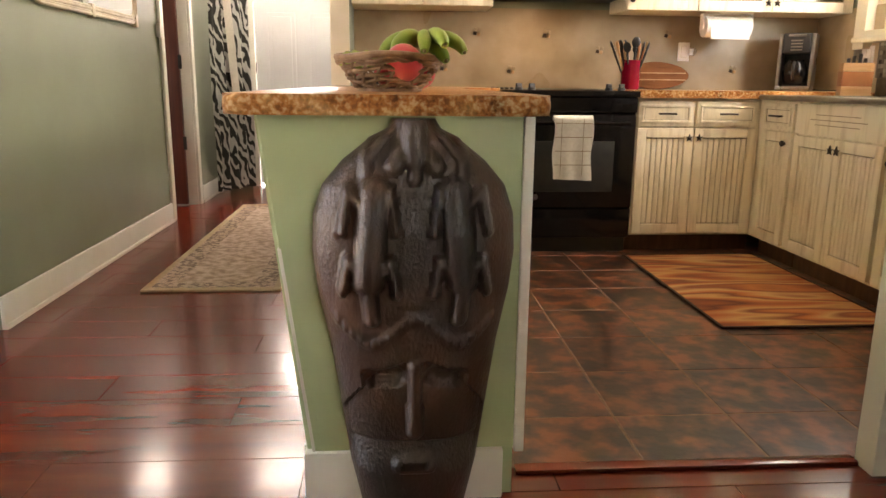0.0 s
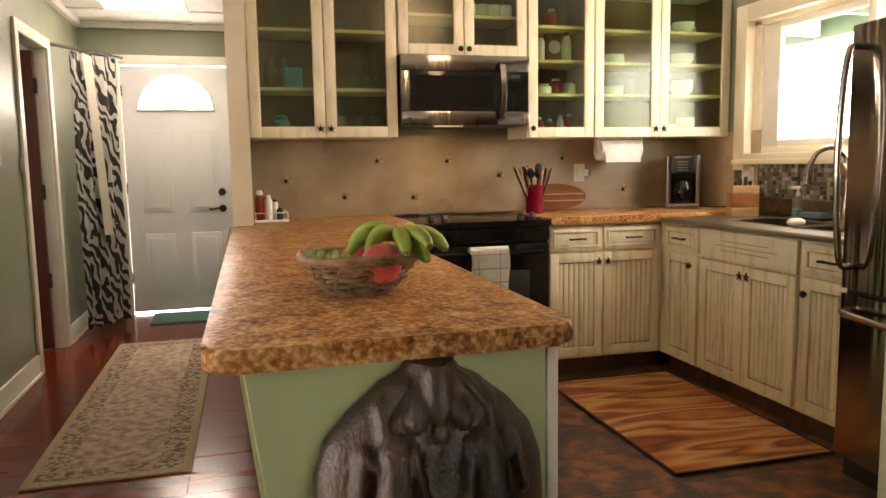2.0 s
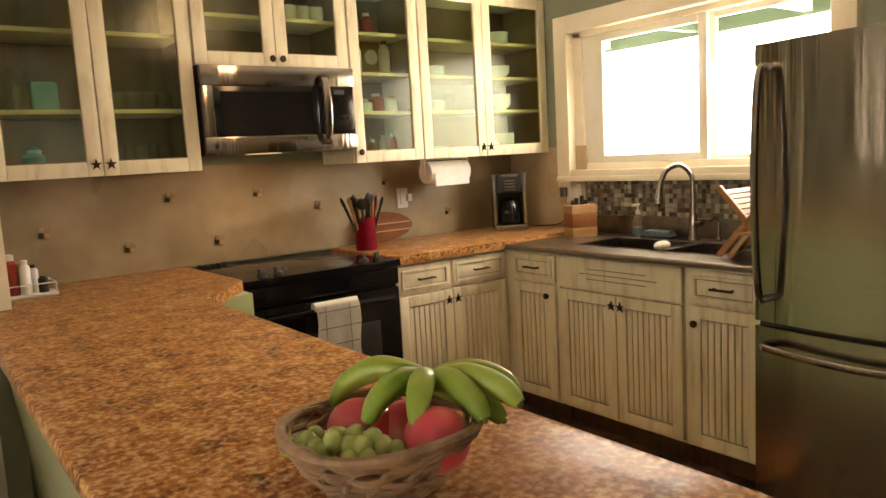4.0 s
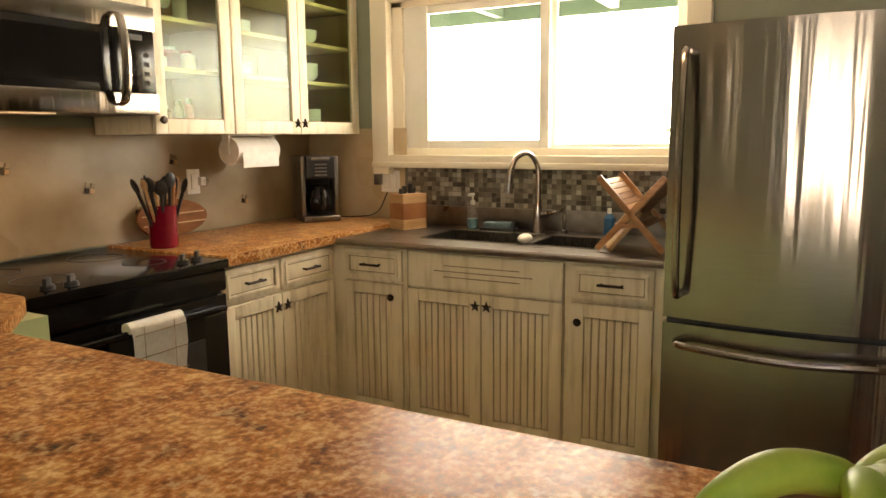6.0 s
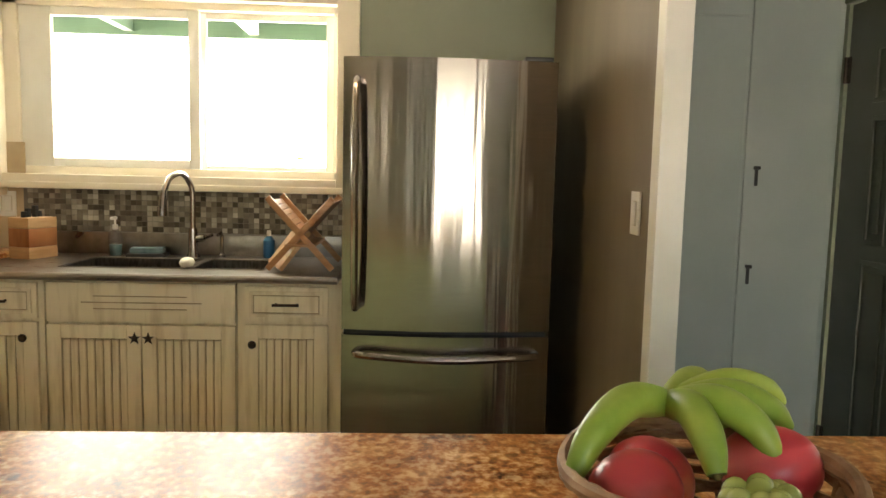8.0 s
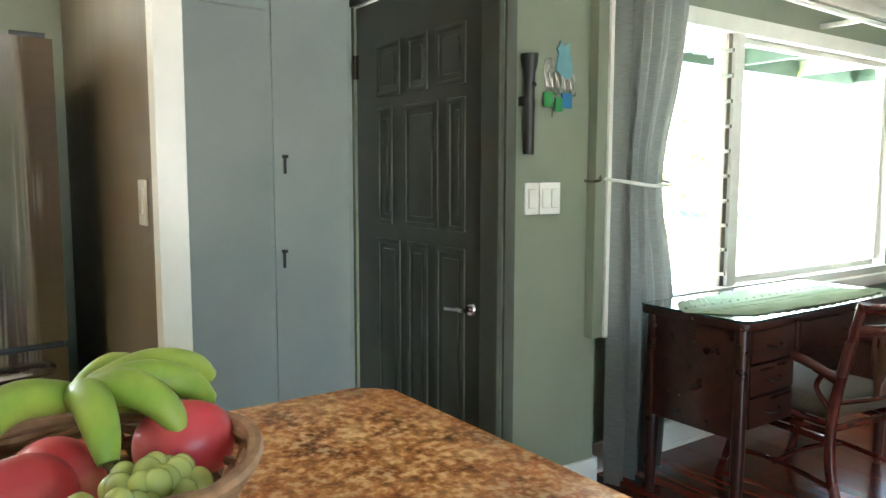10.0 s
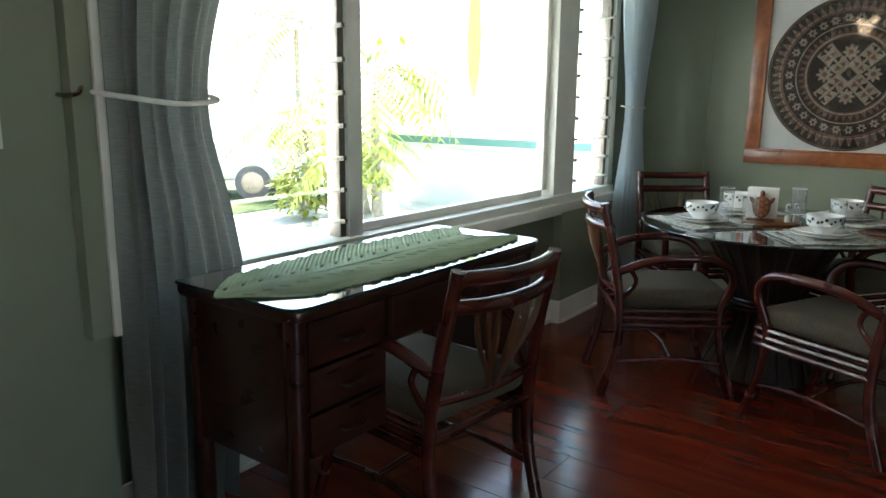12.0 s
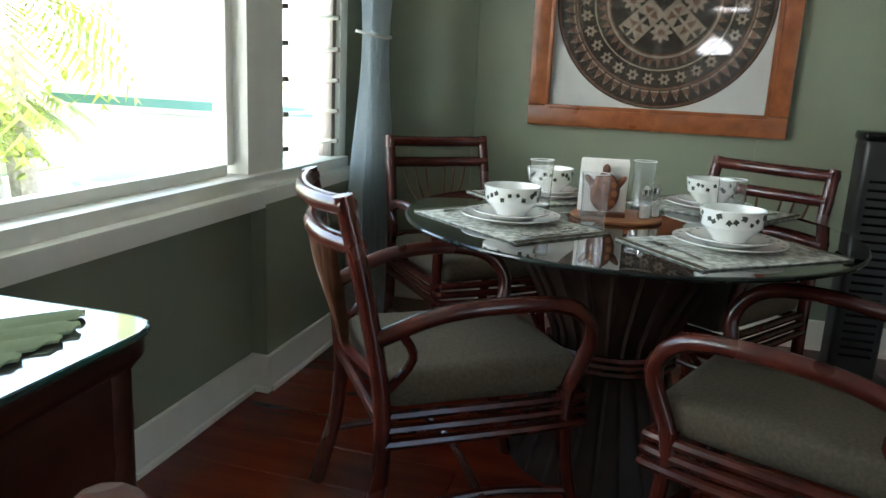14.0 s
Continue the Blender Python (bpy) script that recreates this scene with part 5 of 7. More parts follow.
cr = thing("utensil_crock", "red glazed crock full of wooden and black utensils", "crock", pose(1.345, 4.67, CT))
part("jar", lathe([(0, 0.0), (0.052, 0.0), (0.056, 0.01), (0.056, 0.162), (0.060, 0.170), (0.052, 0.170), (0.049, 0.02), (0, 0.02)], 28), CROCK, cr)
random.seed(4)
for k in range(17):
    a = 2 * math.pi * k / 17 + random.uniform(-0.2, 0.2)
    black = k % 5 in (0, 2, 3)
    lean = random.uniform(0.55, 1.15)
    p0 = Vector((0.026 * math.cos(a), 0.026 * math.sin(a), 0.03))
    p1 = Vector((0.108 * math.cos(a) * lean, 0.062 * math.sin(a) * lean, 0.165 + random.uniform(0.040, 0.080) + (0.012 if black else 0.0)))
    mt = BLACKM if black else (TANWOOD if k % 2 else MIDWOOD)
    u = part("utensil", tube([p0, p1], [0.005, 0.0075], 8), mt, cr)
    d = (p1 - p0).normalized()
    w, h = (0.026, 0.032) if black else (0.014, 0.026)
    part("utensil_head", moved(ball(1.0, (0, 0, 0), w, 0.008, h, 12), Matrix.Translation(p1 + d * 0.014) @ d.to_track_quat("Z", "Y").to_matrix().to_4x4() @ Matrix.Rotation(random.uniform(-0.5, 0.5), 4, "Z")), mt, u)

sf = thing("surfboard_tray", "brown wooden surfboard-shaped cutting board with pale stripes", "cutting board", pose(1.60, 4.90, CT + 0.085, 80, 0, 0))
oval = [(0.195 * math.cos(2 * math.pi * i / 40), 0.084 * math.sin(2 * math.pi * i / 40) * (1 - 0.12 * math.cos(2 * math.pi * i / 40))) for i in range(40)]
part("plank", prism(oval, -0.009, 0.009, 0.003, 2), REDWOOD, sf)
for y in (-0.03, 0.012):
    part("stripe", boxes((-0.172, y, 0.0085, 0.176, y + 0.006, 0.0105)), TANWOOD, sf, "pale wood stripe", 0)

pt = thing("paper_towel_holder", "white paper towel roll hung under the cabinet", "paper towel", pose(1.80, 4.74, 1.37))
part("roll", join(tube([(0.0, 0, -0.075), (0.28, 0, -0.075)], 0.062, 28)), PAPER, pt)
part("bracket", join(B(-0.018, -0.02, -0.09, -0.006, 0.02, 0.0, bevel=0.003), B(0.286, -0.02, -0.09, 0.298, 0.02, 0.0, bevel=0.003), B(-0.018, -0.02, -0.006, 0.298, 0.02, 0.0, bevel=0.002)), WHITEP, pt)
part("loose_sheet", B(0.02, -0.068, -0.15, 0.26, -0.064, -0.08, bevel=0.001), PAPER, pt)


def outlet(label, m, slots=2, w=0.075, h=0.115):
    o = thing("wall_outlet", label, "outlet", m)
    part("plate", B(-w / 2, -0.007, -h / 2, w / 2, 0.0, h / 2, bevel=0.003), WHITEP, o)
    for i in range(slots):
        x = (i - (slots - 1) / 2) * 0.045
        part("rocker", B(x - 0.016, -0.011, -0.034, x + 0.016, -0.006, 0.034, bevel=0.002), WHITEP, o)
        part("rocker_gap", boxes((x - 0.0175, -0.0076, -0.0355, x + 0.0175, -0.0068, 0.0355)), GOLDTRIM, o, "", 0)
    return o


outlet("white outlet with a plug-in night light on the backsplash", pose(1.768, 4.9445, 1.155), 1)
nl = thing("night_light", "clear plug-in night light beside the outlet", "night light", pose(1.824, 4.93, 1.155))
part("bulb", ball(0.026, (0, 0, 0), 1, 0.6, 1), DRINKGLASS, nl)
part("plug", B(-0.03, -0.012, -0.02, 0.0, 0.013, 0.02, bevel=0.004), WHITEP, nl)
outlet("white double outlet on the side wall by the sink", pose(2.637, 4.40, 1.12, 0, 0, -90), 2, 0.115)
fl = thing("flashlight", "small silver flashlight standing in a wall charger", "flashlight", pose(2.625, 4.47, 1.12))
part("barrel", tube([(0, 0, 0.02), (0, 0, 0.17), (0, 0, 0.18), (0, 0, 0.21)], [0.011, 0.011, 0.015, 0.015], 14), STEEL, fl)
part("holder", B(-0.018, -0.022, -0.02, 0.012, 0.022, 0.045, bevel=0.005), STEELH, fl)

kb = thing("knife_block", "striped light and orange wood knife block", "knife block", pose(2.43, 4.17, ST, 0, 0, -20))
for z0, z1, mt in ((0, 0.05, TANWOOD), (0.05, 0.13, MIDWOOD), (0.13, 0.175, TANWOOD)):
    part("layer", B(-0.075, -0.055, z0, 0.075, 0.055, z1 - 0.0005, bevel=0.003), mt, kb)
for k in range(4):
    part("knife_handle", B(-0.05 + 0.028 * k, -0.01 + 0.01 * (k % 2), 0.172, -0.034 + 0.028 * k, 0.012 + 0.01 * (k % 2), 0.20 + 0.012 * (k % 3), bevel=0.003), BLACKM, kb)

sp = thing("soap_bottle", "clear hand soap bottle with white pump at the sink", "soap bottle", pose(2.55, 3.87, ST))
part("bottle", lathe([(0, 0), (0.027, 0.0), (0.030, 0.01), (0.030, 0.09), (0.016, 0.112), (0.012, 0.12)], 18), DRINKGLASS, sp)
part("soap", lathe([(0, 0.003), (0.024, 0.003), (0.027, 0.05), (0, 0.05)], 18), TURQ, sp)
part("pump", join(cyl(0.012, (0, 0, 0.118), (0, 0, 0.14), 10), cyl(0.005, (0, 0, 0.14), (0, 0, 0.165), 8), B(-0.04, -0.008, 0.162, 0.010, 0.008, 0.176, bevel=0.004)), WHITEP, sp)
sg = thing("sponge_dish", "grey-blue sponge in a dark dish beside the sink", "sponge", pose(2.53, 3.72, ST, 0, 0, 8))
part("dish", B(-0.05, -0.085, 0, 0.05, 0.085, 0.018, bevel=0.007), BLACKM, sg)
part("sponge", B(-0.038, -0.07, 0.016, 0.038, 0.07, 0.042, bevel=0.006), SPONGEM, sg)
solo("dish_cloth", moved(ball(1, (0, 0, 0), 0.05, 0.028, 0.022), Matrix.Translation((2.17, 3.44, 0.923))), WHITEF, "white cloth lying on the sink divider", "cloth")
db = thing("dish_soap", "small blue dish soap bottle behind the sink", "soap bottle", pose(2.57, 3.19, ST))
part("bottle", lathe([(0, 0), (0.024, 0), (0.026, 0.01), (0.025, 0.08), (0.010, 0.10)], 16), BLUE, db)
part("cap", cyl(0.010, (0, 0, 0.098), (0, 0, 0.125), 12), WHITEP, db)
sd = thing("soap_dispenser", "small steel soap dispenser and sprayer", "dispenser", pose(2.56, 3.40, ST))
part("stem", lathe([(0.016, 0), (0.016, 0.012), (0.008, 0.02), (0.008, 0.10)], 14), STEEL, sd)
part("spout", tube(spline([(0, 0, 0.095), (-0.02, 0, 0.115), (-0.07, 0, 0.105)], 4), 0.007, 8), STEEL, sd)


def dish_rack():
    c = thing("dish_rack", "folding crossed brown bamboo dish rack with close slats", "dish rack", pose(2.26, 2.98, ST))
    for s in (-1, 1):
        m = Matrix.Rotation(radians(s * 42), 4, "X")
        for x in (-0.16, 0.16):
            part("side_rail", B(x - 0.008, -0.012, -0.19, x + 0.008, 0.012, 0.19, bevel=0.003, m=Matrix.Translation((0, 0, 0.152)) @ m), MIDTAN, c)
        for k in range(9):
            z = -0.05 + 0.027 * k
            part("slat", B(-0.155, -0.012 * s - 0.004, z - 0.0125, 0.155, -0.012 * s + 0.004, z + 0.0125, bevel=0.002, seg=1, m=Matrix.Translation((0, 0, 0.152)) @ m), MIDTAN, c)
    part("tray", B(-0.17, -0.06, 0.10, 0.17, 0.06, 0.112, bevel=0.003), MIDTAN, c)


dish_rack()
cb = solo("cutting_board", B(-0.13, -0.012, 0.0, 0.13, 0.006, 0.19, bevel=0.004), TANWOOD, "light wood board leaning in the dish rack", "cutting board", pose(2.20, 3.10, ST + 0.01, 38, 0, 20))

# counter by the partition
cd = thing("spice_caddy", "white wire caddy with shakers and small bottles", "caddy", pose(-0.21, 4.66, 0.9245))
part("tray", B(-0.09, -0.06, 0.0, 0.09, 0.06, 0.012, bevel=0.003), WHITEP, cd)
part("wire_frame", join(tube([(-0.085, -0.055, 0.05), (0.085, -0.055, 0.05), (0.085, 0.055, 0.05), (-0.085, 0.055, 0.05), (-0.085, -0.055, 0.051)], 0.003, 6), cyl(0.003, (-0.085, -0.055, 0), (-0.085, -0.055, 0.05), 6), cyl(0.003, (0.085, -0.055, 0), (0.085, -0.055, 0.05), 6)), WHITEP, cd)
for x, y, r, h, mt, lid in ((-0.06, 0.0, 0.026, 0.17, REDP, WHITEP), (-0.015, -0.02, 0.02, 0.145, WHITEP, WHITEP), (0.02, 0.02, 0.017, 0.12, CHINA, BLACKM), (0.045, -0.02, 0.018, 0.075, BLACKM, BLACKM), (0.07, 0.01, 0.013, 0.06, DRINKGLASS, WHITEP)):
    j = part("bottle", lathe([(0, 0.012), (r, 0.012), (r, 0.012 + h * 0.72), (r * 0.6, 0.012 + h * 0.8), (0, 0.012 + h * 0.8)], 14, at=(x, y, 0)), mt, cd)
    part("cap", lathe([(r * 0.62, 0.012 + h * 0.78), (r * 0.62, h), (0, h + 0.004)], 12, at=(x, y, 0)), lid, j)


# dishes and goods in the cabinets
def bowl_mesh(r, h, t=0.004, foot=0.4):
    return lathe([(0, 0.006), (r * foot, 0.006), (r * foot, 0.0), (r * foot + 0.004, 0.0), (r * (foot + 0.12), 0.010), (r * 0.88, h * 0.55), (r, h), (r - t, h), (r * 0.86 - t, h * 0.55), (r * foot, 0.012), (0, 0.011)], 24)


def plate_mesh(r):
    return lathe([(0, 0.004), (r * 0.55, 0.004), (r * 0.58, 0.0), (r * 0.62, 0.002), (r, 0.016), (r, 0.019), (r * 0.62, 0.007), (0, 0.006)], 32)


def cup_mesh(r, h):
    return lathe([(0, 0.003), (r * 0.75, 0.0), (r * 0.85, 0.01), (r, h * 0.5), (r, h), (r - 0.003, h), (r - 0.004, h * 0.5), (r * 0.7, 0.008), (0, 0.008)], 18)


def tumbler_mesh(r, h):
    return lathe([(0, 0.0), (r * 0.8, 0.0), (r * 0.82, 0.01), (r, h)], 18)


proto = {}


def place(name, label, category, mesh, mat, group, x, y, z, rz=0.0):
    key = (name, label)
    if key not in proto:
        proto[key] = solo(name, mesh(), mat, label, category, pose(x, y, z, 0, 0, rz), group)
        return proto[key]
    return copy_thing(proto[key], pose(x, y, z, 0, 0, rz))


random.seed(11)
YC = 4.78
for z, n in ((1.39, 4), (1.824, 5), (1.634, 5)):
    for k in range(n):
        place("stacked_plate", "white china plate in a cabinet stack", "plate", lambda: plate_mesh(0.085), CHINA, "cabinet dishes", 1.90, YC, z + 0.010 * k)
for z, n, r in ((1.634, 3, 0), (1.824, 2, 0), (2.02, 2, 1)):
    for k in range(n):
        place("cabinet_bowl", "white china bowl on a cabinet shelf", "bowl", lambda: bowl_mesh(0.075, 0.055), CHINA, "cabinet dishes", 2.41, YC, z + 0.022 * k)
place("storage_jar", "large white crock in the cabinet", "crock", lambda: cup_mesh(0.062, 0.11), CHINA, "", 2.44, YC, 1.392)
place("small_cup", "small white cup on the cabinet floor", "cup", lambda: cup_mesh(0.04, 0.06), CHINA, "cabinet cups", 2.30, YC - 0.05, 1.392)
for x in (2.28, 2.37, 2.46):
    place("small_cup", "small white cup on the cabinet floor", "cup", lambda: cup_mesh(0.04, 0.06), CHINA, "cabinet cups", x + 0.02, YC + 0.03, 2.02)
for x in (1.80, 2.0, 2.06):
    place("glass_jar", "clear glass jar on a cabinet shelf", "jar", lambda: tumbler_mesh(0.035, 0.11), DRINKGLASS, "cabinet glasses", x, YC + 0.04, 1.634)
for k in range(5):
    place("stemless_glass", "clear drinking glass on the cabinet shelf", "glass", lambda: lathe([(0, 0.0), (0.02, 0.0), (0.034, 0.03), (0.035, 0.05), (0.030, 0.085)], 18), DRINKGLASS, "cabinet glasses", 0.155 + 0.066 * k, YC, 1.65)
    place("stemless_glass", "clear drinking glass on the cabinet shelf", "glass", lambda: lathe([(0, 0.0), (0.02, 0.0), (0.034, 0.03), (0.035, 0.05), (0.030, 0.085)], 18), DRINKGLASS, "cabinet glasses", 0.16 + 0.066 * k, YC + 0.03, 1.965)
for k in range(3):
    place("water_bottle", "tall clear bottle on the cabinet shelf", "bottle", lambda: lathe([(0, 0), (0.03, 0), (0.032, 0.02), (0.03, 0.11), (0.012, 0.15), (0.012, 0.18)], 16), DRINKGLASS, "cabinet glasses", -0.24 + 0.07 * k, YC + 0.02, 1.65)
place("teal_box", "pale blue container on the cabinet shelf", "container", lambda: B(-0.05, -0.03, 0, 0.05, 0.03, 0.12, bevel=0.012), TURQ, "", -0.06, YC, 1.65)
place("orange_box", "orange-brown packet on the cabinet shelf", "packet", lambda: B(-0.035, -0.02, 0, 0.035, 0.02, 0.11, bevel=0.006), OATP, "", -0.13, YC + 0.05, 1.65)
place("sugar_jar", "turquoise-lidded glass jar on the cabinet floor", "jar", lambda: lathe([(0, 0), (0.04, 0), (0.043, 0.01), (0.043, 0.07), (0.03, 0.085), (0.034, 0.10), (0.01, 0.115), (0, 0.118)], 18), TURQ, "", -0.13, YC - 0.03, 1.397)
for k in range(3):
    place("glass_jar", "clear glass jar on a cabinet shelf", "jar", lambda: tumbler_mesh(0.035, 0.11), DRINKGLASS, "cabinet glasses", 0.20 + 0.1 * k, YC, 1.397)
for k in range(3):
    place("flat_dish", "stacked white serving dish above the microwave", "dish", lambda: B(-0.10, -0.07, 0, 0.10, 0.07, 0.016, bevel=0.006), CHINA, "cabinet dishes", 0.68, YC, 1.848 + 0.017 * k, 4 * k)
for k in range(4):
    place("jar_small", "small pale jar above the microwave", "jar", lambda: cup_mesh(0.04, 0.085), CHINA, "cabinet jars", 0.98 + 0.075 * k, YC, 2.07)
goods = [(1.36, 1.83, 0.03, 0.15, REDP), (1.43, 1.83, 0.025, 0.17, WHITEP), (1.60, 1.83, 0.03, 0.19, WHITEP), (1.37, 1.634, 0.035, 0.08, REDP), (1.45, 1.634, 0.05, 0.07, CHINA), (1.53, 1.634, 0.045, 0.10, REDP), (1.62, 1.634, 0.04, 0.09, WHITEP), (1.35, 1.392, 0.028, 0.09, WHITEP), (1.42, 1.392, 0.026, 0.11, REDP), (1.49, 1.392, 0.024, 0.10, OATP), (1.56, 1.392, 0.022, 0.12, CHINA), (1.62, 1.392, 0.022, 0.13, REDP), (1.38, 2.03, 0.03, 0.14, OATP), (1.5, 2.03, 0.035, 0.12, REDP)]
for x, z, r, h, mt in goods:
    g = thing("food_packet", "small bottle or packet on the cabinet shelf", "packet", pose(x, YC, z), "cabinet packets")
    part("container", lathe([(0, 0), (r, 0), (r, h * 0.72), (r * 0.55, h * 0.86), (r * 0.5, h * 0.86)], 14), mt, g)
    part("cap", lathe([(r * 0.55, h * 0.84), (r * 0.55, h), (0, h + 0.003)], 12), WHITEP if mt is not WHITEP else REDP, g)
ob = thing("oat_box", "brown breakfast box with round emblem on the shelf", "box", pose(1.53, YC + 0.05, 1.829))
part("carton", B(-0.055, -0.03, 0, 0.055, 0.03, 0.18, bevel=0.002), OATP, ob)
part("emblem", disc(0.04, 0, 0.002, 20), CHINA, ob).matrix_basis = pose(0, -0.0305, 0.10, 90)

# ceiling lamp over the kitchen
cl = thing("ceiling_lamp", "small ceiling lamp with warm bulbs over the kitchen", "ceiling lamp", pose(0.95, 3.05, CZ))
part("rose", lathe([(0.0, 0.0), (0.10, 0.0), (0.10, -0.02), (0.03, -0.035), (0, -0.035)], 24), BRONZE, cl)
for s in (-1, 1):
    part("bulb", ball(0.032, (s * 0.10, 0.02, -0.075), 1, 1, 1.2), BULB, cl, "lit warm bulb")
    part("arm", tube([(0, 0, -0.03), (s * 0.10, 0.02, -0.035)], 0.007, 8), BRONZE, cl)

hl = thing("hall_ceiling_light", "flat lit white ceiling panel in the hall", "ceiling light", pose(-0.98, 6.15, CZ))
part("frame", B(-0.30, -0.30, -0.03, 0.30, 0.30, -0.001, bevel=0.006), TRIM, hl)
part("diffuser", B(-0.27, -0.27, -0.034, 0.27, 0.27, -0.02, bevel=0.003), CEILPANEL, hl, "lit frosted diffuser")

# fruit basket
BX, BY, BZ = -0.092, 2.252, 0.9245
bk = thing("fruit_basket", "round brown wicker fruit basket on the island", "basket", pose(BX, BY, BZ))


def brad(t):
    return 0.076 + 0.060 * t ** 0.8


for k in range(9):
    t = k / 8
    z = 0.006 + 0.078 * t
    pts = [((brad(t) + 0.006 * math.sin(9 * a + k * math.pi)) * math.cos(a), (brad(t) + 0.006 * math.sin(9 * a + k * math.pi)) * math.sin(a), z + 0.004 * math.sin(5 * a + 2 * k)) for a in [2 * math.pi * i / 72 for i in range(73)]]
    part("strand", tube(pts, 0.0052, 6), WICKER, bk)
for k in range(18):
    a = 2 * math.pi * k / 18
    pts = [((brad(t) + 0.002) * math.cos(a + 0.5 * t), (brad(t) + 0.002) * math.sin(a + 0.5 * t), 0.004 + 0.082 * t) for t in (0, 0.25, 0.5, 0.75, 1.0)]
    part("stake", tube(pts, 0.0042, 6), WICKER, bk)
part("rim", join(tube([(0.139 * math.cos(a), 0.139 * math.sin(a), 0.088 + 0.004 * math.sin(3 * a)) for a in [2 * math.pi * i / 48 for i in range(49)]], 0.008, 8), tube([(0.137 * math.cos(a), 0.137 * math.sin(a), 0.079 + 0.005 * math.sin(11 * a)) for a in [2 * math.pi * i / 60 for i in range(61)]], 0.006, 6)), WICKER, bk)
part("base", disc(0.085, 0.0, 0.008, 28), WICKER, bk)
mango = solo("mango", lathe([(0.046 * math.sin(math.pi * i / 18) ** 0.85 * (1 + 0.10 * math.cos(math.pi * i / 18)), -0.051 * math.cos(math.pi * i / 18)) for i in range(19)], 28), MANGO, "ripe red mango in the fruit basket", "mango", pose(-0.085, 2.318, 0.982, 78, 0, 40), "mangoes")
copy_thing(mango, pose(-0.056, 2.166, 0.998, 70, 20, -30))
copy_thing(mango, pose(-0.020, 2.285, 0.972, 88, 0, 100))
gp = thing("grape_bunch", "loose bunch of green grapes in the basket", "grapes", pose(-0.165, 2.232, BZ + 0.066))
random.seed(7)
for k in range(34):
    a, r = random.uniform(0, 6.28), 0.056 * math.sqrt(random.random())
    part("grape", ball(0.0135, (0.67 * 1.45 * r * math.cos(a) + 0.74 * 0.6 * r * math.sin(a), -0.74 * 1.45 * r * math.cos(a) + 0.67 * 0.6 * r * math.sin(a), 0.016 * math.cos(r * 25) + random.uniform(-0.006, 0.012)), 1, 1, 1.12, 14), GRAPE, gp)
CROWN = Vector((0.0, 2.258, 1.046))
bn = thing("banana_bunch", "hand of plump green bananas on top of the fruit", "bananas", pose(CROWN.x, CROWN.y, CROWN.z))
for tip, arch in (((-0.095, 2.386, 1.005), 0.040), ((-0.115, 2.250, 1.016), 0.030), ((-0.082, 2.176, 1.022), 0.030), ((-0.006, 2.124, 1.024), 0.026), ((0.044, 2.108, 1.038), 0.024), ((0.098, 2.170, 1.024), 0.026), ((0.050, 2.150, 1.002), 0.012)):
    e = Vector(tip) - CROWN
    up = Vector((0, 0, 1))
    pts = spline([(0, 0, 0), tuple(e * 0.16 + up * arch * 0.45), tuple(e * 0.50 + up * arch), tuple(e * 0.82 + up * arch * 0.72), tuple(e)], 6)
    n = len(pts)
    b = part("banana", tube(pts, [0.0055 + 0.0138 * math.sin(math.pi * min(1, 0.08 + 0.87 * i / (n - 1))) ** 0.65 for i in range(n)], 14), BANANA, bn)
    part("tip", ball(0.0055, tuple(pts[-1]), seg=10), BANTIP, b)
part("crown", ball(0.015, (0, 0, 0.002), 1.3, 1.3, 0.8), BANTIP, bn, "brown cut crown")

# rugs
rg = thing("runner_rug", "long beige patterned runner rug with tan border in the hall", "rug")
part("field", B(-1.10, 3.68, 0.002, -0.74, 5.83, 0.011, bevel=0.002), RUGTAN, rg)
part("pattern_border", boxes((-1.20, 3.59, 0.002, -1.10, 5.92, 0.0105), (-0.74, 3.59, 0.002, -0.64, 5.92, 0.0105), (-1.10, 3.59, 0.002, -0.74, 3.68, 0.0105), (-1.10, 5.83, 0.002, -0.74, 5.92, 0.0105)), RUGPAT, rg, "dark floral border band", 0)
part("edge", join(B(-1.235, 3.55, 0.001, -1.20, 5.96, 0.012, bevel=0.003), B(-0.64, 3.55, 0.001, -0.605, 5.96, 0.012, bevel=0.003), B(-1.20, 3.55, 0.001, -0.64, 3.59, 0.012, bevel=0.003), B(-1.20, 5.92, 0.001, -0.64, 5.96, 0.012, bevel=0.003)), RUGEDGE, rg, "plain tan edge")
kr = thing("kitchen_mat", "orange and brown wavy striped kitchen mat", "mat", pose(1.60, 3.60, 0.004))
part("carpet", B(-0.37, -0.655, 0.0, 0.36, 0.585, 0.009, bevel=0.003), WAVERUG, kr)
part("binding", join(B(-0.382, -0.667, 0.0, -0.37, 0.597, 0.010, bevel=0.003), B(0.36, -0.667, 0.0, 0.372, 0.597, 0.010, bevel=0.003), B(-0.37, -0.667, 0.0, 0.36, -0.655, 0.010, bevel=0.003), B(-0.37, 0.585, 0.0, 0.36, 0.597, 0.010, bevel=0.003)), RUGBIND, kr, "dark bound edge")
solo("door_mat", B(-1.12, 6.62, 0.001, -0.46, 7.04, 0.014, bevel=0.004), TEALMAT, "teal door mat before the entry door", "mat")

# hall things
mr = thing("wall_mirror", "large wall mirror with ribbed pale gold frame", "mirror")


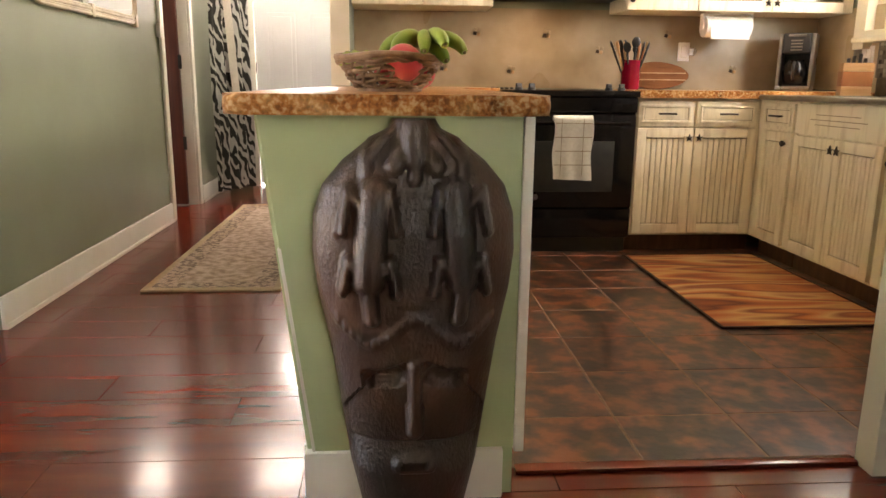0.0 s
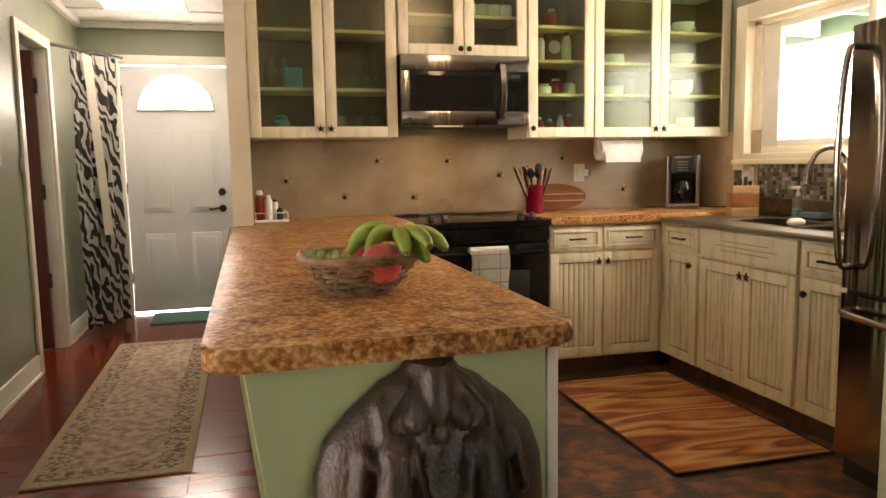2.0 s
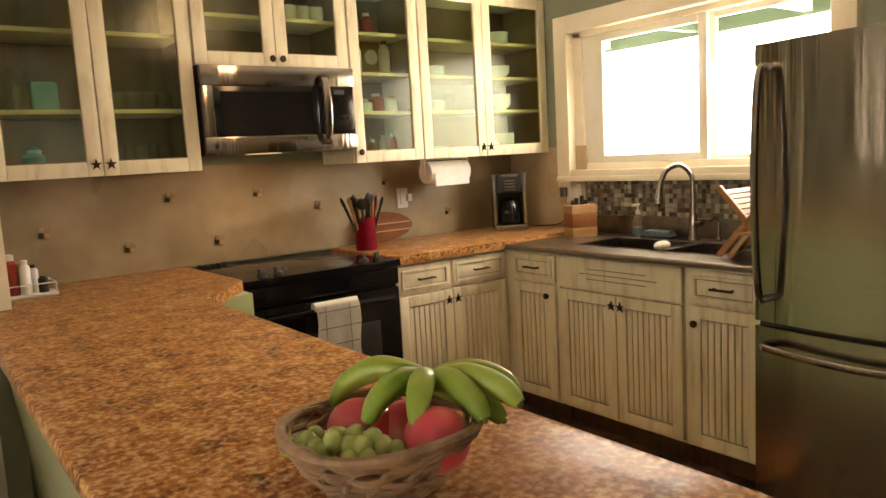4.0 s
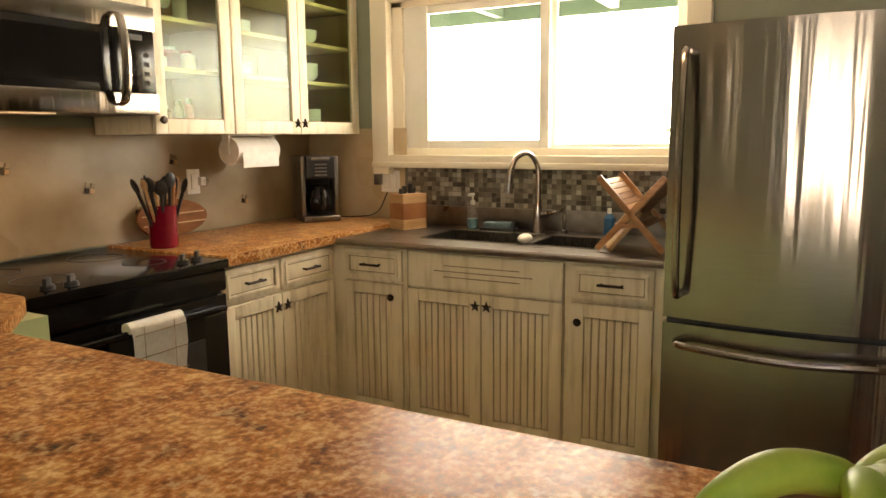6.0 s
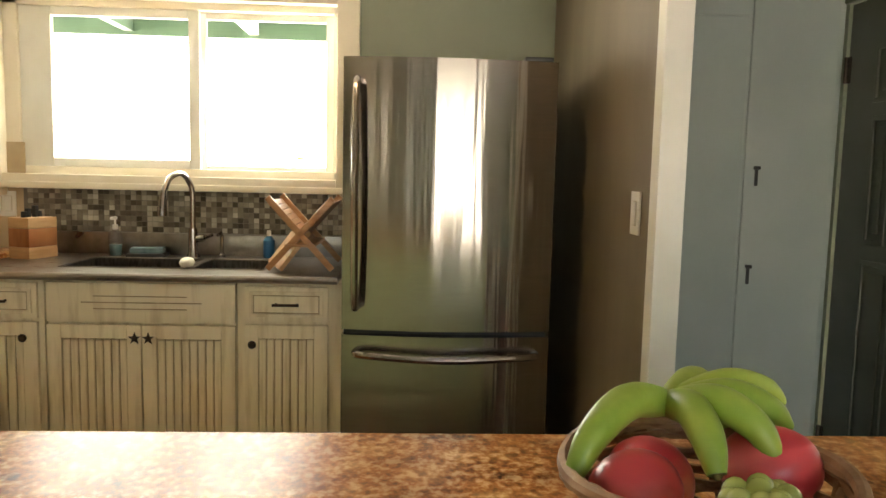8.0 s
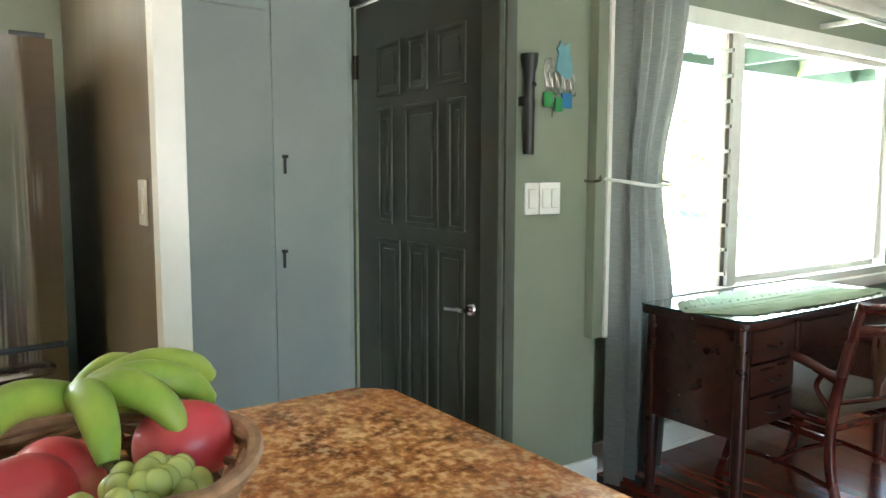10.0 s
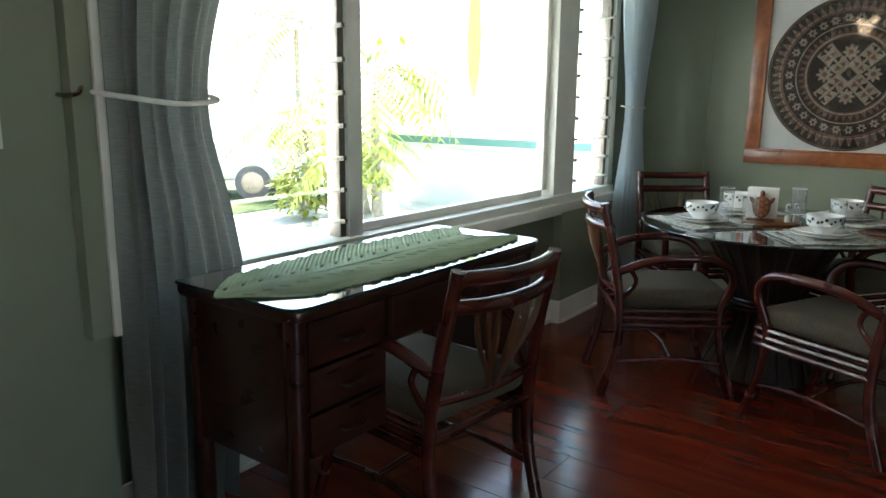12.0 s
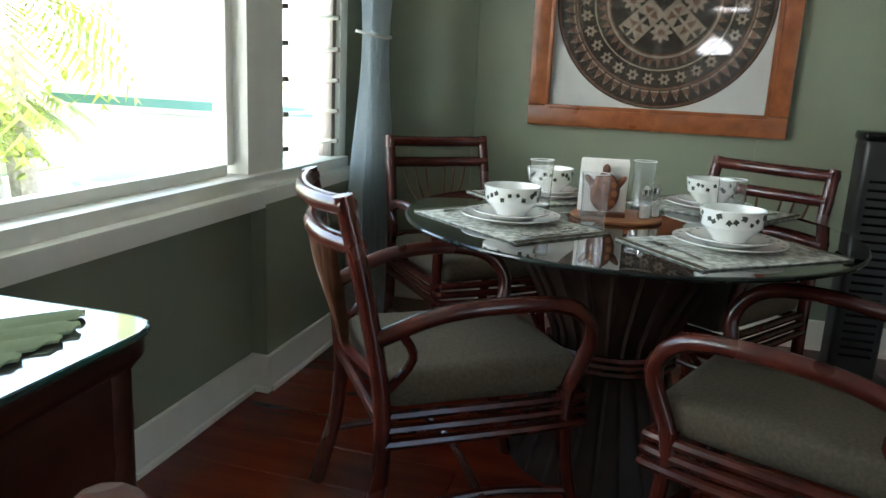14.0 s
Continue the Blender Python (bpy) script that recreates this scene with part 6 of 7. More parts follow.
def rr_rect(y0, y1, z0, z1, r, n=5):
    out = []
    for cy, cz, a0 in ((y1 - r, z0 + r, -90), (y1 - r, z1 - r, 0), (y0 + r, z1 - r, 90), (y0 + r, z0 + r, 180)):
        for k in range(n + 1):
            a = radians(a0 + 90 * k / n)
            out.append((cy + r * math.cos(a), cz + r * math.sin(a)))
    return out


pl = rr_rect(3.56, 4.80, 1.30, 2.02, 0.06)
mbm = bmesh.new()
lo = [mbm.verts.new((-1.578, y, z)) for y, z in pl]
hi = [mbm.verts.new((-1.570, y, z)) for y, z in pl]
mbm.faces.new(lo[::-1])
mbm.faces.new(hi)
for i in range(len(pl)):
    mbm.faces.new((lo[i], lo[(i + 1) % len(pl)], hi[(i + 1) % len(pl)], hi[i]))
part("mirror_glass", mbm, MIRROR, mr, "mirror glass", 0)
for k in range(4):
    o = rr_rect(3.56 - 0.012 * k, 4.80 + 0.012 * k, 1.30 - 0.012 * k, 2.02 + 0.012 * k, 0.06 + 0.012 * k)
    part("frame_rib", tube([(-1.572 + 0.004 * (k % 2), y, z) for y, z in o + o[:1]], 0.0085, 8), GOLDTRIM, mr)
for y in (4.18, 4.815):
    part("frame_wrap", B(-1.59, y - 0.02, 1.245, -1.558, y + 0.02, 1.315, bevel=0.006), GOLDTRIM, mr)
outlet("white switch plate on the hall wall", pose(-1.588, 3.19, 1.21, 0, 0, 90), 1, 0.085, 0.12)
solo("thermostat", B(-1.588, 5.25, 1.215, -1.56, 5.33, 1.30, bevel=0.006), WHITEP, "small cream thermostat box beside the doorway", "thermostat")
ct = thing("console_table", "dark red wooden side table by the hall corner", "table", pose(-1.72, 2.82, 0))
part("top", B(-0.32, -0.2, 0.60, 0.02, 0.2, 0.63, bevel=0.005), RATTAN, ct)
for x in (-0.29, -0.01):
    for y in (-0.17, 0.17):
        part("leg", tube([(x, y, 0.0), (x, y, 0.60)], 0.017, 10), RATTAN, ct)
part("stretcher", join(tube([(-0.01, -0.17, 0.14), (-0.01, 0.17, 0.14)], 0.012, 8), tube([(-0.29, -0.17, 0.14), (-0.29, 0.17, 0.14)], 0.012, 8)), RATTAN, ct)


def curtain_sheet(fn, nu, nv, thick=0.003):
    bm = bmesh.new()
    g = [[bm.verts.new(fn(i / nu, j / nv)) for i in range(nu + 1)] for j in range(nv + 1)]
    for j in range(nv):
        for i in range(nu):
            bm.faces.new((g[j][i], g[j][i + 1], g[j + 1][i + 1], g[j + 1][i]))
    bmesh.ops.solidify(bm, geom=bm.faces[:], thickness=thick)
    return bm


hc = thing("fern_curtain", "black and white fern print curtain hanging in the hall", "curtain")


def hall_fold(u, v):
    p = Vector((-1.50, 6.30, 0)).lerp(Vector((-1.25, 6.70, 0)), u)
    n = Vector((0.88, -0.48, 0))
    q = p + n * (0.028 * math.sin(u * 30) * (0.5 + 0.5 * v) + 0.006 * math.sin(9 * v + 8 * u))
    return (q.x, q.y, 2.06 - 2.0 * v)


part("cloth", curtain_sheet(hall_fold, 80, 24), FERN, hc)
part("rod", tube([(-1.59, 6.14, 2.08), (-1.22, 6.78, 2.08)], 0.012, 8), BLACKM, hc)
part("white_sash", curtain_sheet(lambda u, v: (-1.425 + 0.05 * u + 0.06 * v, 6.36 + 0.06 * u + 0.07 * v, 2.04 - 1.3 * v), 4, 10), WHITEF, hc, "white cloth strip")

# ---- things on the walls by the dark door ----
outlet("white double light switch plate on the green wall", pose(1.2095, 0.478, 1.19, 0, 0, -90), 2, 0.104, 0.118)
outlet("white single light switch plate on the green wall", pose(1.2095, 0.568, 1.19, 0, 0, -90), 1, 0.068, 0.118)
outlet("white switch plate on the brown partition", pose(1.30, 1.8955, 1.20, 0, 0, 180), 1, 0.08, 0.125)
bt = thing("wall_flashlight", "long black flashlight hung on the wall", "flashlight", pose(1.180, 0.608, 1.350, 0, 0, 0) @ Matrix.Scale(1.14, 4))
part("barrel", tube([(0, 0, 0), (0, 0, 0.20), (0, 0, 0.25), (0, 0, 0.28), (0, 0, 0.31)], [0.017, 0.017, 0.018, 0.026, 0.028], 16), BLACKM, bt)
part("clip", B(0.0, -0.026, 0.15, 0.024, 0.026, 0.18, bevel=0.004), BLACKM, bt)
part("switch_button", ball(0.008, (-0.018, -0.004, 0.215)), BLACKM, bt)
kh = thing("key_holder", "turquoise metal cat-shaped key holder with curled wire tail", "key holder", pose(1.2025, 0.45, 1.598, 0, 0, -90))
cat = [(-0.012, 0.065), (0.042, 0.03), (0.07, 0.045), (0.074, 0.075), (0.052, 0.150), (0.064, 0.168), (0.046, 0.166), (0.030, 0.152), (0.016, 0.158), (0.010, 0.172), (0.004, 0.150), (-0.010, 0.142), (0.004, 0.128)]
part("figure", moved(prism(cat, -0.003, 0.003, 0.001, 1), Matrix.Rotation(radians(90), 4, "X")), TURQ, kh)
part("tail", tube(spline([(-0.045, 0, 0.0), (-0.066, 0, 0.05), (-0.060, 0, 0.095), (-0.035, 0, 0.102), (-0.024, 0, 0.08), (-0.038, 0, 0.066), (-0.046, 0, 0.08)], 6), 0.003, 6), STEELH, kh, "curled wire tail")
part("rail", tube([(-0.065, 0, 0.0), (0.075, 0, 0.0)], 0.0028, 6), STEELH, kh)
for k in range(5):
    x = -0.055 + 0.031 * k
    part("leg_wire", tube(spline([(x, 0, 0.0), (x - 0.004, 0, 0.03), (x + 0.008, 0, 0.055), (x + 0.018, 0, 0.03), (x + 0.014, 0, 0.0)], 4), 0.0024, 6), STEELH, kh)
    part("hook", tube(spline([(x, 0, 0.0), (x, -0.004, -0.020), (x + 0.006, -0.016, -0.026), (x + 0.008, -0.018, -0.012)], 4), 0.0024, 6), STEELH, kh)
ky = thing("key_bunch", "keys with green and blue plastic tags on a hook", "keys", pose(1.187, 0.465, 1.568, 0, 0, -90))
part("green_tag", B(-0.072, -0.008, -0.045, -0.025, 0.0, 0.010, bevel=0.004), GREENP, ky, "bright green tag")
part("green_tag", B(-0.02, -0.014, -0.06, 0.015, -0.009, -0.01, bevel=0.004), GREENP, ky, "bright green tag")
part("blue_tag", B(0.016, -0.010, -0.045, 0.066, -0.002, 0.010, bevel=0.003), BLUE, ky, "blue tag")
part("key", join(B(-0.03, -0.004, -0.08, -0.022, -0.001, -0.03, bevel=0.001), lathe([(0, 0), (0.011, 0), (0.011, 0.002), (0, 0.002)], 12, at=(-0.026, -0.003, -0.03))), STEELH, ky)

# ---- curtains ----
c1 = thing("window_curtain", "long grey woven curtain tied back with white cord", "curtain")


def left_curtain(u, v):
    z = 2.12 - 2.08 * v
    tie = math.exp(-((z - 1.235) / 0.42) ** 2)
    bottom = max(0.0, min(1.0, (1.0 - z) / 0.9))
    y0 = 0.20 + 0.02 * bottom
    w = 0.46 - 0.17 * tie - 0.10 * bottom
    y = y0 - w * u
    x = 1.125 + 0.030 * math.sin(u * 46 + 1.2 * math.sin(3 * v)) * (1 - 0.35 * tie) + 0.014 * math.sin(u * 21 + 1 + 2 * v) + 0.03 * u
    return (x, y, z)


part("cloth", curtain_sheet(left_curtain, 110, 44), CURTAIN, c1)
part("tie_cord", tube(spline([(1.19, 0.24, 1.265), (1.09, 0.18, 1.25), (1.07, 0.05, 1.235), (1.09, -0.08, 1.243), (1.18, -0.10, 1.26)], 8), 0.007, 8), PAPER, c1, "white rope tie-back")
part("tie_hook", tube(spline([(1.21, 0.29, 1.255), (1.18, 0.285, 1.252), (1.15, 0.27, 1.258), (1.17, 0.25, 1.275)], 5), 0.006, 8), STEEL, c1)
c2 = thing("window_curtain", "pale grey-blue curtain tied back in the corner", "curtain")


def right_curtain(u, v):
    z = 2.02 - 2.0 * v
    tie = math.exp(-((z - 1.19) / 0.45) ** 2)
    y = -3.03 - 0.12 * tie - (0.46 - 0.26 * tie) * u
    x = 1.205 + 0.028 * math.sin(u * 40 + math.sin(3 * v)) * (1 - 0.4 * tie) - 0.02 * u
    return (x, y, z)


part("cloth", curtain_sheet(right_curtain, 90, 40), SHEER, c2)
part("tie_cord", tube(spline([(1.235, -3.12, 1.225), (1.167, -3.18, 1.21), (1.155, -3.28, 1.21), (1.185, -3.38, 1.22)], 6), 0.006, 8), PAPER, c2, "white rope tie-back")
cr1 = thing("curtain_rod", "white curtain rod above the dining window", "curtain rod")
part("rod", tube([(1.16, 0.25, 2.13), (1.16, -3.56, 2.05)], 0.014, 10), TRIM, cr1)
for y in (-1.6, -3.5):
    part("bracket", B(1.13, y - 0.012, 2.06, 1.335, y + 0.012, 2.085, bevel=0.003), TRIM, cr1)

# ---- desk ----
dk = thing("writing_desk", "dark mahogany writing desk with drawers under the window", "desk", pose(0.632, -0.49, 0))
DY = 0.555
part("desktop", prism(round_poly([(-0.01, -DY - 0.02), (0.46, -DY - 0.02), (0.46, DY + 0.02), (-0.01, DY + 0.02)], [0.05, 0.02, 0.02, 0.05]), 0.735, 0.765, 0.008, 3), DESKWOOD, dk)
part("side_panel", B(0.02, DY - 0.035, 0.33, 0.44, DY, 0.735, bevel=0.004), DESKWOOD, dk)
part("side_panel", B(0.02, -DY, 0.33, 0.44, -DY + 0.035, 0.735, bevel=0.004), DESKWOOD, dk)
part("inner_panel", B(0.03, 0.21, 0.36, 0.43, 0.235, 0.735, bevel=0.003), DESKWOOD, dk)
part("back_panel", B(0.40, 0.235, 0.36, 0.42, DY - 0.035, 0.735, bevel=0.003), DESKWOOD, dk)
for y in (-DY + 0.02, DY - 0.02):
    for x in (0.035, 0.42):
        part("leg", tube([(x, y, 0.0), (x, y, 0.05), (x, y, 0.32), (x, y, 0.735)], [0.016, 0.022, 0.026, 0.028], 12), DESKWOOD, dk)
for y0, y1, z0, z1 in ((-DY + 0.04, 0.20, 0.61, 0.725), (0.24, DY - 0.04, 0.61, 0.725), (0.24, DY - 0.04, 0.49, 0.60), (0.24, DY - 0.04, 0.37, 0.48)):
    d = part("drawer", B(0.008, y0, z0, 0.03, y1, z1, bevel=0.004), DESKWOOD, dk)
    yc, zc = (y0 + y1) / 2, (z0 + z1) / 2
    part("pull", tube(spline([(0.008, yc - 0.045, zc), (-0.014, yc - 0.03, zc - 0.006), (-0.016, yc + 0.03, zc - 0.006), (0.008, yc + 0.045, zc)], 5), 0.005, 8), BRONZE, d)
part("apron", B(0.015, -DY + 0.03, 0.595, 0.03, 0.22, 0.735, bevel=0.003), DESKWOOD, dk)
dg = thing("desk_glass", "clear glass sheet with green edge on the desk", "glass top", pose(0.632, -0.49, 0.766))
POLYD = round_poly([(-0.015, -DY - 0.025), (0.455, -DY - 0.025), (0.455, DY + 0.025), (-0.015, DY + 0.025)], [0.06, 0.02, 0.02, 0.06], 7)
part("sheet", prism(POLYD, 0.0, 0.007), surf("polished_desk_glass", (0.16, 0.17, 0.165), (0.19, 0.20, 0.195), 0.06, scale=3, coat=1.0, spec=0.9, rvar=0.02), dg)
part("edge", tube([(x, y, 0.0035) for x, y in POLYD + POLYD[:1]], 0.0042, 8), GLASSEDGE, dg, "green polished edge")

# leaf runner: leaflets either side of a midrib
lr = thing("leaf_runner", "green felt table runner shaped like a broad scalloped leaf", "table runner", pose(0.842, -0.52, 0.7735))
NL = 19


def leaf_half(side):
    """One half of the leaf: fine swept ribs, a wavy edge, and slits near the midrib."""
    bm = bmesh.new()
    nu, nv = NL * 12, 16
    grid = []
    for i in range(nu + 1):
        u = i / nu
        y = 0.66 - 1.06 * u
        ph = u * NL
        q = 2 * (ph % 1.0) - 1
        reach = 0.194 * (0.66 + 0.34 * math.sin(math.pi * (0.16 + 0.70 * u))) * (1 - 0.075 * q * q + 0.012 * math.sin(2.3 * ph))
        if u > 0.90:
            reach *= 1 - 1.6 * (u - 0.90)
        row = []
        for j in range(nv + 1):
            v = j / nv
            rib = math.cos(2 * math.pi * ph * 3) * 0.0016 * min(1, 0.3 + v) + (1 - q * q) * 0.0024 * v
            wave = 0.0012 * math.sin(9 * u + 5 * v)
            row.append(bm.verts.new((side * (0.003 + reach * v), y - 1.05 * reach * v ** 1.15, 0.0060 + rib + wave - 0.0022 * v)))
        grid.append(row)
    for i in range(nu):
        for j in range(nv):
            k = i % 12
            if (j in (3, 4) and k in (5, 6, 7)) or (j == 6 and k in (0, 1)):
                continue
            f = (grid[i][j], grid[i][j + 1], grid[i + 1][j + 1], grid[i + 1][j])
            bm.faces.new(f if side < 0 else f[::-1])
    bm.normal_update()
    if sum(f.normal.z for f in bm.faces) < 0:
        bmesh.ops.reverse_faces(bm, faces=bm.faces[:])
    bmesh.ops.solidify(bm, geom=bm.faces[:], thickness=0.0028)
    return bm


for side in (-1, 1):
    part("leaf_half", leaf_half(side), RUNNER, lr)
part("midrib", tube([(0, 0.66, 0.006), (0, 0.0, 0.007), (0, -0.46, 0.006)], [0.006, 0.005, 0.003], 8, flat=0.4), RUNNER, lr)
# added sheet: its dark colour stands in for shade in the slits
part("backing", prism(round_poly([(-0.10, -0.44), (0.10, -0.44), (0.13, 0.0), (0.10, 0.54), (-0.10, 0.54), (-0.13, 0.0)], [0.05] * 6), 0.0, 0.0020), RUNNERSHADE, lr, "added dark sheet that shades the slits")


# ---- rattan chairs ----
def rattan_chair(label, m):
    """Local: seat centre at x = y = 0, facing +y, back at -y."""
    c = thing("rattan_armchair", label, "chair", m, "rattan armchairs")
    hw, hd = 0.215, 0.235
    seat = B(-hw + 0.006, -hd + 0.008, 0.380, hw - 0.006, hd + 0.002, 0.462, bevel=0.039, seg=5)
    for v in seat.verts:
        if v.co.z > 0.42:
            v.co.z += 0.034 * max(0, 1 - (v.co.x / hw) ** 2) * max(0, 1 - (v.co.y / hd) ** 2)
    part("seat_cushion", seat, CUSHION, c, "olive-tan upholstered cushion")
    for k, z in enumerate((0.375, 0.345, 0.315)):
        g = 0.004 * k
        pts = [(-hw - g, -hd, z), (-hw - g, hd - 0.05, z), (-hw + 0.05, hd + g, z), (hw - 0.05, hd + g, z), (hw + g, hd - 0.05, z), (hw + g, -hd, z)]
        part("seat_rail", tube(spline(pts, 4), 0.0125, 8), RATTAN, c)
    part("back_rail", tube([(-hw, -hd, 0.36), (hw, -hd, 0.36)], 0.014, 8), RATTAN, c)
    for s in (-1, 1):
        part("back_post", tube(spline([(s * (hw - 0.01), -hd - 0.06, 0.0), (s * hw, -hd - 0.005, 0.20), (s * hw, -hd, 0.40), (s * (hw - 0.008), -hd - 0.035, 0.62), (s * (hw - 0.012), -hd - 0.085, 0.835)], 6), 0.0195, 12), RATTAN, c)
        part("front_leg", tube(spline([(s * (hw + 0.005), hd + 0.03, 0.0), (s * hw, hd - 0.03, 0.20), (s * hw, hd - 0.05, 0.40)], 5), 0.0165, 10), RATTAN, c)
        part("arm", tube(spline([(s * hw, -hd - 0.012, 0.545), (s * (hw + 0.03), -hd + 0.12, 0.60), (s * (hw + 0.045), 0.05, 0.615), (s * (hw + 0.035), hd - 0.06, 0.595), (s * (hw + 0.018), hd - 0.005, 0.52), (s * hw, hd - 0.04, 0.40), (s * hw, hd - 0.05, 0.33)], 6), 0.0185, 12), RATTAN, c)
        part("arm_brace", tube(spline([(s * hw, -hd, 0.42), (s * (hw + 0.01), -hd + 0.06, 0.50), (s * (hw + 0.02), -hd + 0.03, 0.565)], 4), 0.010, 8), RATTAN, c)
        part("leg_stretcher", tube(spline([(s * hw, -hd - 0.03, 0.14), (s * (hw - 0.01), 0, 0.16), (s * hw, hd - 0.01, 0.14)], 4), 0.010, 8), RATTAN, c)
        part("corner_brace", tube(spline([(s * hw, hd - 0.03, 0.16), (s * (hw - 0.05), hd - 0.02, 0.25), (s * (hw - 0.11), hd, 0.31)], 4), 0.009, 8), RATTAN, c)
    part("cross_stretcher", tube(spline([(-hw, 0, 0.155), (0, 0.01, 0.17), (hw, 0, 0.155)], 4), 0.010, 8), RATTAN, c)
    for z, dy in ((0.815, -0.082), (0.735, -0.062)):
        pts = [(-hw, -hd + dy + 0.006, z), (-hw * 0.5, -hd + dy - 0.028, z - 0.004), (0, -hd + dy - 0.038, z - 0.006), (hw * 0.5, -hd + dy - 0.028, z - 0.004), (hw, -hd + dy + 0.006, z)]
        part("top_rail", tube(spline(pts, 6), 0.0205, 12), RATTAN, c)
    part("lower_rail", tube(spline([(-hw, -hd - 0.006, 0.46), (0, -hd - 0.03, 0.455), (hw, -hd - 0.006, 0.46)], 6), 0.012, 8), RATTAN, c)
    for s in (-1, 1):
        for k, (xt, xb) in enumerate(((0.14, 0.02), (0.09, 0.012), (0.045, 0.005))):
            part("splat_strip", tube(spline([(s * xt, -hd - 0.094, 0.73), (s * (xt * 0.8), -hd - 0.075, 0.63), (s * (xb + 0.02), -hd - 0.045, 0.52), (s * xb, -hd - 0.034, 0.46)], 5), [0.005 + 0.007 * math.sin(math.pi * min(1, 0.08 + 0.9 * i / 15)) for i in range(16)], 8, flat=0.3), DARKWOOD, c, "carved dark leaf strip")
    return c


def facing(x, y, dx, dy):
    """The pose of a chair whose back stands at x, y and that faces dx, dy."""
    d = Vector((dx, dy, 0)).normalized()
    p = Vector((x, y, 0)) + d * 0.30
    return pose(p.x, p.y, 0, 0, 0, math.degrees(math.atan2(d.y, d.x)) - 90)


ch = rattan_chair("red-brown rattan armchair drawn up to the writing desk", facing(0.40, -0.465, 0.99, -0.13))
for (x, y, dx, dy), lb in (((0.75, -1.83, -0.82, -0.57), "red-brown rattan armchair by the window side of the table"), ((0.91, -3.22, -0.65, 0.76), "red-brown rattan armchair in the corner behind the table"), ((-0.30, -3.06, 0.59, 0.81), "red-brown rattan armchair against the dining wall"), ((-0.53, -1.80, 0.92, -0.40), "red-brown rattan armchair on the room side of the table")):
    tagged(copy_thing(ch, facing(x, y, dx, dy)), lb)

# ---- dining table ----
TX, TY, TZ = 0.15, -2.43, 0.705
tb = thing("dining_table", "round glass dining table on a dark rattan pedestal", "table", pose(TX, TY, 0))
part("pedestal", lathe([(0.0, 0.0), (0.27, 0.0), (0.27, 0.02), (0.23, 0.10), (0.17, 0.25), (0.155, 0.33), (0.165, 0.40), (0.22, 0.52), (0.30, 0.66), (0.315, 0.69), (0.0, 0.69)], 36), PEDESTAL, tb, "dark flared pedestal")
for k in range(24):
    a = 2 * math.pi * k / 24
    part("pole", tube([((r + 0.004) * math.cos(a), (r + 0.004) * math.sin(a), z) for r, z in ((0.265, 0.01), (0.23, 0.10), (0.17, 0.25), (0.155, 0.33), (0.165, 0.40), (0.22, 0.52), (0.30, 0.66))], 0.010, 6), PEDESTAL, tb)
for z in (0.315, 0.335, 0.355):
    part("binding_ring", tube([(0.178 * math.cos(a), 0.178 * math.sin(a), z) for a in [2 * math.pi * i / 32 for i in range(33)]], 0.010, 6), RATTAN, tb, "wrapped rattan ring")
part("glass_top", disc(0.595, 0.692, 0.704, 72), TABLEGLASS, tb, "thick tinted glass top", 0)
part("glass_edge", tube([(0.595 * math.cos(a), 0.595 * math.sin(a), 0.698) for a in [2 * math.pi * i / 72 for i in range(73)]], 0.0058, 8), TABLEEDGE, tb, "dark polished edge")


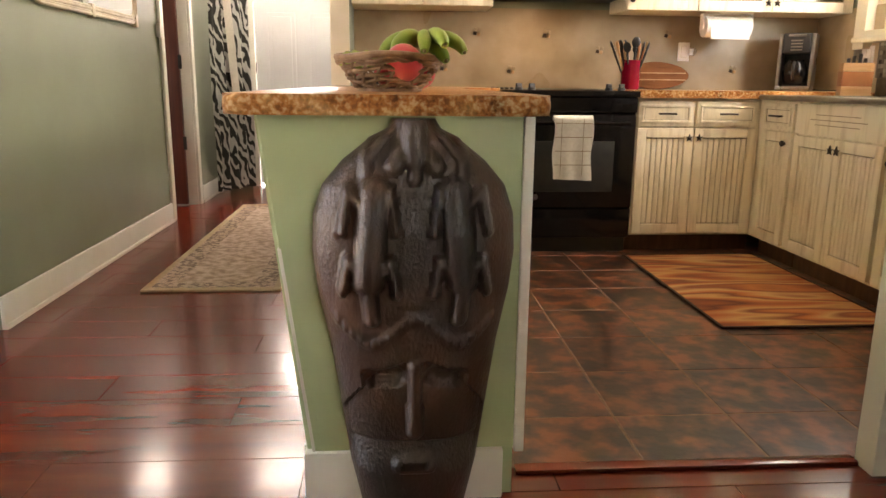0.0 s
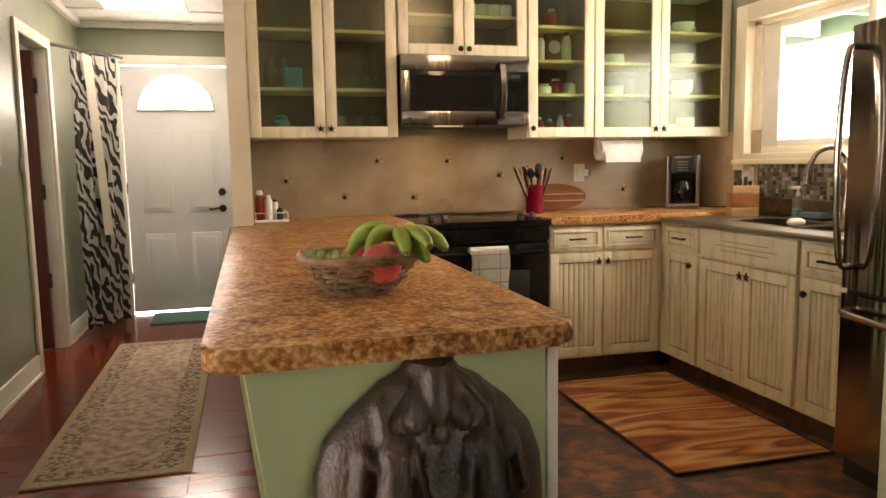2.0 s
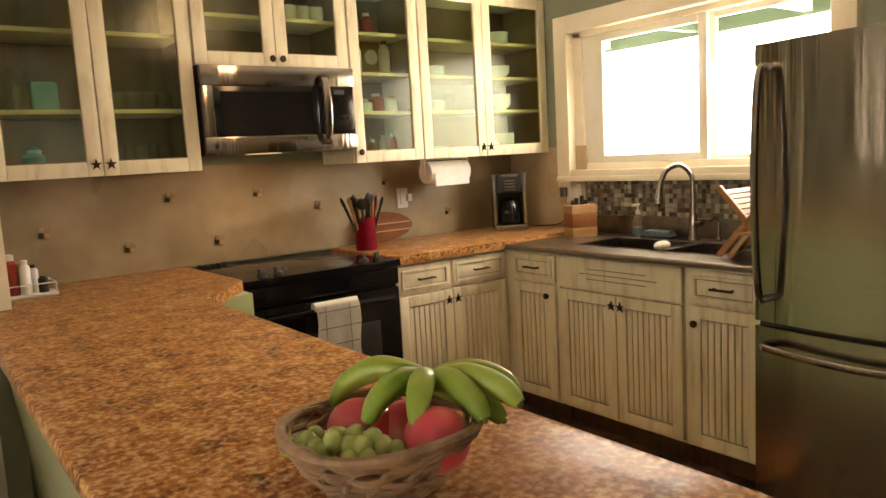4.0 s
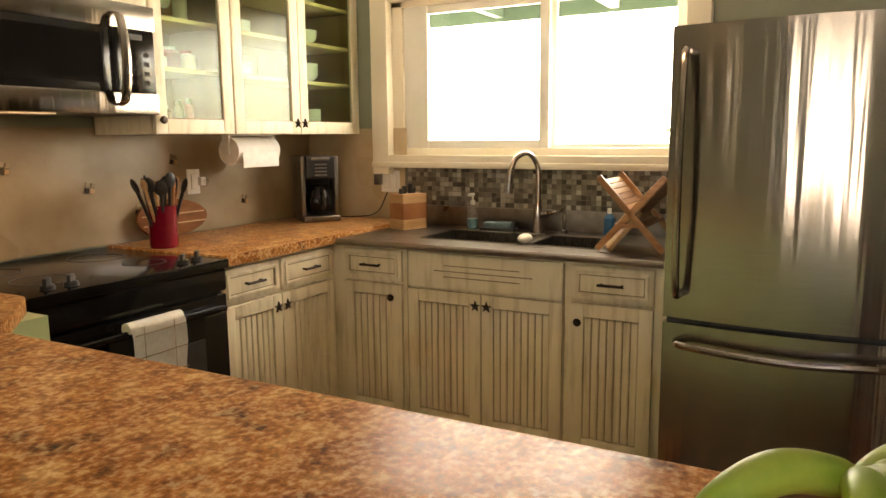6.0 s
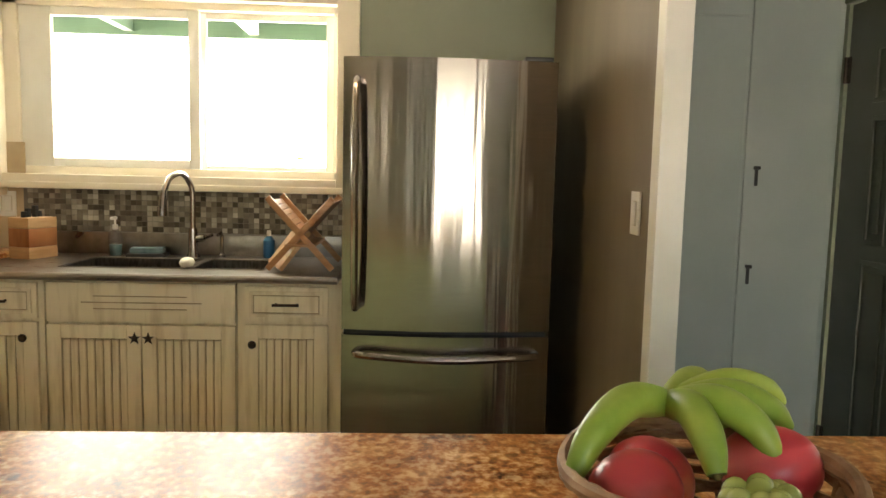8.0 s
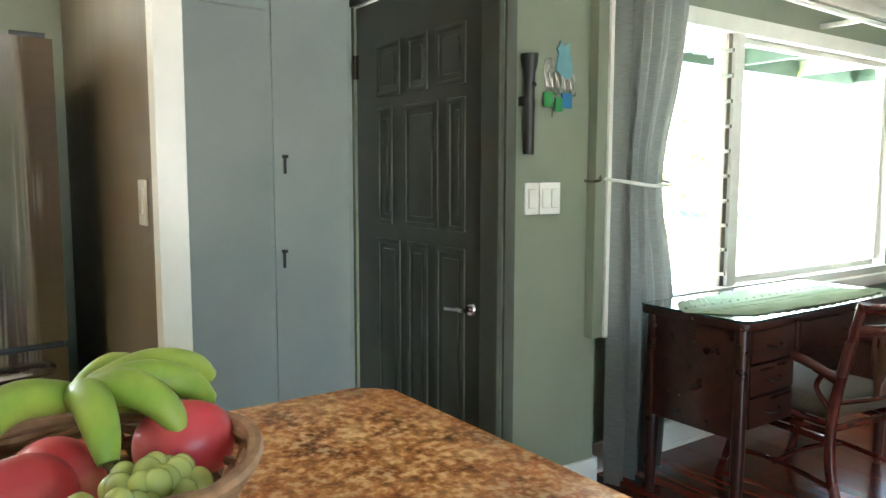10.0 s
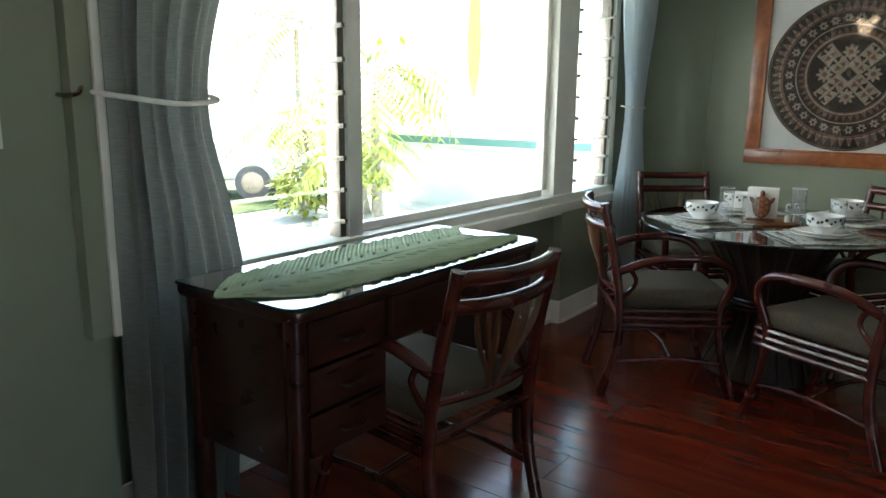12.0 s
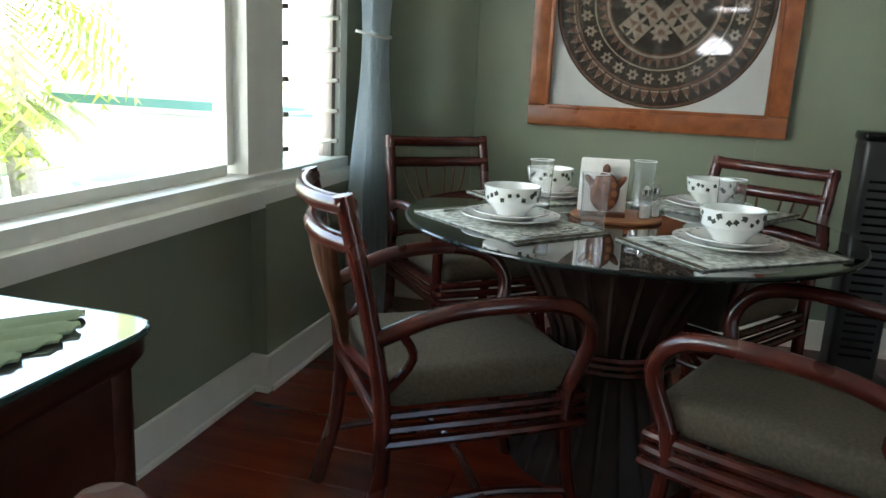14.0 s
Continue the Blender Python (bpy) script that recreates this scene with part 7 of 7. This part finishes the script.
def setting(x, y, rz, k):
    m = Matrix.Translation((x, y, TZ)) @ Matrix.Rotation(radians(rz), 4, "Z")
    pm = thing("placemat", "woven grey-green placemat under a place setting", "placemat", m, "place settings")
    part("weave", B(-0.215, -0.15, 0.0, 0.215, 0.15, 0.004, bevel=0.001), PLACEMAT, pm)
    for s in (-1, 1):
        part("hem", B(s * 0.208 - 0.007, -0.15, 0.0012, s * 0.208 + 0.007, 0.15, 0.005, bevel=0.001), CUSHION, pm)
    dp = thing("dinner_plate", "white china dinner plate with leaf rim", "plate", m @ pose(0, 0.01, 0.005), "place settings")
    part("dish", plate_mesh(0.128), CHINA, dp)
    sp2 = thing("salad_plate", "white china salad plate with leaf rim", "plate", m @ pose(0, 0.01, 0.013), "place settings")
    part("dish", plate_mesh(0.098), CHINA, sp2)
    bw2 = thing("soup_bowl", "white china bowl with dark ivy leaf pattern", "bowl", m @ pose(0, 0.01, 0.021), "place settings")
    part("cup", lathe([(0, 0.006), (0.034, 0.006), (0.034, 0.0), (0.038, 0.0), (0.042, 0.008), (0.068, 0.035), (0.074, 0.075), (0.071, 0.075), (0.064, 0.036), (0.036, 0.012), (0, 0.011)], 32), CHINA, bw2)
    random.seed(20 + k)
    for i in range(26):
        a = 2 * math.pi * i / 26 + random.uniform(-0.08, 0.08)
        z = 0.055 + 0.009 * math.sin(i * 2.2) + random.uniform(-0.002, 0.002)
        r = 0.0712 + (z - 0.05) * 0.12
        leaf = moved(prism([(0.0, -0.009), (0.006, -0.003), (0.009, 0.003), (0.003, 0.004), (0.0, 0.010), (-0.004, 0.004), (-0.009, 0.002), (-0.006, -0.004)], -0.0006, 0.0012), Matrix.Translation((r * math.cos(a), r * math.sin(a), z)) @ Matrix.Rotation(a + math.pi / 2, 4, "Z") @ Matrix.Rotation(radians(90), 4, "X") @ Matrix.Rotation(random.uniform(0, 6), 4, "Z") @ Matrix.Scale(random.uniform(0.65, 0.95), 4))
        part("leaf_print", leaf, LEAFPRINT, bw2, "dark painted leaf", 0)
    for r, host in ((0.117, dp), (0.090, sp2)):
        for i in range(18):
            a = 2 * math.pi * i / 18
            part("leaf_print", moved(prism([(0, -0.007), (0.005, 0), (0, 0.007), (-0.005, 0)], 0, 0.0008), Matrix.Translation((r * math.cos(a), r * math.sin(a), 0.0172)) @ Matrix.Rotation(a, 4, "Z")), LEAFPRINT, host, "dark painted leaf", 0)
    fk = thing("fork", "steel dinner fork on the placemat", "fork", m @ pose(-0.165, 0.0, 0.0062), "cutlery")
    part("handle", tube([(0, -0.09, 0), (0, -0.03, 0.002), (0, 0.04, 0.001)], [0.006, 0.003, 0.004], 8, flat=0.4), CHROME, fk)
    part("tines", join(*[B(-0.009 + 0.006 * i, 0.04, 0.0, -0.006 + 0.006 * i, 0.09, 0.002) for i in range(4)], B(-0.009, 0.035, 0, 0.012, 0.05, 0.002)), CHROME, fk)
    sn = thing("spoon", "steel spoon on the placemat", "spoon", m @ pose(0.165, 0.0, 0.0062), "cutlery")
    part("handle", tube([(0, -0.09, 0), (0, -0.02, 0.002), (0, 0.05, 0.001)], [0.006, 0.003, 0.003], 8, flat=0.4), CHROME, sn)
    part("bowl", ball(1, (0, 0.07, 0.002), 0.017, 0.026, 0.004, 12), CHROME, sn)
    kn = thing("table_knife", "steel table knife on the placemat", "knife", m @ pose(0.19, 0.0, 0.0062), "cutlery")
    part("blade", B(-0.006, -0.09, 0, 0.006, 0.10, 0.002, bevel=0.0008), CHROME, kn)
    gl = thing("tumbler", "tall clear drinking glass at a place setting", "glass", m @ pose(0.14, 0.165, -0.0002), "tumblers")
    part("glass_wall", lathe([(0, 0.0), (0.030, 0.0), (0.031, 0.012), (0.035, 0.14)], 24), DRINKGLASS, gl)
    part("glass_base", disc(0.028, 0.001, 0.010, 20), DRINKGLASS, gl)
    # white ring paints the highlight along the clear glass edge
    part("rim_highlight", tube([(0.035 * math.cos(2 * math.pi * i / 24), 0.035 * math.sin(2 * math.pi * i / 24), 0.14) for i in range(25)], 0.0012, 6), CHINA, gl)


for k, (x, y, rz) in enumerate(((0.435, -2.225, 140), (-0.105, -2.155, -142), (0.40, -2.72, 42), (-0.10, -2.76, -32))):
    setting(x, y, rz, k)
tr = thing("round_tray", "brown woven round mat at the table centre", "tray", pose(0.17, -2.45, TZ))
part("weave", disc(0.125, 0.0, 0.008, 36, 0.003), MIDWOOD, tr)
nh = thing("napkin_holder", "carved brown turtle napkin holder", "napkin holder", pose(0.21, -2.42, TZ + 0.0085, 0, 0, 10))
part("base", B(-0.06, -0.035, 0, 0.06, 0.035, 0.012, bevel=0.003), TURTLE, nh)
shell = part("shell", moved(ball(1, (0, 0, 0), 0.040, 0.014, 0.054, 20), Matrix.Translation((0, 0.034, 0.068))), TURTLE, nh)
for sx, sz, w in ((0, 0.036, 0.010), (0, 0.012, 0.012), (0, -0.014, 0.012), (0, -0.037, 0.009), (-0.021, 0.022, 0.009), (0.021, 0.022, 0.009), (-0.024, -0.002, 0.010), (0.024, -0.002, 0.010), (-0.020, -0.026, 0.009), (0.020, -0.026, 0.009)):
    depth = 0.014 * math.sqrt(max(0.05, 1 - (sx / 0.040) ** 2 - (sz / 0.054) ** 2))
    for side in (-1, 1):
        part("scute", moved(lathe([(w, 0.0), (w * 0.75, 0.0025), (0, 0.003)], 6), Matrix.Translation((sx, 0.034 + side * (depth - 0.0005), 0.068 + sz)) @ Matrix.Rotation(-side * math.pi / 2, 4, "X")), MIDWOOD, shell)
part("turtle_head", ball(1, (0, 0.032, 0.128), 0.011, 0.009, 0.016, 12), TURTLE, nh)
for s in (-1, 1):
    part("flipper", moved(ball(1, (0, 0, 0), 0.010, 0.006, 0.030, 10), Matrix.Translation((s * 0.035, 0.032, 0.09)) @ Matrix.Rotation(s * 0.7, 4, "Y")), TURTLE, nh)
part("back_plate", B(-0.045, -0.034, 0.01, 0.045, -0.026, 0.11, bevel=0.004), TURTLE, nh)
for k in range(5):
    solo("paper_napkin", B(-0.064, -0.003, 0.0, 0.064, 0.0015, 0.142 - 0.004 * (k % 3), bevel=0.002), PAPER, "white paper napkin standing in the holder", "napkin", pose(0.21 + 0.002 * (k % 2), -2.42 - 0.018 + 0.0075 * k, TZ + 0.0205, 4 - 2 * k, 0, 10 + 2 * (k % 3)), "napkins")
for k, (x, y) in enumerate(((0.095, -2.43), (0.07, -2.475))):
    sh = thing("salt_shaker", "small clear glass shaker with steel cap", "shaker", pose(x, y, TZ + 0.0085), "shakers")
    part("glass_wall", lathe([(0, 0), (0.018, 0), (0.02, 0.01), (0.015, 0.06), (0.012, 0.07)], 16), DRINKGLASS, sh)
    part("salt", lathe([(0, 0.002), (0.015, 0.002), (0.014, 0.035), (0, 0.035)], 14), CHINA, sh)
    part("cap", lathe([(0.014, 0.066), (0.014, 0.08), (0.006, 0.09), (0, 0.09)], 14), CHROME, sh)

# ---- framed bark cloth ----
PX, PZ = 0.10, 1.417
pc = thing("framed_tapa", "square wooden frame with a round brown and black bark cloth medallion", "picture", pose(PX, -3.70, PZ))
O, I = 0.535, 0.447
part("backing", boxes((-I - 0.01, 0.008, -I - 0.01, I + 0.01, 0.018, I + 0.01)), TAPA_W, pc, "white mat board", 0)
for a, b, c, d in ((-O, -O, O, -I), (-O, I, O, O), (-O, -I, -I, I), (I, -I, O, I)):
    part("frame_rail", B(a, 0.004, b, c, 0.04, d, bevel=0.010), FRAMEW, pc)
part("frame_lip", join(B(-I - 0.012, 0.03, -I - 0.012, I + 0.012, 0.046, -I + 0.006, bevel=0.004), B(-I - 0.012, 0.03, I - 0.006, I + 0.012, 0.046, I + 0.012, bevel=0.004), B(-I - 0.012, 0.03, -I, -I + 0.006, 0.046, I, bevel=0.004), B(I - 0.006, 0.03, -I, I + 0.012, 0.046, I, bevel=0.004)), FRAMEW, pc)
XZ = Matrix.Rotation(radians(90), 4, "X")


def flat_ring(r0, r1, y, mat, name="ring"):
    bm = bmesh.new()
    n = 72
    a = [bm.verts.new((r0 * math.cos(2 * math.pi * i / n), y, r0 * math.sin(2 * math.pi * i / n))) for i in range(n)]
    b = [bm.verts.new((r1 * math.cos(2 * math.pi * i / n), y, r1 * math.sin(2 * math.pi * i / n))) for i in range(n)]
    for i in range(n):
        bm.faces.new((a[i], a[(i + 1) % n], b[(i + 1) % n], b[i]))
    part(name, bm, mat, pc, "", 0)


def zigzag(r0, r1, n, y, mat):
    bm = bmesh.new()
    for i in range(n):
        a, da = 2 * math.pi * i / n, math.pi / n
        vs = [(r0, a - da * 0.9), (r0, a + da * 0.9), (r1, a)]
        bm.faces.new([bm.verts.new((r * math.cos(t), y, r * math.sin(t))) for r, t in vs])
    tagged(part("printed_teeth", bm, mat, pc, "", 0), kind="stuff")


def flower(cx, cz, r, y, n, m1, m2):
    bm = bmesh.new()
    vs = []
    for i in range(n * 4):
        a = 2 * math.pi * i / (n * 4)
        q = r * (0.78 + 0.22 * math.cos(n * a))
        vs.append(bm.verts.new((cx + q * math.cos(a), y, cz + q * math.sin(a))))
    bm.faces.new(vs)
    f = part("printed_flower", bm, m1, pc, "", 0)
    b2 = bmesh.new()
    b2.faces.new([b2.verts.new((cx + r * 0.3 * math.cos(2 * math.pi * i / 10), y + 0.0008, cz + r * 0.3 * math.sin(2 * math.pi * i / 10))) for i in range(10)])
    part("flower_eye", b2, m2, f, "", 0)


RM = 0.440
flat_ring(0.0005, RM, 0.0200, TAPA_B, "bark_cloth")
flat_ring(RM - 0.014, RM - 0.006, 0.0206, TAPA_R)
zigzag(0.365, 0.415, 56, 0.0206, TAPA_T)
zigzag(0.372, 0.402, 56, 0.0210, TAPA_R)
flat_ring(0.352, 0.362, 0.0206, TAPA_R)
flat_ring(0.285, 0.348, 0.0206, TAPA_B)
for i in range(30):
    a = 2 * math.pi * i / 30
    flower(0.317 * math.cos(a), 0.317 * math.sin(a), 0.026, 0.0212, 6, TAPA_T, TAPA_B)
flat_ring(0.276, 0.283, 0.0206, TAPA_T)
zigzag(0.235, 0.27, 44, 0.0206, TAPA_R)
flat_ring(0.222, 0.232, 0.0206, TAPA_T)
flat_ring(0.216, 0.221, 0.0206, TAPA_R)
for i in range(4):
    a = math.pi / 4 + i * math.pi / 2
    m = Matrix.Rotation(-a, 4, "Y")
    bm = bmesh.new()
    bm.faces.new([bm.verts.new(m @ Vector(p)) for p in ((0.03, 0.0208, -0.045), (0.20, 0.0208, -0.05), (0.20, 0.0208, 0.05), (0.03, 0.0208, 0.045))])
    arm = part("printed_arm", bm, TAPA_T, pc, "", 0)
    for j in range(4):
        for q in (-1, 1):
            b2 = bmesh.new()
            x = 0.05 + 0.04 * j
            b2.faces.new([b2.verts.new(m @ Vector(p)) for p in ((x, 0.0214, q * 0.006), (x + 0.032, 0.0214, q * 0.006), (x + 0.016, 0.0214, q * 0.042))])
            part("printed_triangle", b2, TAPA_R if (j + q) % 2 else TAPA_B, arm, "", 0)
    a2 = i * math.pi / 2
    flower(0.125 * math.cos(a2), 0.125 * math.sin(a2), 0.048, 0.0212, 8, TAPA_T, TAPA_R)
pg = part("picture_glass", boxes((-I, 0.030, -I, I, 0.032, I)), glass("picture_glass", (0.97, 0.97, 0.97), 0.03, 1.0), pc, "glazing", 0)
pg.visible_shadow = False

tf = thing("tower_fan", "tall black tower fan beside the dining wall", "fan", pose(-0.72, -3.36, 0))
part("base", lathe([(0, 0), (0.15, 0), (0.15, 0.015), (0.06, 0.035), (0, 0.035)], 28), BLACKM, tf)
part("housing", B(-0.085, -0.075, 0.03, 0.085, 0.075, 0.93, bevel=0.03, seg=4), BLACKM, tf)
for k in range(22):
    part("grille_slat", B(-0.055, 0.072, 0.12 + 0.031 * k, 0.055, 0.082, 0.130 + 0.031 * k, bevel=0.002, seg=1), BLACK, tf)
part("top_cap", B(-0.09, -0.08, 0.915, 0.09, 0.08, 0.95, bevel=0.014, seg=3), BLACK, tf)

# ---- outside ----
structure("ground", boxes((-60, -60, -0.62, 120, 60, -0.60)), CONCRETE, "pale sunlit concrete yard", "ground")
structure("lawn", boxes((9, -30, -0.60, 60, 30, -0.585)), GRASS, "green lawn beyond the yard", "ground")


def eave(name, label, x, y0, y1, z, mat, rows):
    e = thing(name, label, "eave", kind="structure")
    part("soffit", B(x, y0, z + 0.10, x + 0.75, y1, z + 0.13), mat, e, smooth=0)
    part("fascia", B(x + 0.75, y0, z - 0.02, x + 0.78, y1, z + 0.15), mat, e, smooth=0)
    for k in range(rows):
        y = y0 + (y1 - y0) * (k + 0.5) / rows
        part("rafter", B(x, y - 0.025, z, x + 0.75, y + 0.025, z + 0.10), TRIM if k % 2 else mat, e, smooth=0)


eave("eave_dining", "green painted roof overhang with rafters", 1.475, -4.2, 0.6, 2.02, EAVE, 6)
eave("eave_kitchen", "green painted roof overhang over the kitchen window", 2.76, 2.4, 5.2, 2.06, EAVE, 4)


def shed():
    s = thing("carport", "white-walled carport with teal fascia across the yard", "carport", pose(5.4, -9.2, -0.6))
    part("wall", B(-5.0, -0.15, 0, 2.6, 0.0, 1.235), OUTWALL, s, smooth=0)
    part("fascia", B(-5.2, 0.40, 1.12, 2.75, 0.47, 1.24), TEALW, s, smooth=0)
    part("fascia", B(2.69, -3.5, 1.12, 2.75, 0.40, 1.24), TEALW, s, smooth=0)
    part("roof", B(-5.3, -3.6, 1.24, 2.85, 0.52, 1.29), OUTWALL, s, smooth=0)
    part("post", B(2.45, 0.22, 0, 2.57, 0.34, 1.235), TRIM, s, smooth=0)
    part("garage_door", B(-1.9, 0.001, 0, 1.6, 0.03, 1.0), OUTWALL, s, smooth=0)


shed()
eb = structure("backdrop_kitchen", B(7.5, 0.5, -0.6, 7.6, 12, 6), glow("hazy_bright_sky", (1.0, 1.0, 0.97), 1.3), "hazy bright sky beyond the kitchen window", "backdrop")


def car():
    c = thing("parked_car", "white parked car in the yard", "car", pose(11.7, -7.2, -0.6, 0, 0, 40))
    prof = [(-2.1, 0.35), (-2.15, 0.62), (-1.9, 0.78), (-0.9, 0.86), (-0.35, 1.28), (0.7, 1.34), (1.45, 0.95), (2.05, 0.86), (2.15, 0.55), (2.1, 0.35)]
    bm = prism(prof, -0.82, 0.82, 0.09, 3)
    part("body", moved(bm, XZ), CARPAINT, c)
    for x in (-1.35, 1.35):
        for s in (-1, 1):
            w = part("wheel", moved(tube([(0, -0.1, 0), (0, 0.1, 0)], 0.32, 28), Matrix.Translation((x, s * 0.76, 0.32))), TYRE, c)
            part("rim", moved(tube([(0, -0.012, 0), (0, 0.012, 0)], 0.20, 20), Matrix.Translation((x, s * 0.86, 0.32))), STEELH, w)
    for s in (-1, 1):
        part("side_window", moved(prism([(-0.75, 0.90), (-0.32, 1.22), (0.65, 1.27), (1.15, 0.96)], -0.01, 0.01), Matrix.Translation((0, s * 0.823, 0)) @ XZ), STEELH, c)


car()


def palm(label, x, y, h, n, L, seed, mat):
    random.seed(seed)
    p = thing("palm_tree", label, "tree", pose(x, y, -0.6))
    part("trunk", tube(spline([(0, 0, 0), (0.05, 0.02, h * 0.4), (0.02, 0.06, h)], 5), [0.09 - 0.004 * i for i in range(11)], 10), BARK, p)
    bm = bmesh.new()
    for k in range(n):
        a = 2 * math.pi * k / n + random.uniform(-0.3, 0.3)
        rise = random.uniform(0.1, 0.9)
        l = L * random.uniform(0.75, 1.1)
        prev = None
        for i in range(17):
            t = i / 16
            c = Vector((0.02 + math.cos(a) * l * t, 0.06 + math.sin(a) * l * t, h + rise * l * t - 0.95 * l * t * t))
            if prev is not None and i > 1:
                d = (c - prev).normalized()
                side = Vector((-math.sin(a), math.cos(a), 0))
                for s in (-1, 1):
                    ll = 0.42 * L * math.sin(math.pi * (0.10 + 0.85 * t)) * random.uniform(0.8, 1.1)
                    tip = c + (side * s * 0.8 + d * 0.55 + Vector((0, 0, -0.35))) * ll
                    q = d * 0.035
                    bm.faces.new([bm.verts.new(v) for v in (c - q, c + q, tip)])
            prev = c
    tagged(part("crown", bm, mat, p, "arching green fronds", 0), kind="stuff")


palm("small yellow-green palm in the yard", 6.7, -6.35, 1.05, 13, 0.85, 1, LEAF)
palm("small green palm in front of the carport", 7.5, -7.6, 1.15, 12, 0.95, 2, LEAF2)
palm("leafy palm at the edge of the yard", 8.6, -7.4, 1.5, 13, 1.3, 3, LEAF)
palm("tall palm beyond the yard", 10.5, -9.0, 3.2, 14, 2.0, 4, LEAF2)

palm("slender palm with yellow-green fronds by the window", 6.3, -6.6, 2.2, 15, 1.5, 9, LEAF)


def shrub(label, x, y, z, r, n, seed, mat, size):
    random.seed(seed)
    s = thing("garden_shrub", label, "shrub", pose(x, y, -0.6))
    part("stem", tube([(0, 0, 0), (0.02, 0, z)], [0.05, 0.03], 8), BARK, s)
    bm = bmesh.new()
    for k in range(n):
        d = Vector((random.gauss(0, 1), random.gauss(0, 1), random.gauss(0, 0.7))).normalized() * r * random.uniform(0.45, 1.0)
        c = Vector((0, 0, z)) + d
        u = Vector((random.gauss(0, 1), random.gauss(0, 1), random.gauss(0, 0.6))).normalized()
        w = u.cross(Vector((0, 0, 1))).normalized() * size * 0.35
        L = u * size * random.uniform(0.7, 1.2)
        bm.faces.new([bm.verts.new(v) for v in (c - L, c - L * 0.2 + w, c + L, c - L * 0.2 - w)])
    tagged(part("crown", bm, mat, s, "many broad leaves", 0), kind="stuff")


shrub("broad-leaved garden shrub with yellow-green leaves", 7.9, -6.6, 0.45, 0.55, 420, 5, LEAF2, 0.12)
shrub("leafy shrub at the edge of the lawn", 12.6, -6.4, 1.6, 0.9, 320, 6, LEAF, 0.20)
shrub("tall sparse shrub with pale yellow leaves", 7.4, -7.7, 2.0, 1.0, 190, 10, LEAF, 0.15)
shrub("small bush with yellow-green leaves in the yard", 6.2, -6.1, 0.9, 0.45, 150, 11, LEAF2, 0.11)
shrub("low bush outside the kitchen window", 5.0, 3.2, 1.5, 0.6, 320, 8, LEAF2, 0.12)
hang = thing("hanging_leaf", "long bright yellow-green leaf hanging from the eave", "leaf", pose(2.20, -2.93, 2.12))
part("stem", tube([(0, 0, 0.002), (0, 0, -0.12)], 0.004, 8), LEAF2, hang)
part("blade", moved(prism([(0, -0.06), (0.035, -0.2), (0.055, -0.45), (0.045, -0.7), (0.012, -0.84), (0, -0.86), (-0.012, -0.84), (-0.045, -0.7), (-0.055, -0.45), (-0.035, -0.2)], -0.003, 0.003), XZ), LEAF2, hang)

# ---- floor pieces ----
PW, PL = 0.19, 1.26
me_cache = {}


def piece(name, parent, mat, x0, y0, x1, y1, z, h, bev):
    key = (name, round(x1 - x0, 4), round(y1 - y0, 4))
    if key not in me_cache:
        bm = B(0, 0, -h, x1 - x0, y1 - y0, 0, bevel=bev, seg=1)
        bmesh.ops.recalc_face_normals(bm, faces=bm.faces[:])
        me = bpy.data.meshes.new(name)
        bm.to_mesh(me)
        bm.free()
        me.materials.append(mat)
        me_cache[key] = me
    ob = new(name, me_cache[key])
    ob.location = (x0, y0, z)
    ob.parent = parent
    return ob


KX0, KX1, KY0, KY1 = 0.190, 2.64, 1.925, 4.96


HX = -0.31


def clip_plank(x0, y0, x1, y1):
    """Keeps planks out of the tiled kitchen floor."""
    out = [(x0, y0, x1, y1)]
    if y1 > KY0 and x1 > HX:
        out = [(x0, y0, HX, y1), (max(x0, HX), y0, x1, KY0 - 0.004)]
    return [q for q in out if q[2] - q[0] > 0.03 and q[3] - q[1] > 0.02]


row = 0
y = -3.7
while y < 7.08:
    x = -3.6 - (row * 0.43) % PL
    while x < 2.4:
        a, b = max(x, -3.6), min(x + PL, 2.36 if 0.6 < y < 1.9 else (1.34 if y < 0.62 else HX if y > KY0 else 1.12))
        if b - a > 0.03:
            for q in clip_plank(a + 0.0006, y + 0.0006, b - 0.0006, min(y + PW, 7.1) - 0.0006):
                if not (q[0] < -1.7 and q[1] > 3.1 and q[2] < -1.62):
                    piece("plank", FLOOR, WOODFLOOR, *q, 0.0, 0.012, 0.0012)
        x += PL
    y += PW
    row += 1
kf = structure("floor_kitchen", boxes((KX0, KY0, -0.012, KX1, KY1, -0.0005)), GROUT, "slate tile kitchen floor with pale joints", "floor")
TS = 0.338
for i in range(-2, 9):
    for j in range(-1, 10):
        x0, y0 = 0.5555 - TS + i * TS, 2.195 - TS + j * TS
        x1, y1 = x0 + TS, y0 + TS
        x0, y0, x1, y1 = max(x0 + 0.003, KX0), max(y0 + 0.003, KY0), min(x1 - 0.003, KX1), min(y1 - 0.003, KY1)
        if x1 - x0 > 0.03 and y1 - y0 > 0.03:
            piece("tile", kf, TILE, x0, y0, x1, y1, 0.0008 + 0.0012 * random.random(), 0.010, 0.0025)
structure("threshold", B(0.214, 1.885, 0.0, 1.104, 1.925, 0.012, bevel=0.005), WOODFLOOR, "cherry wood threshold strip between wood and tile", "threshold", 35)
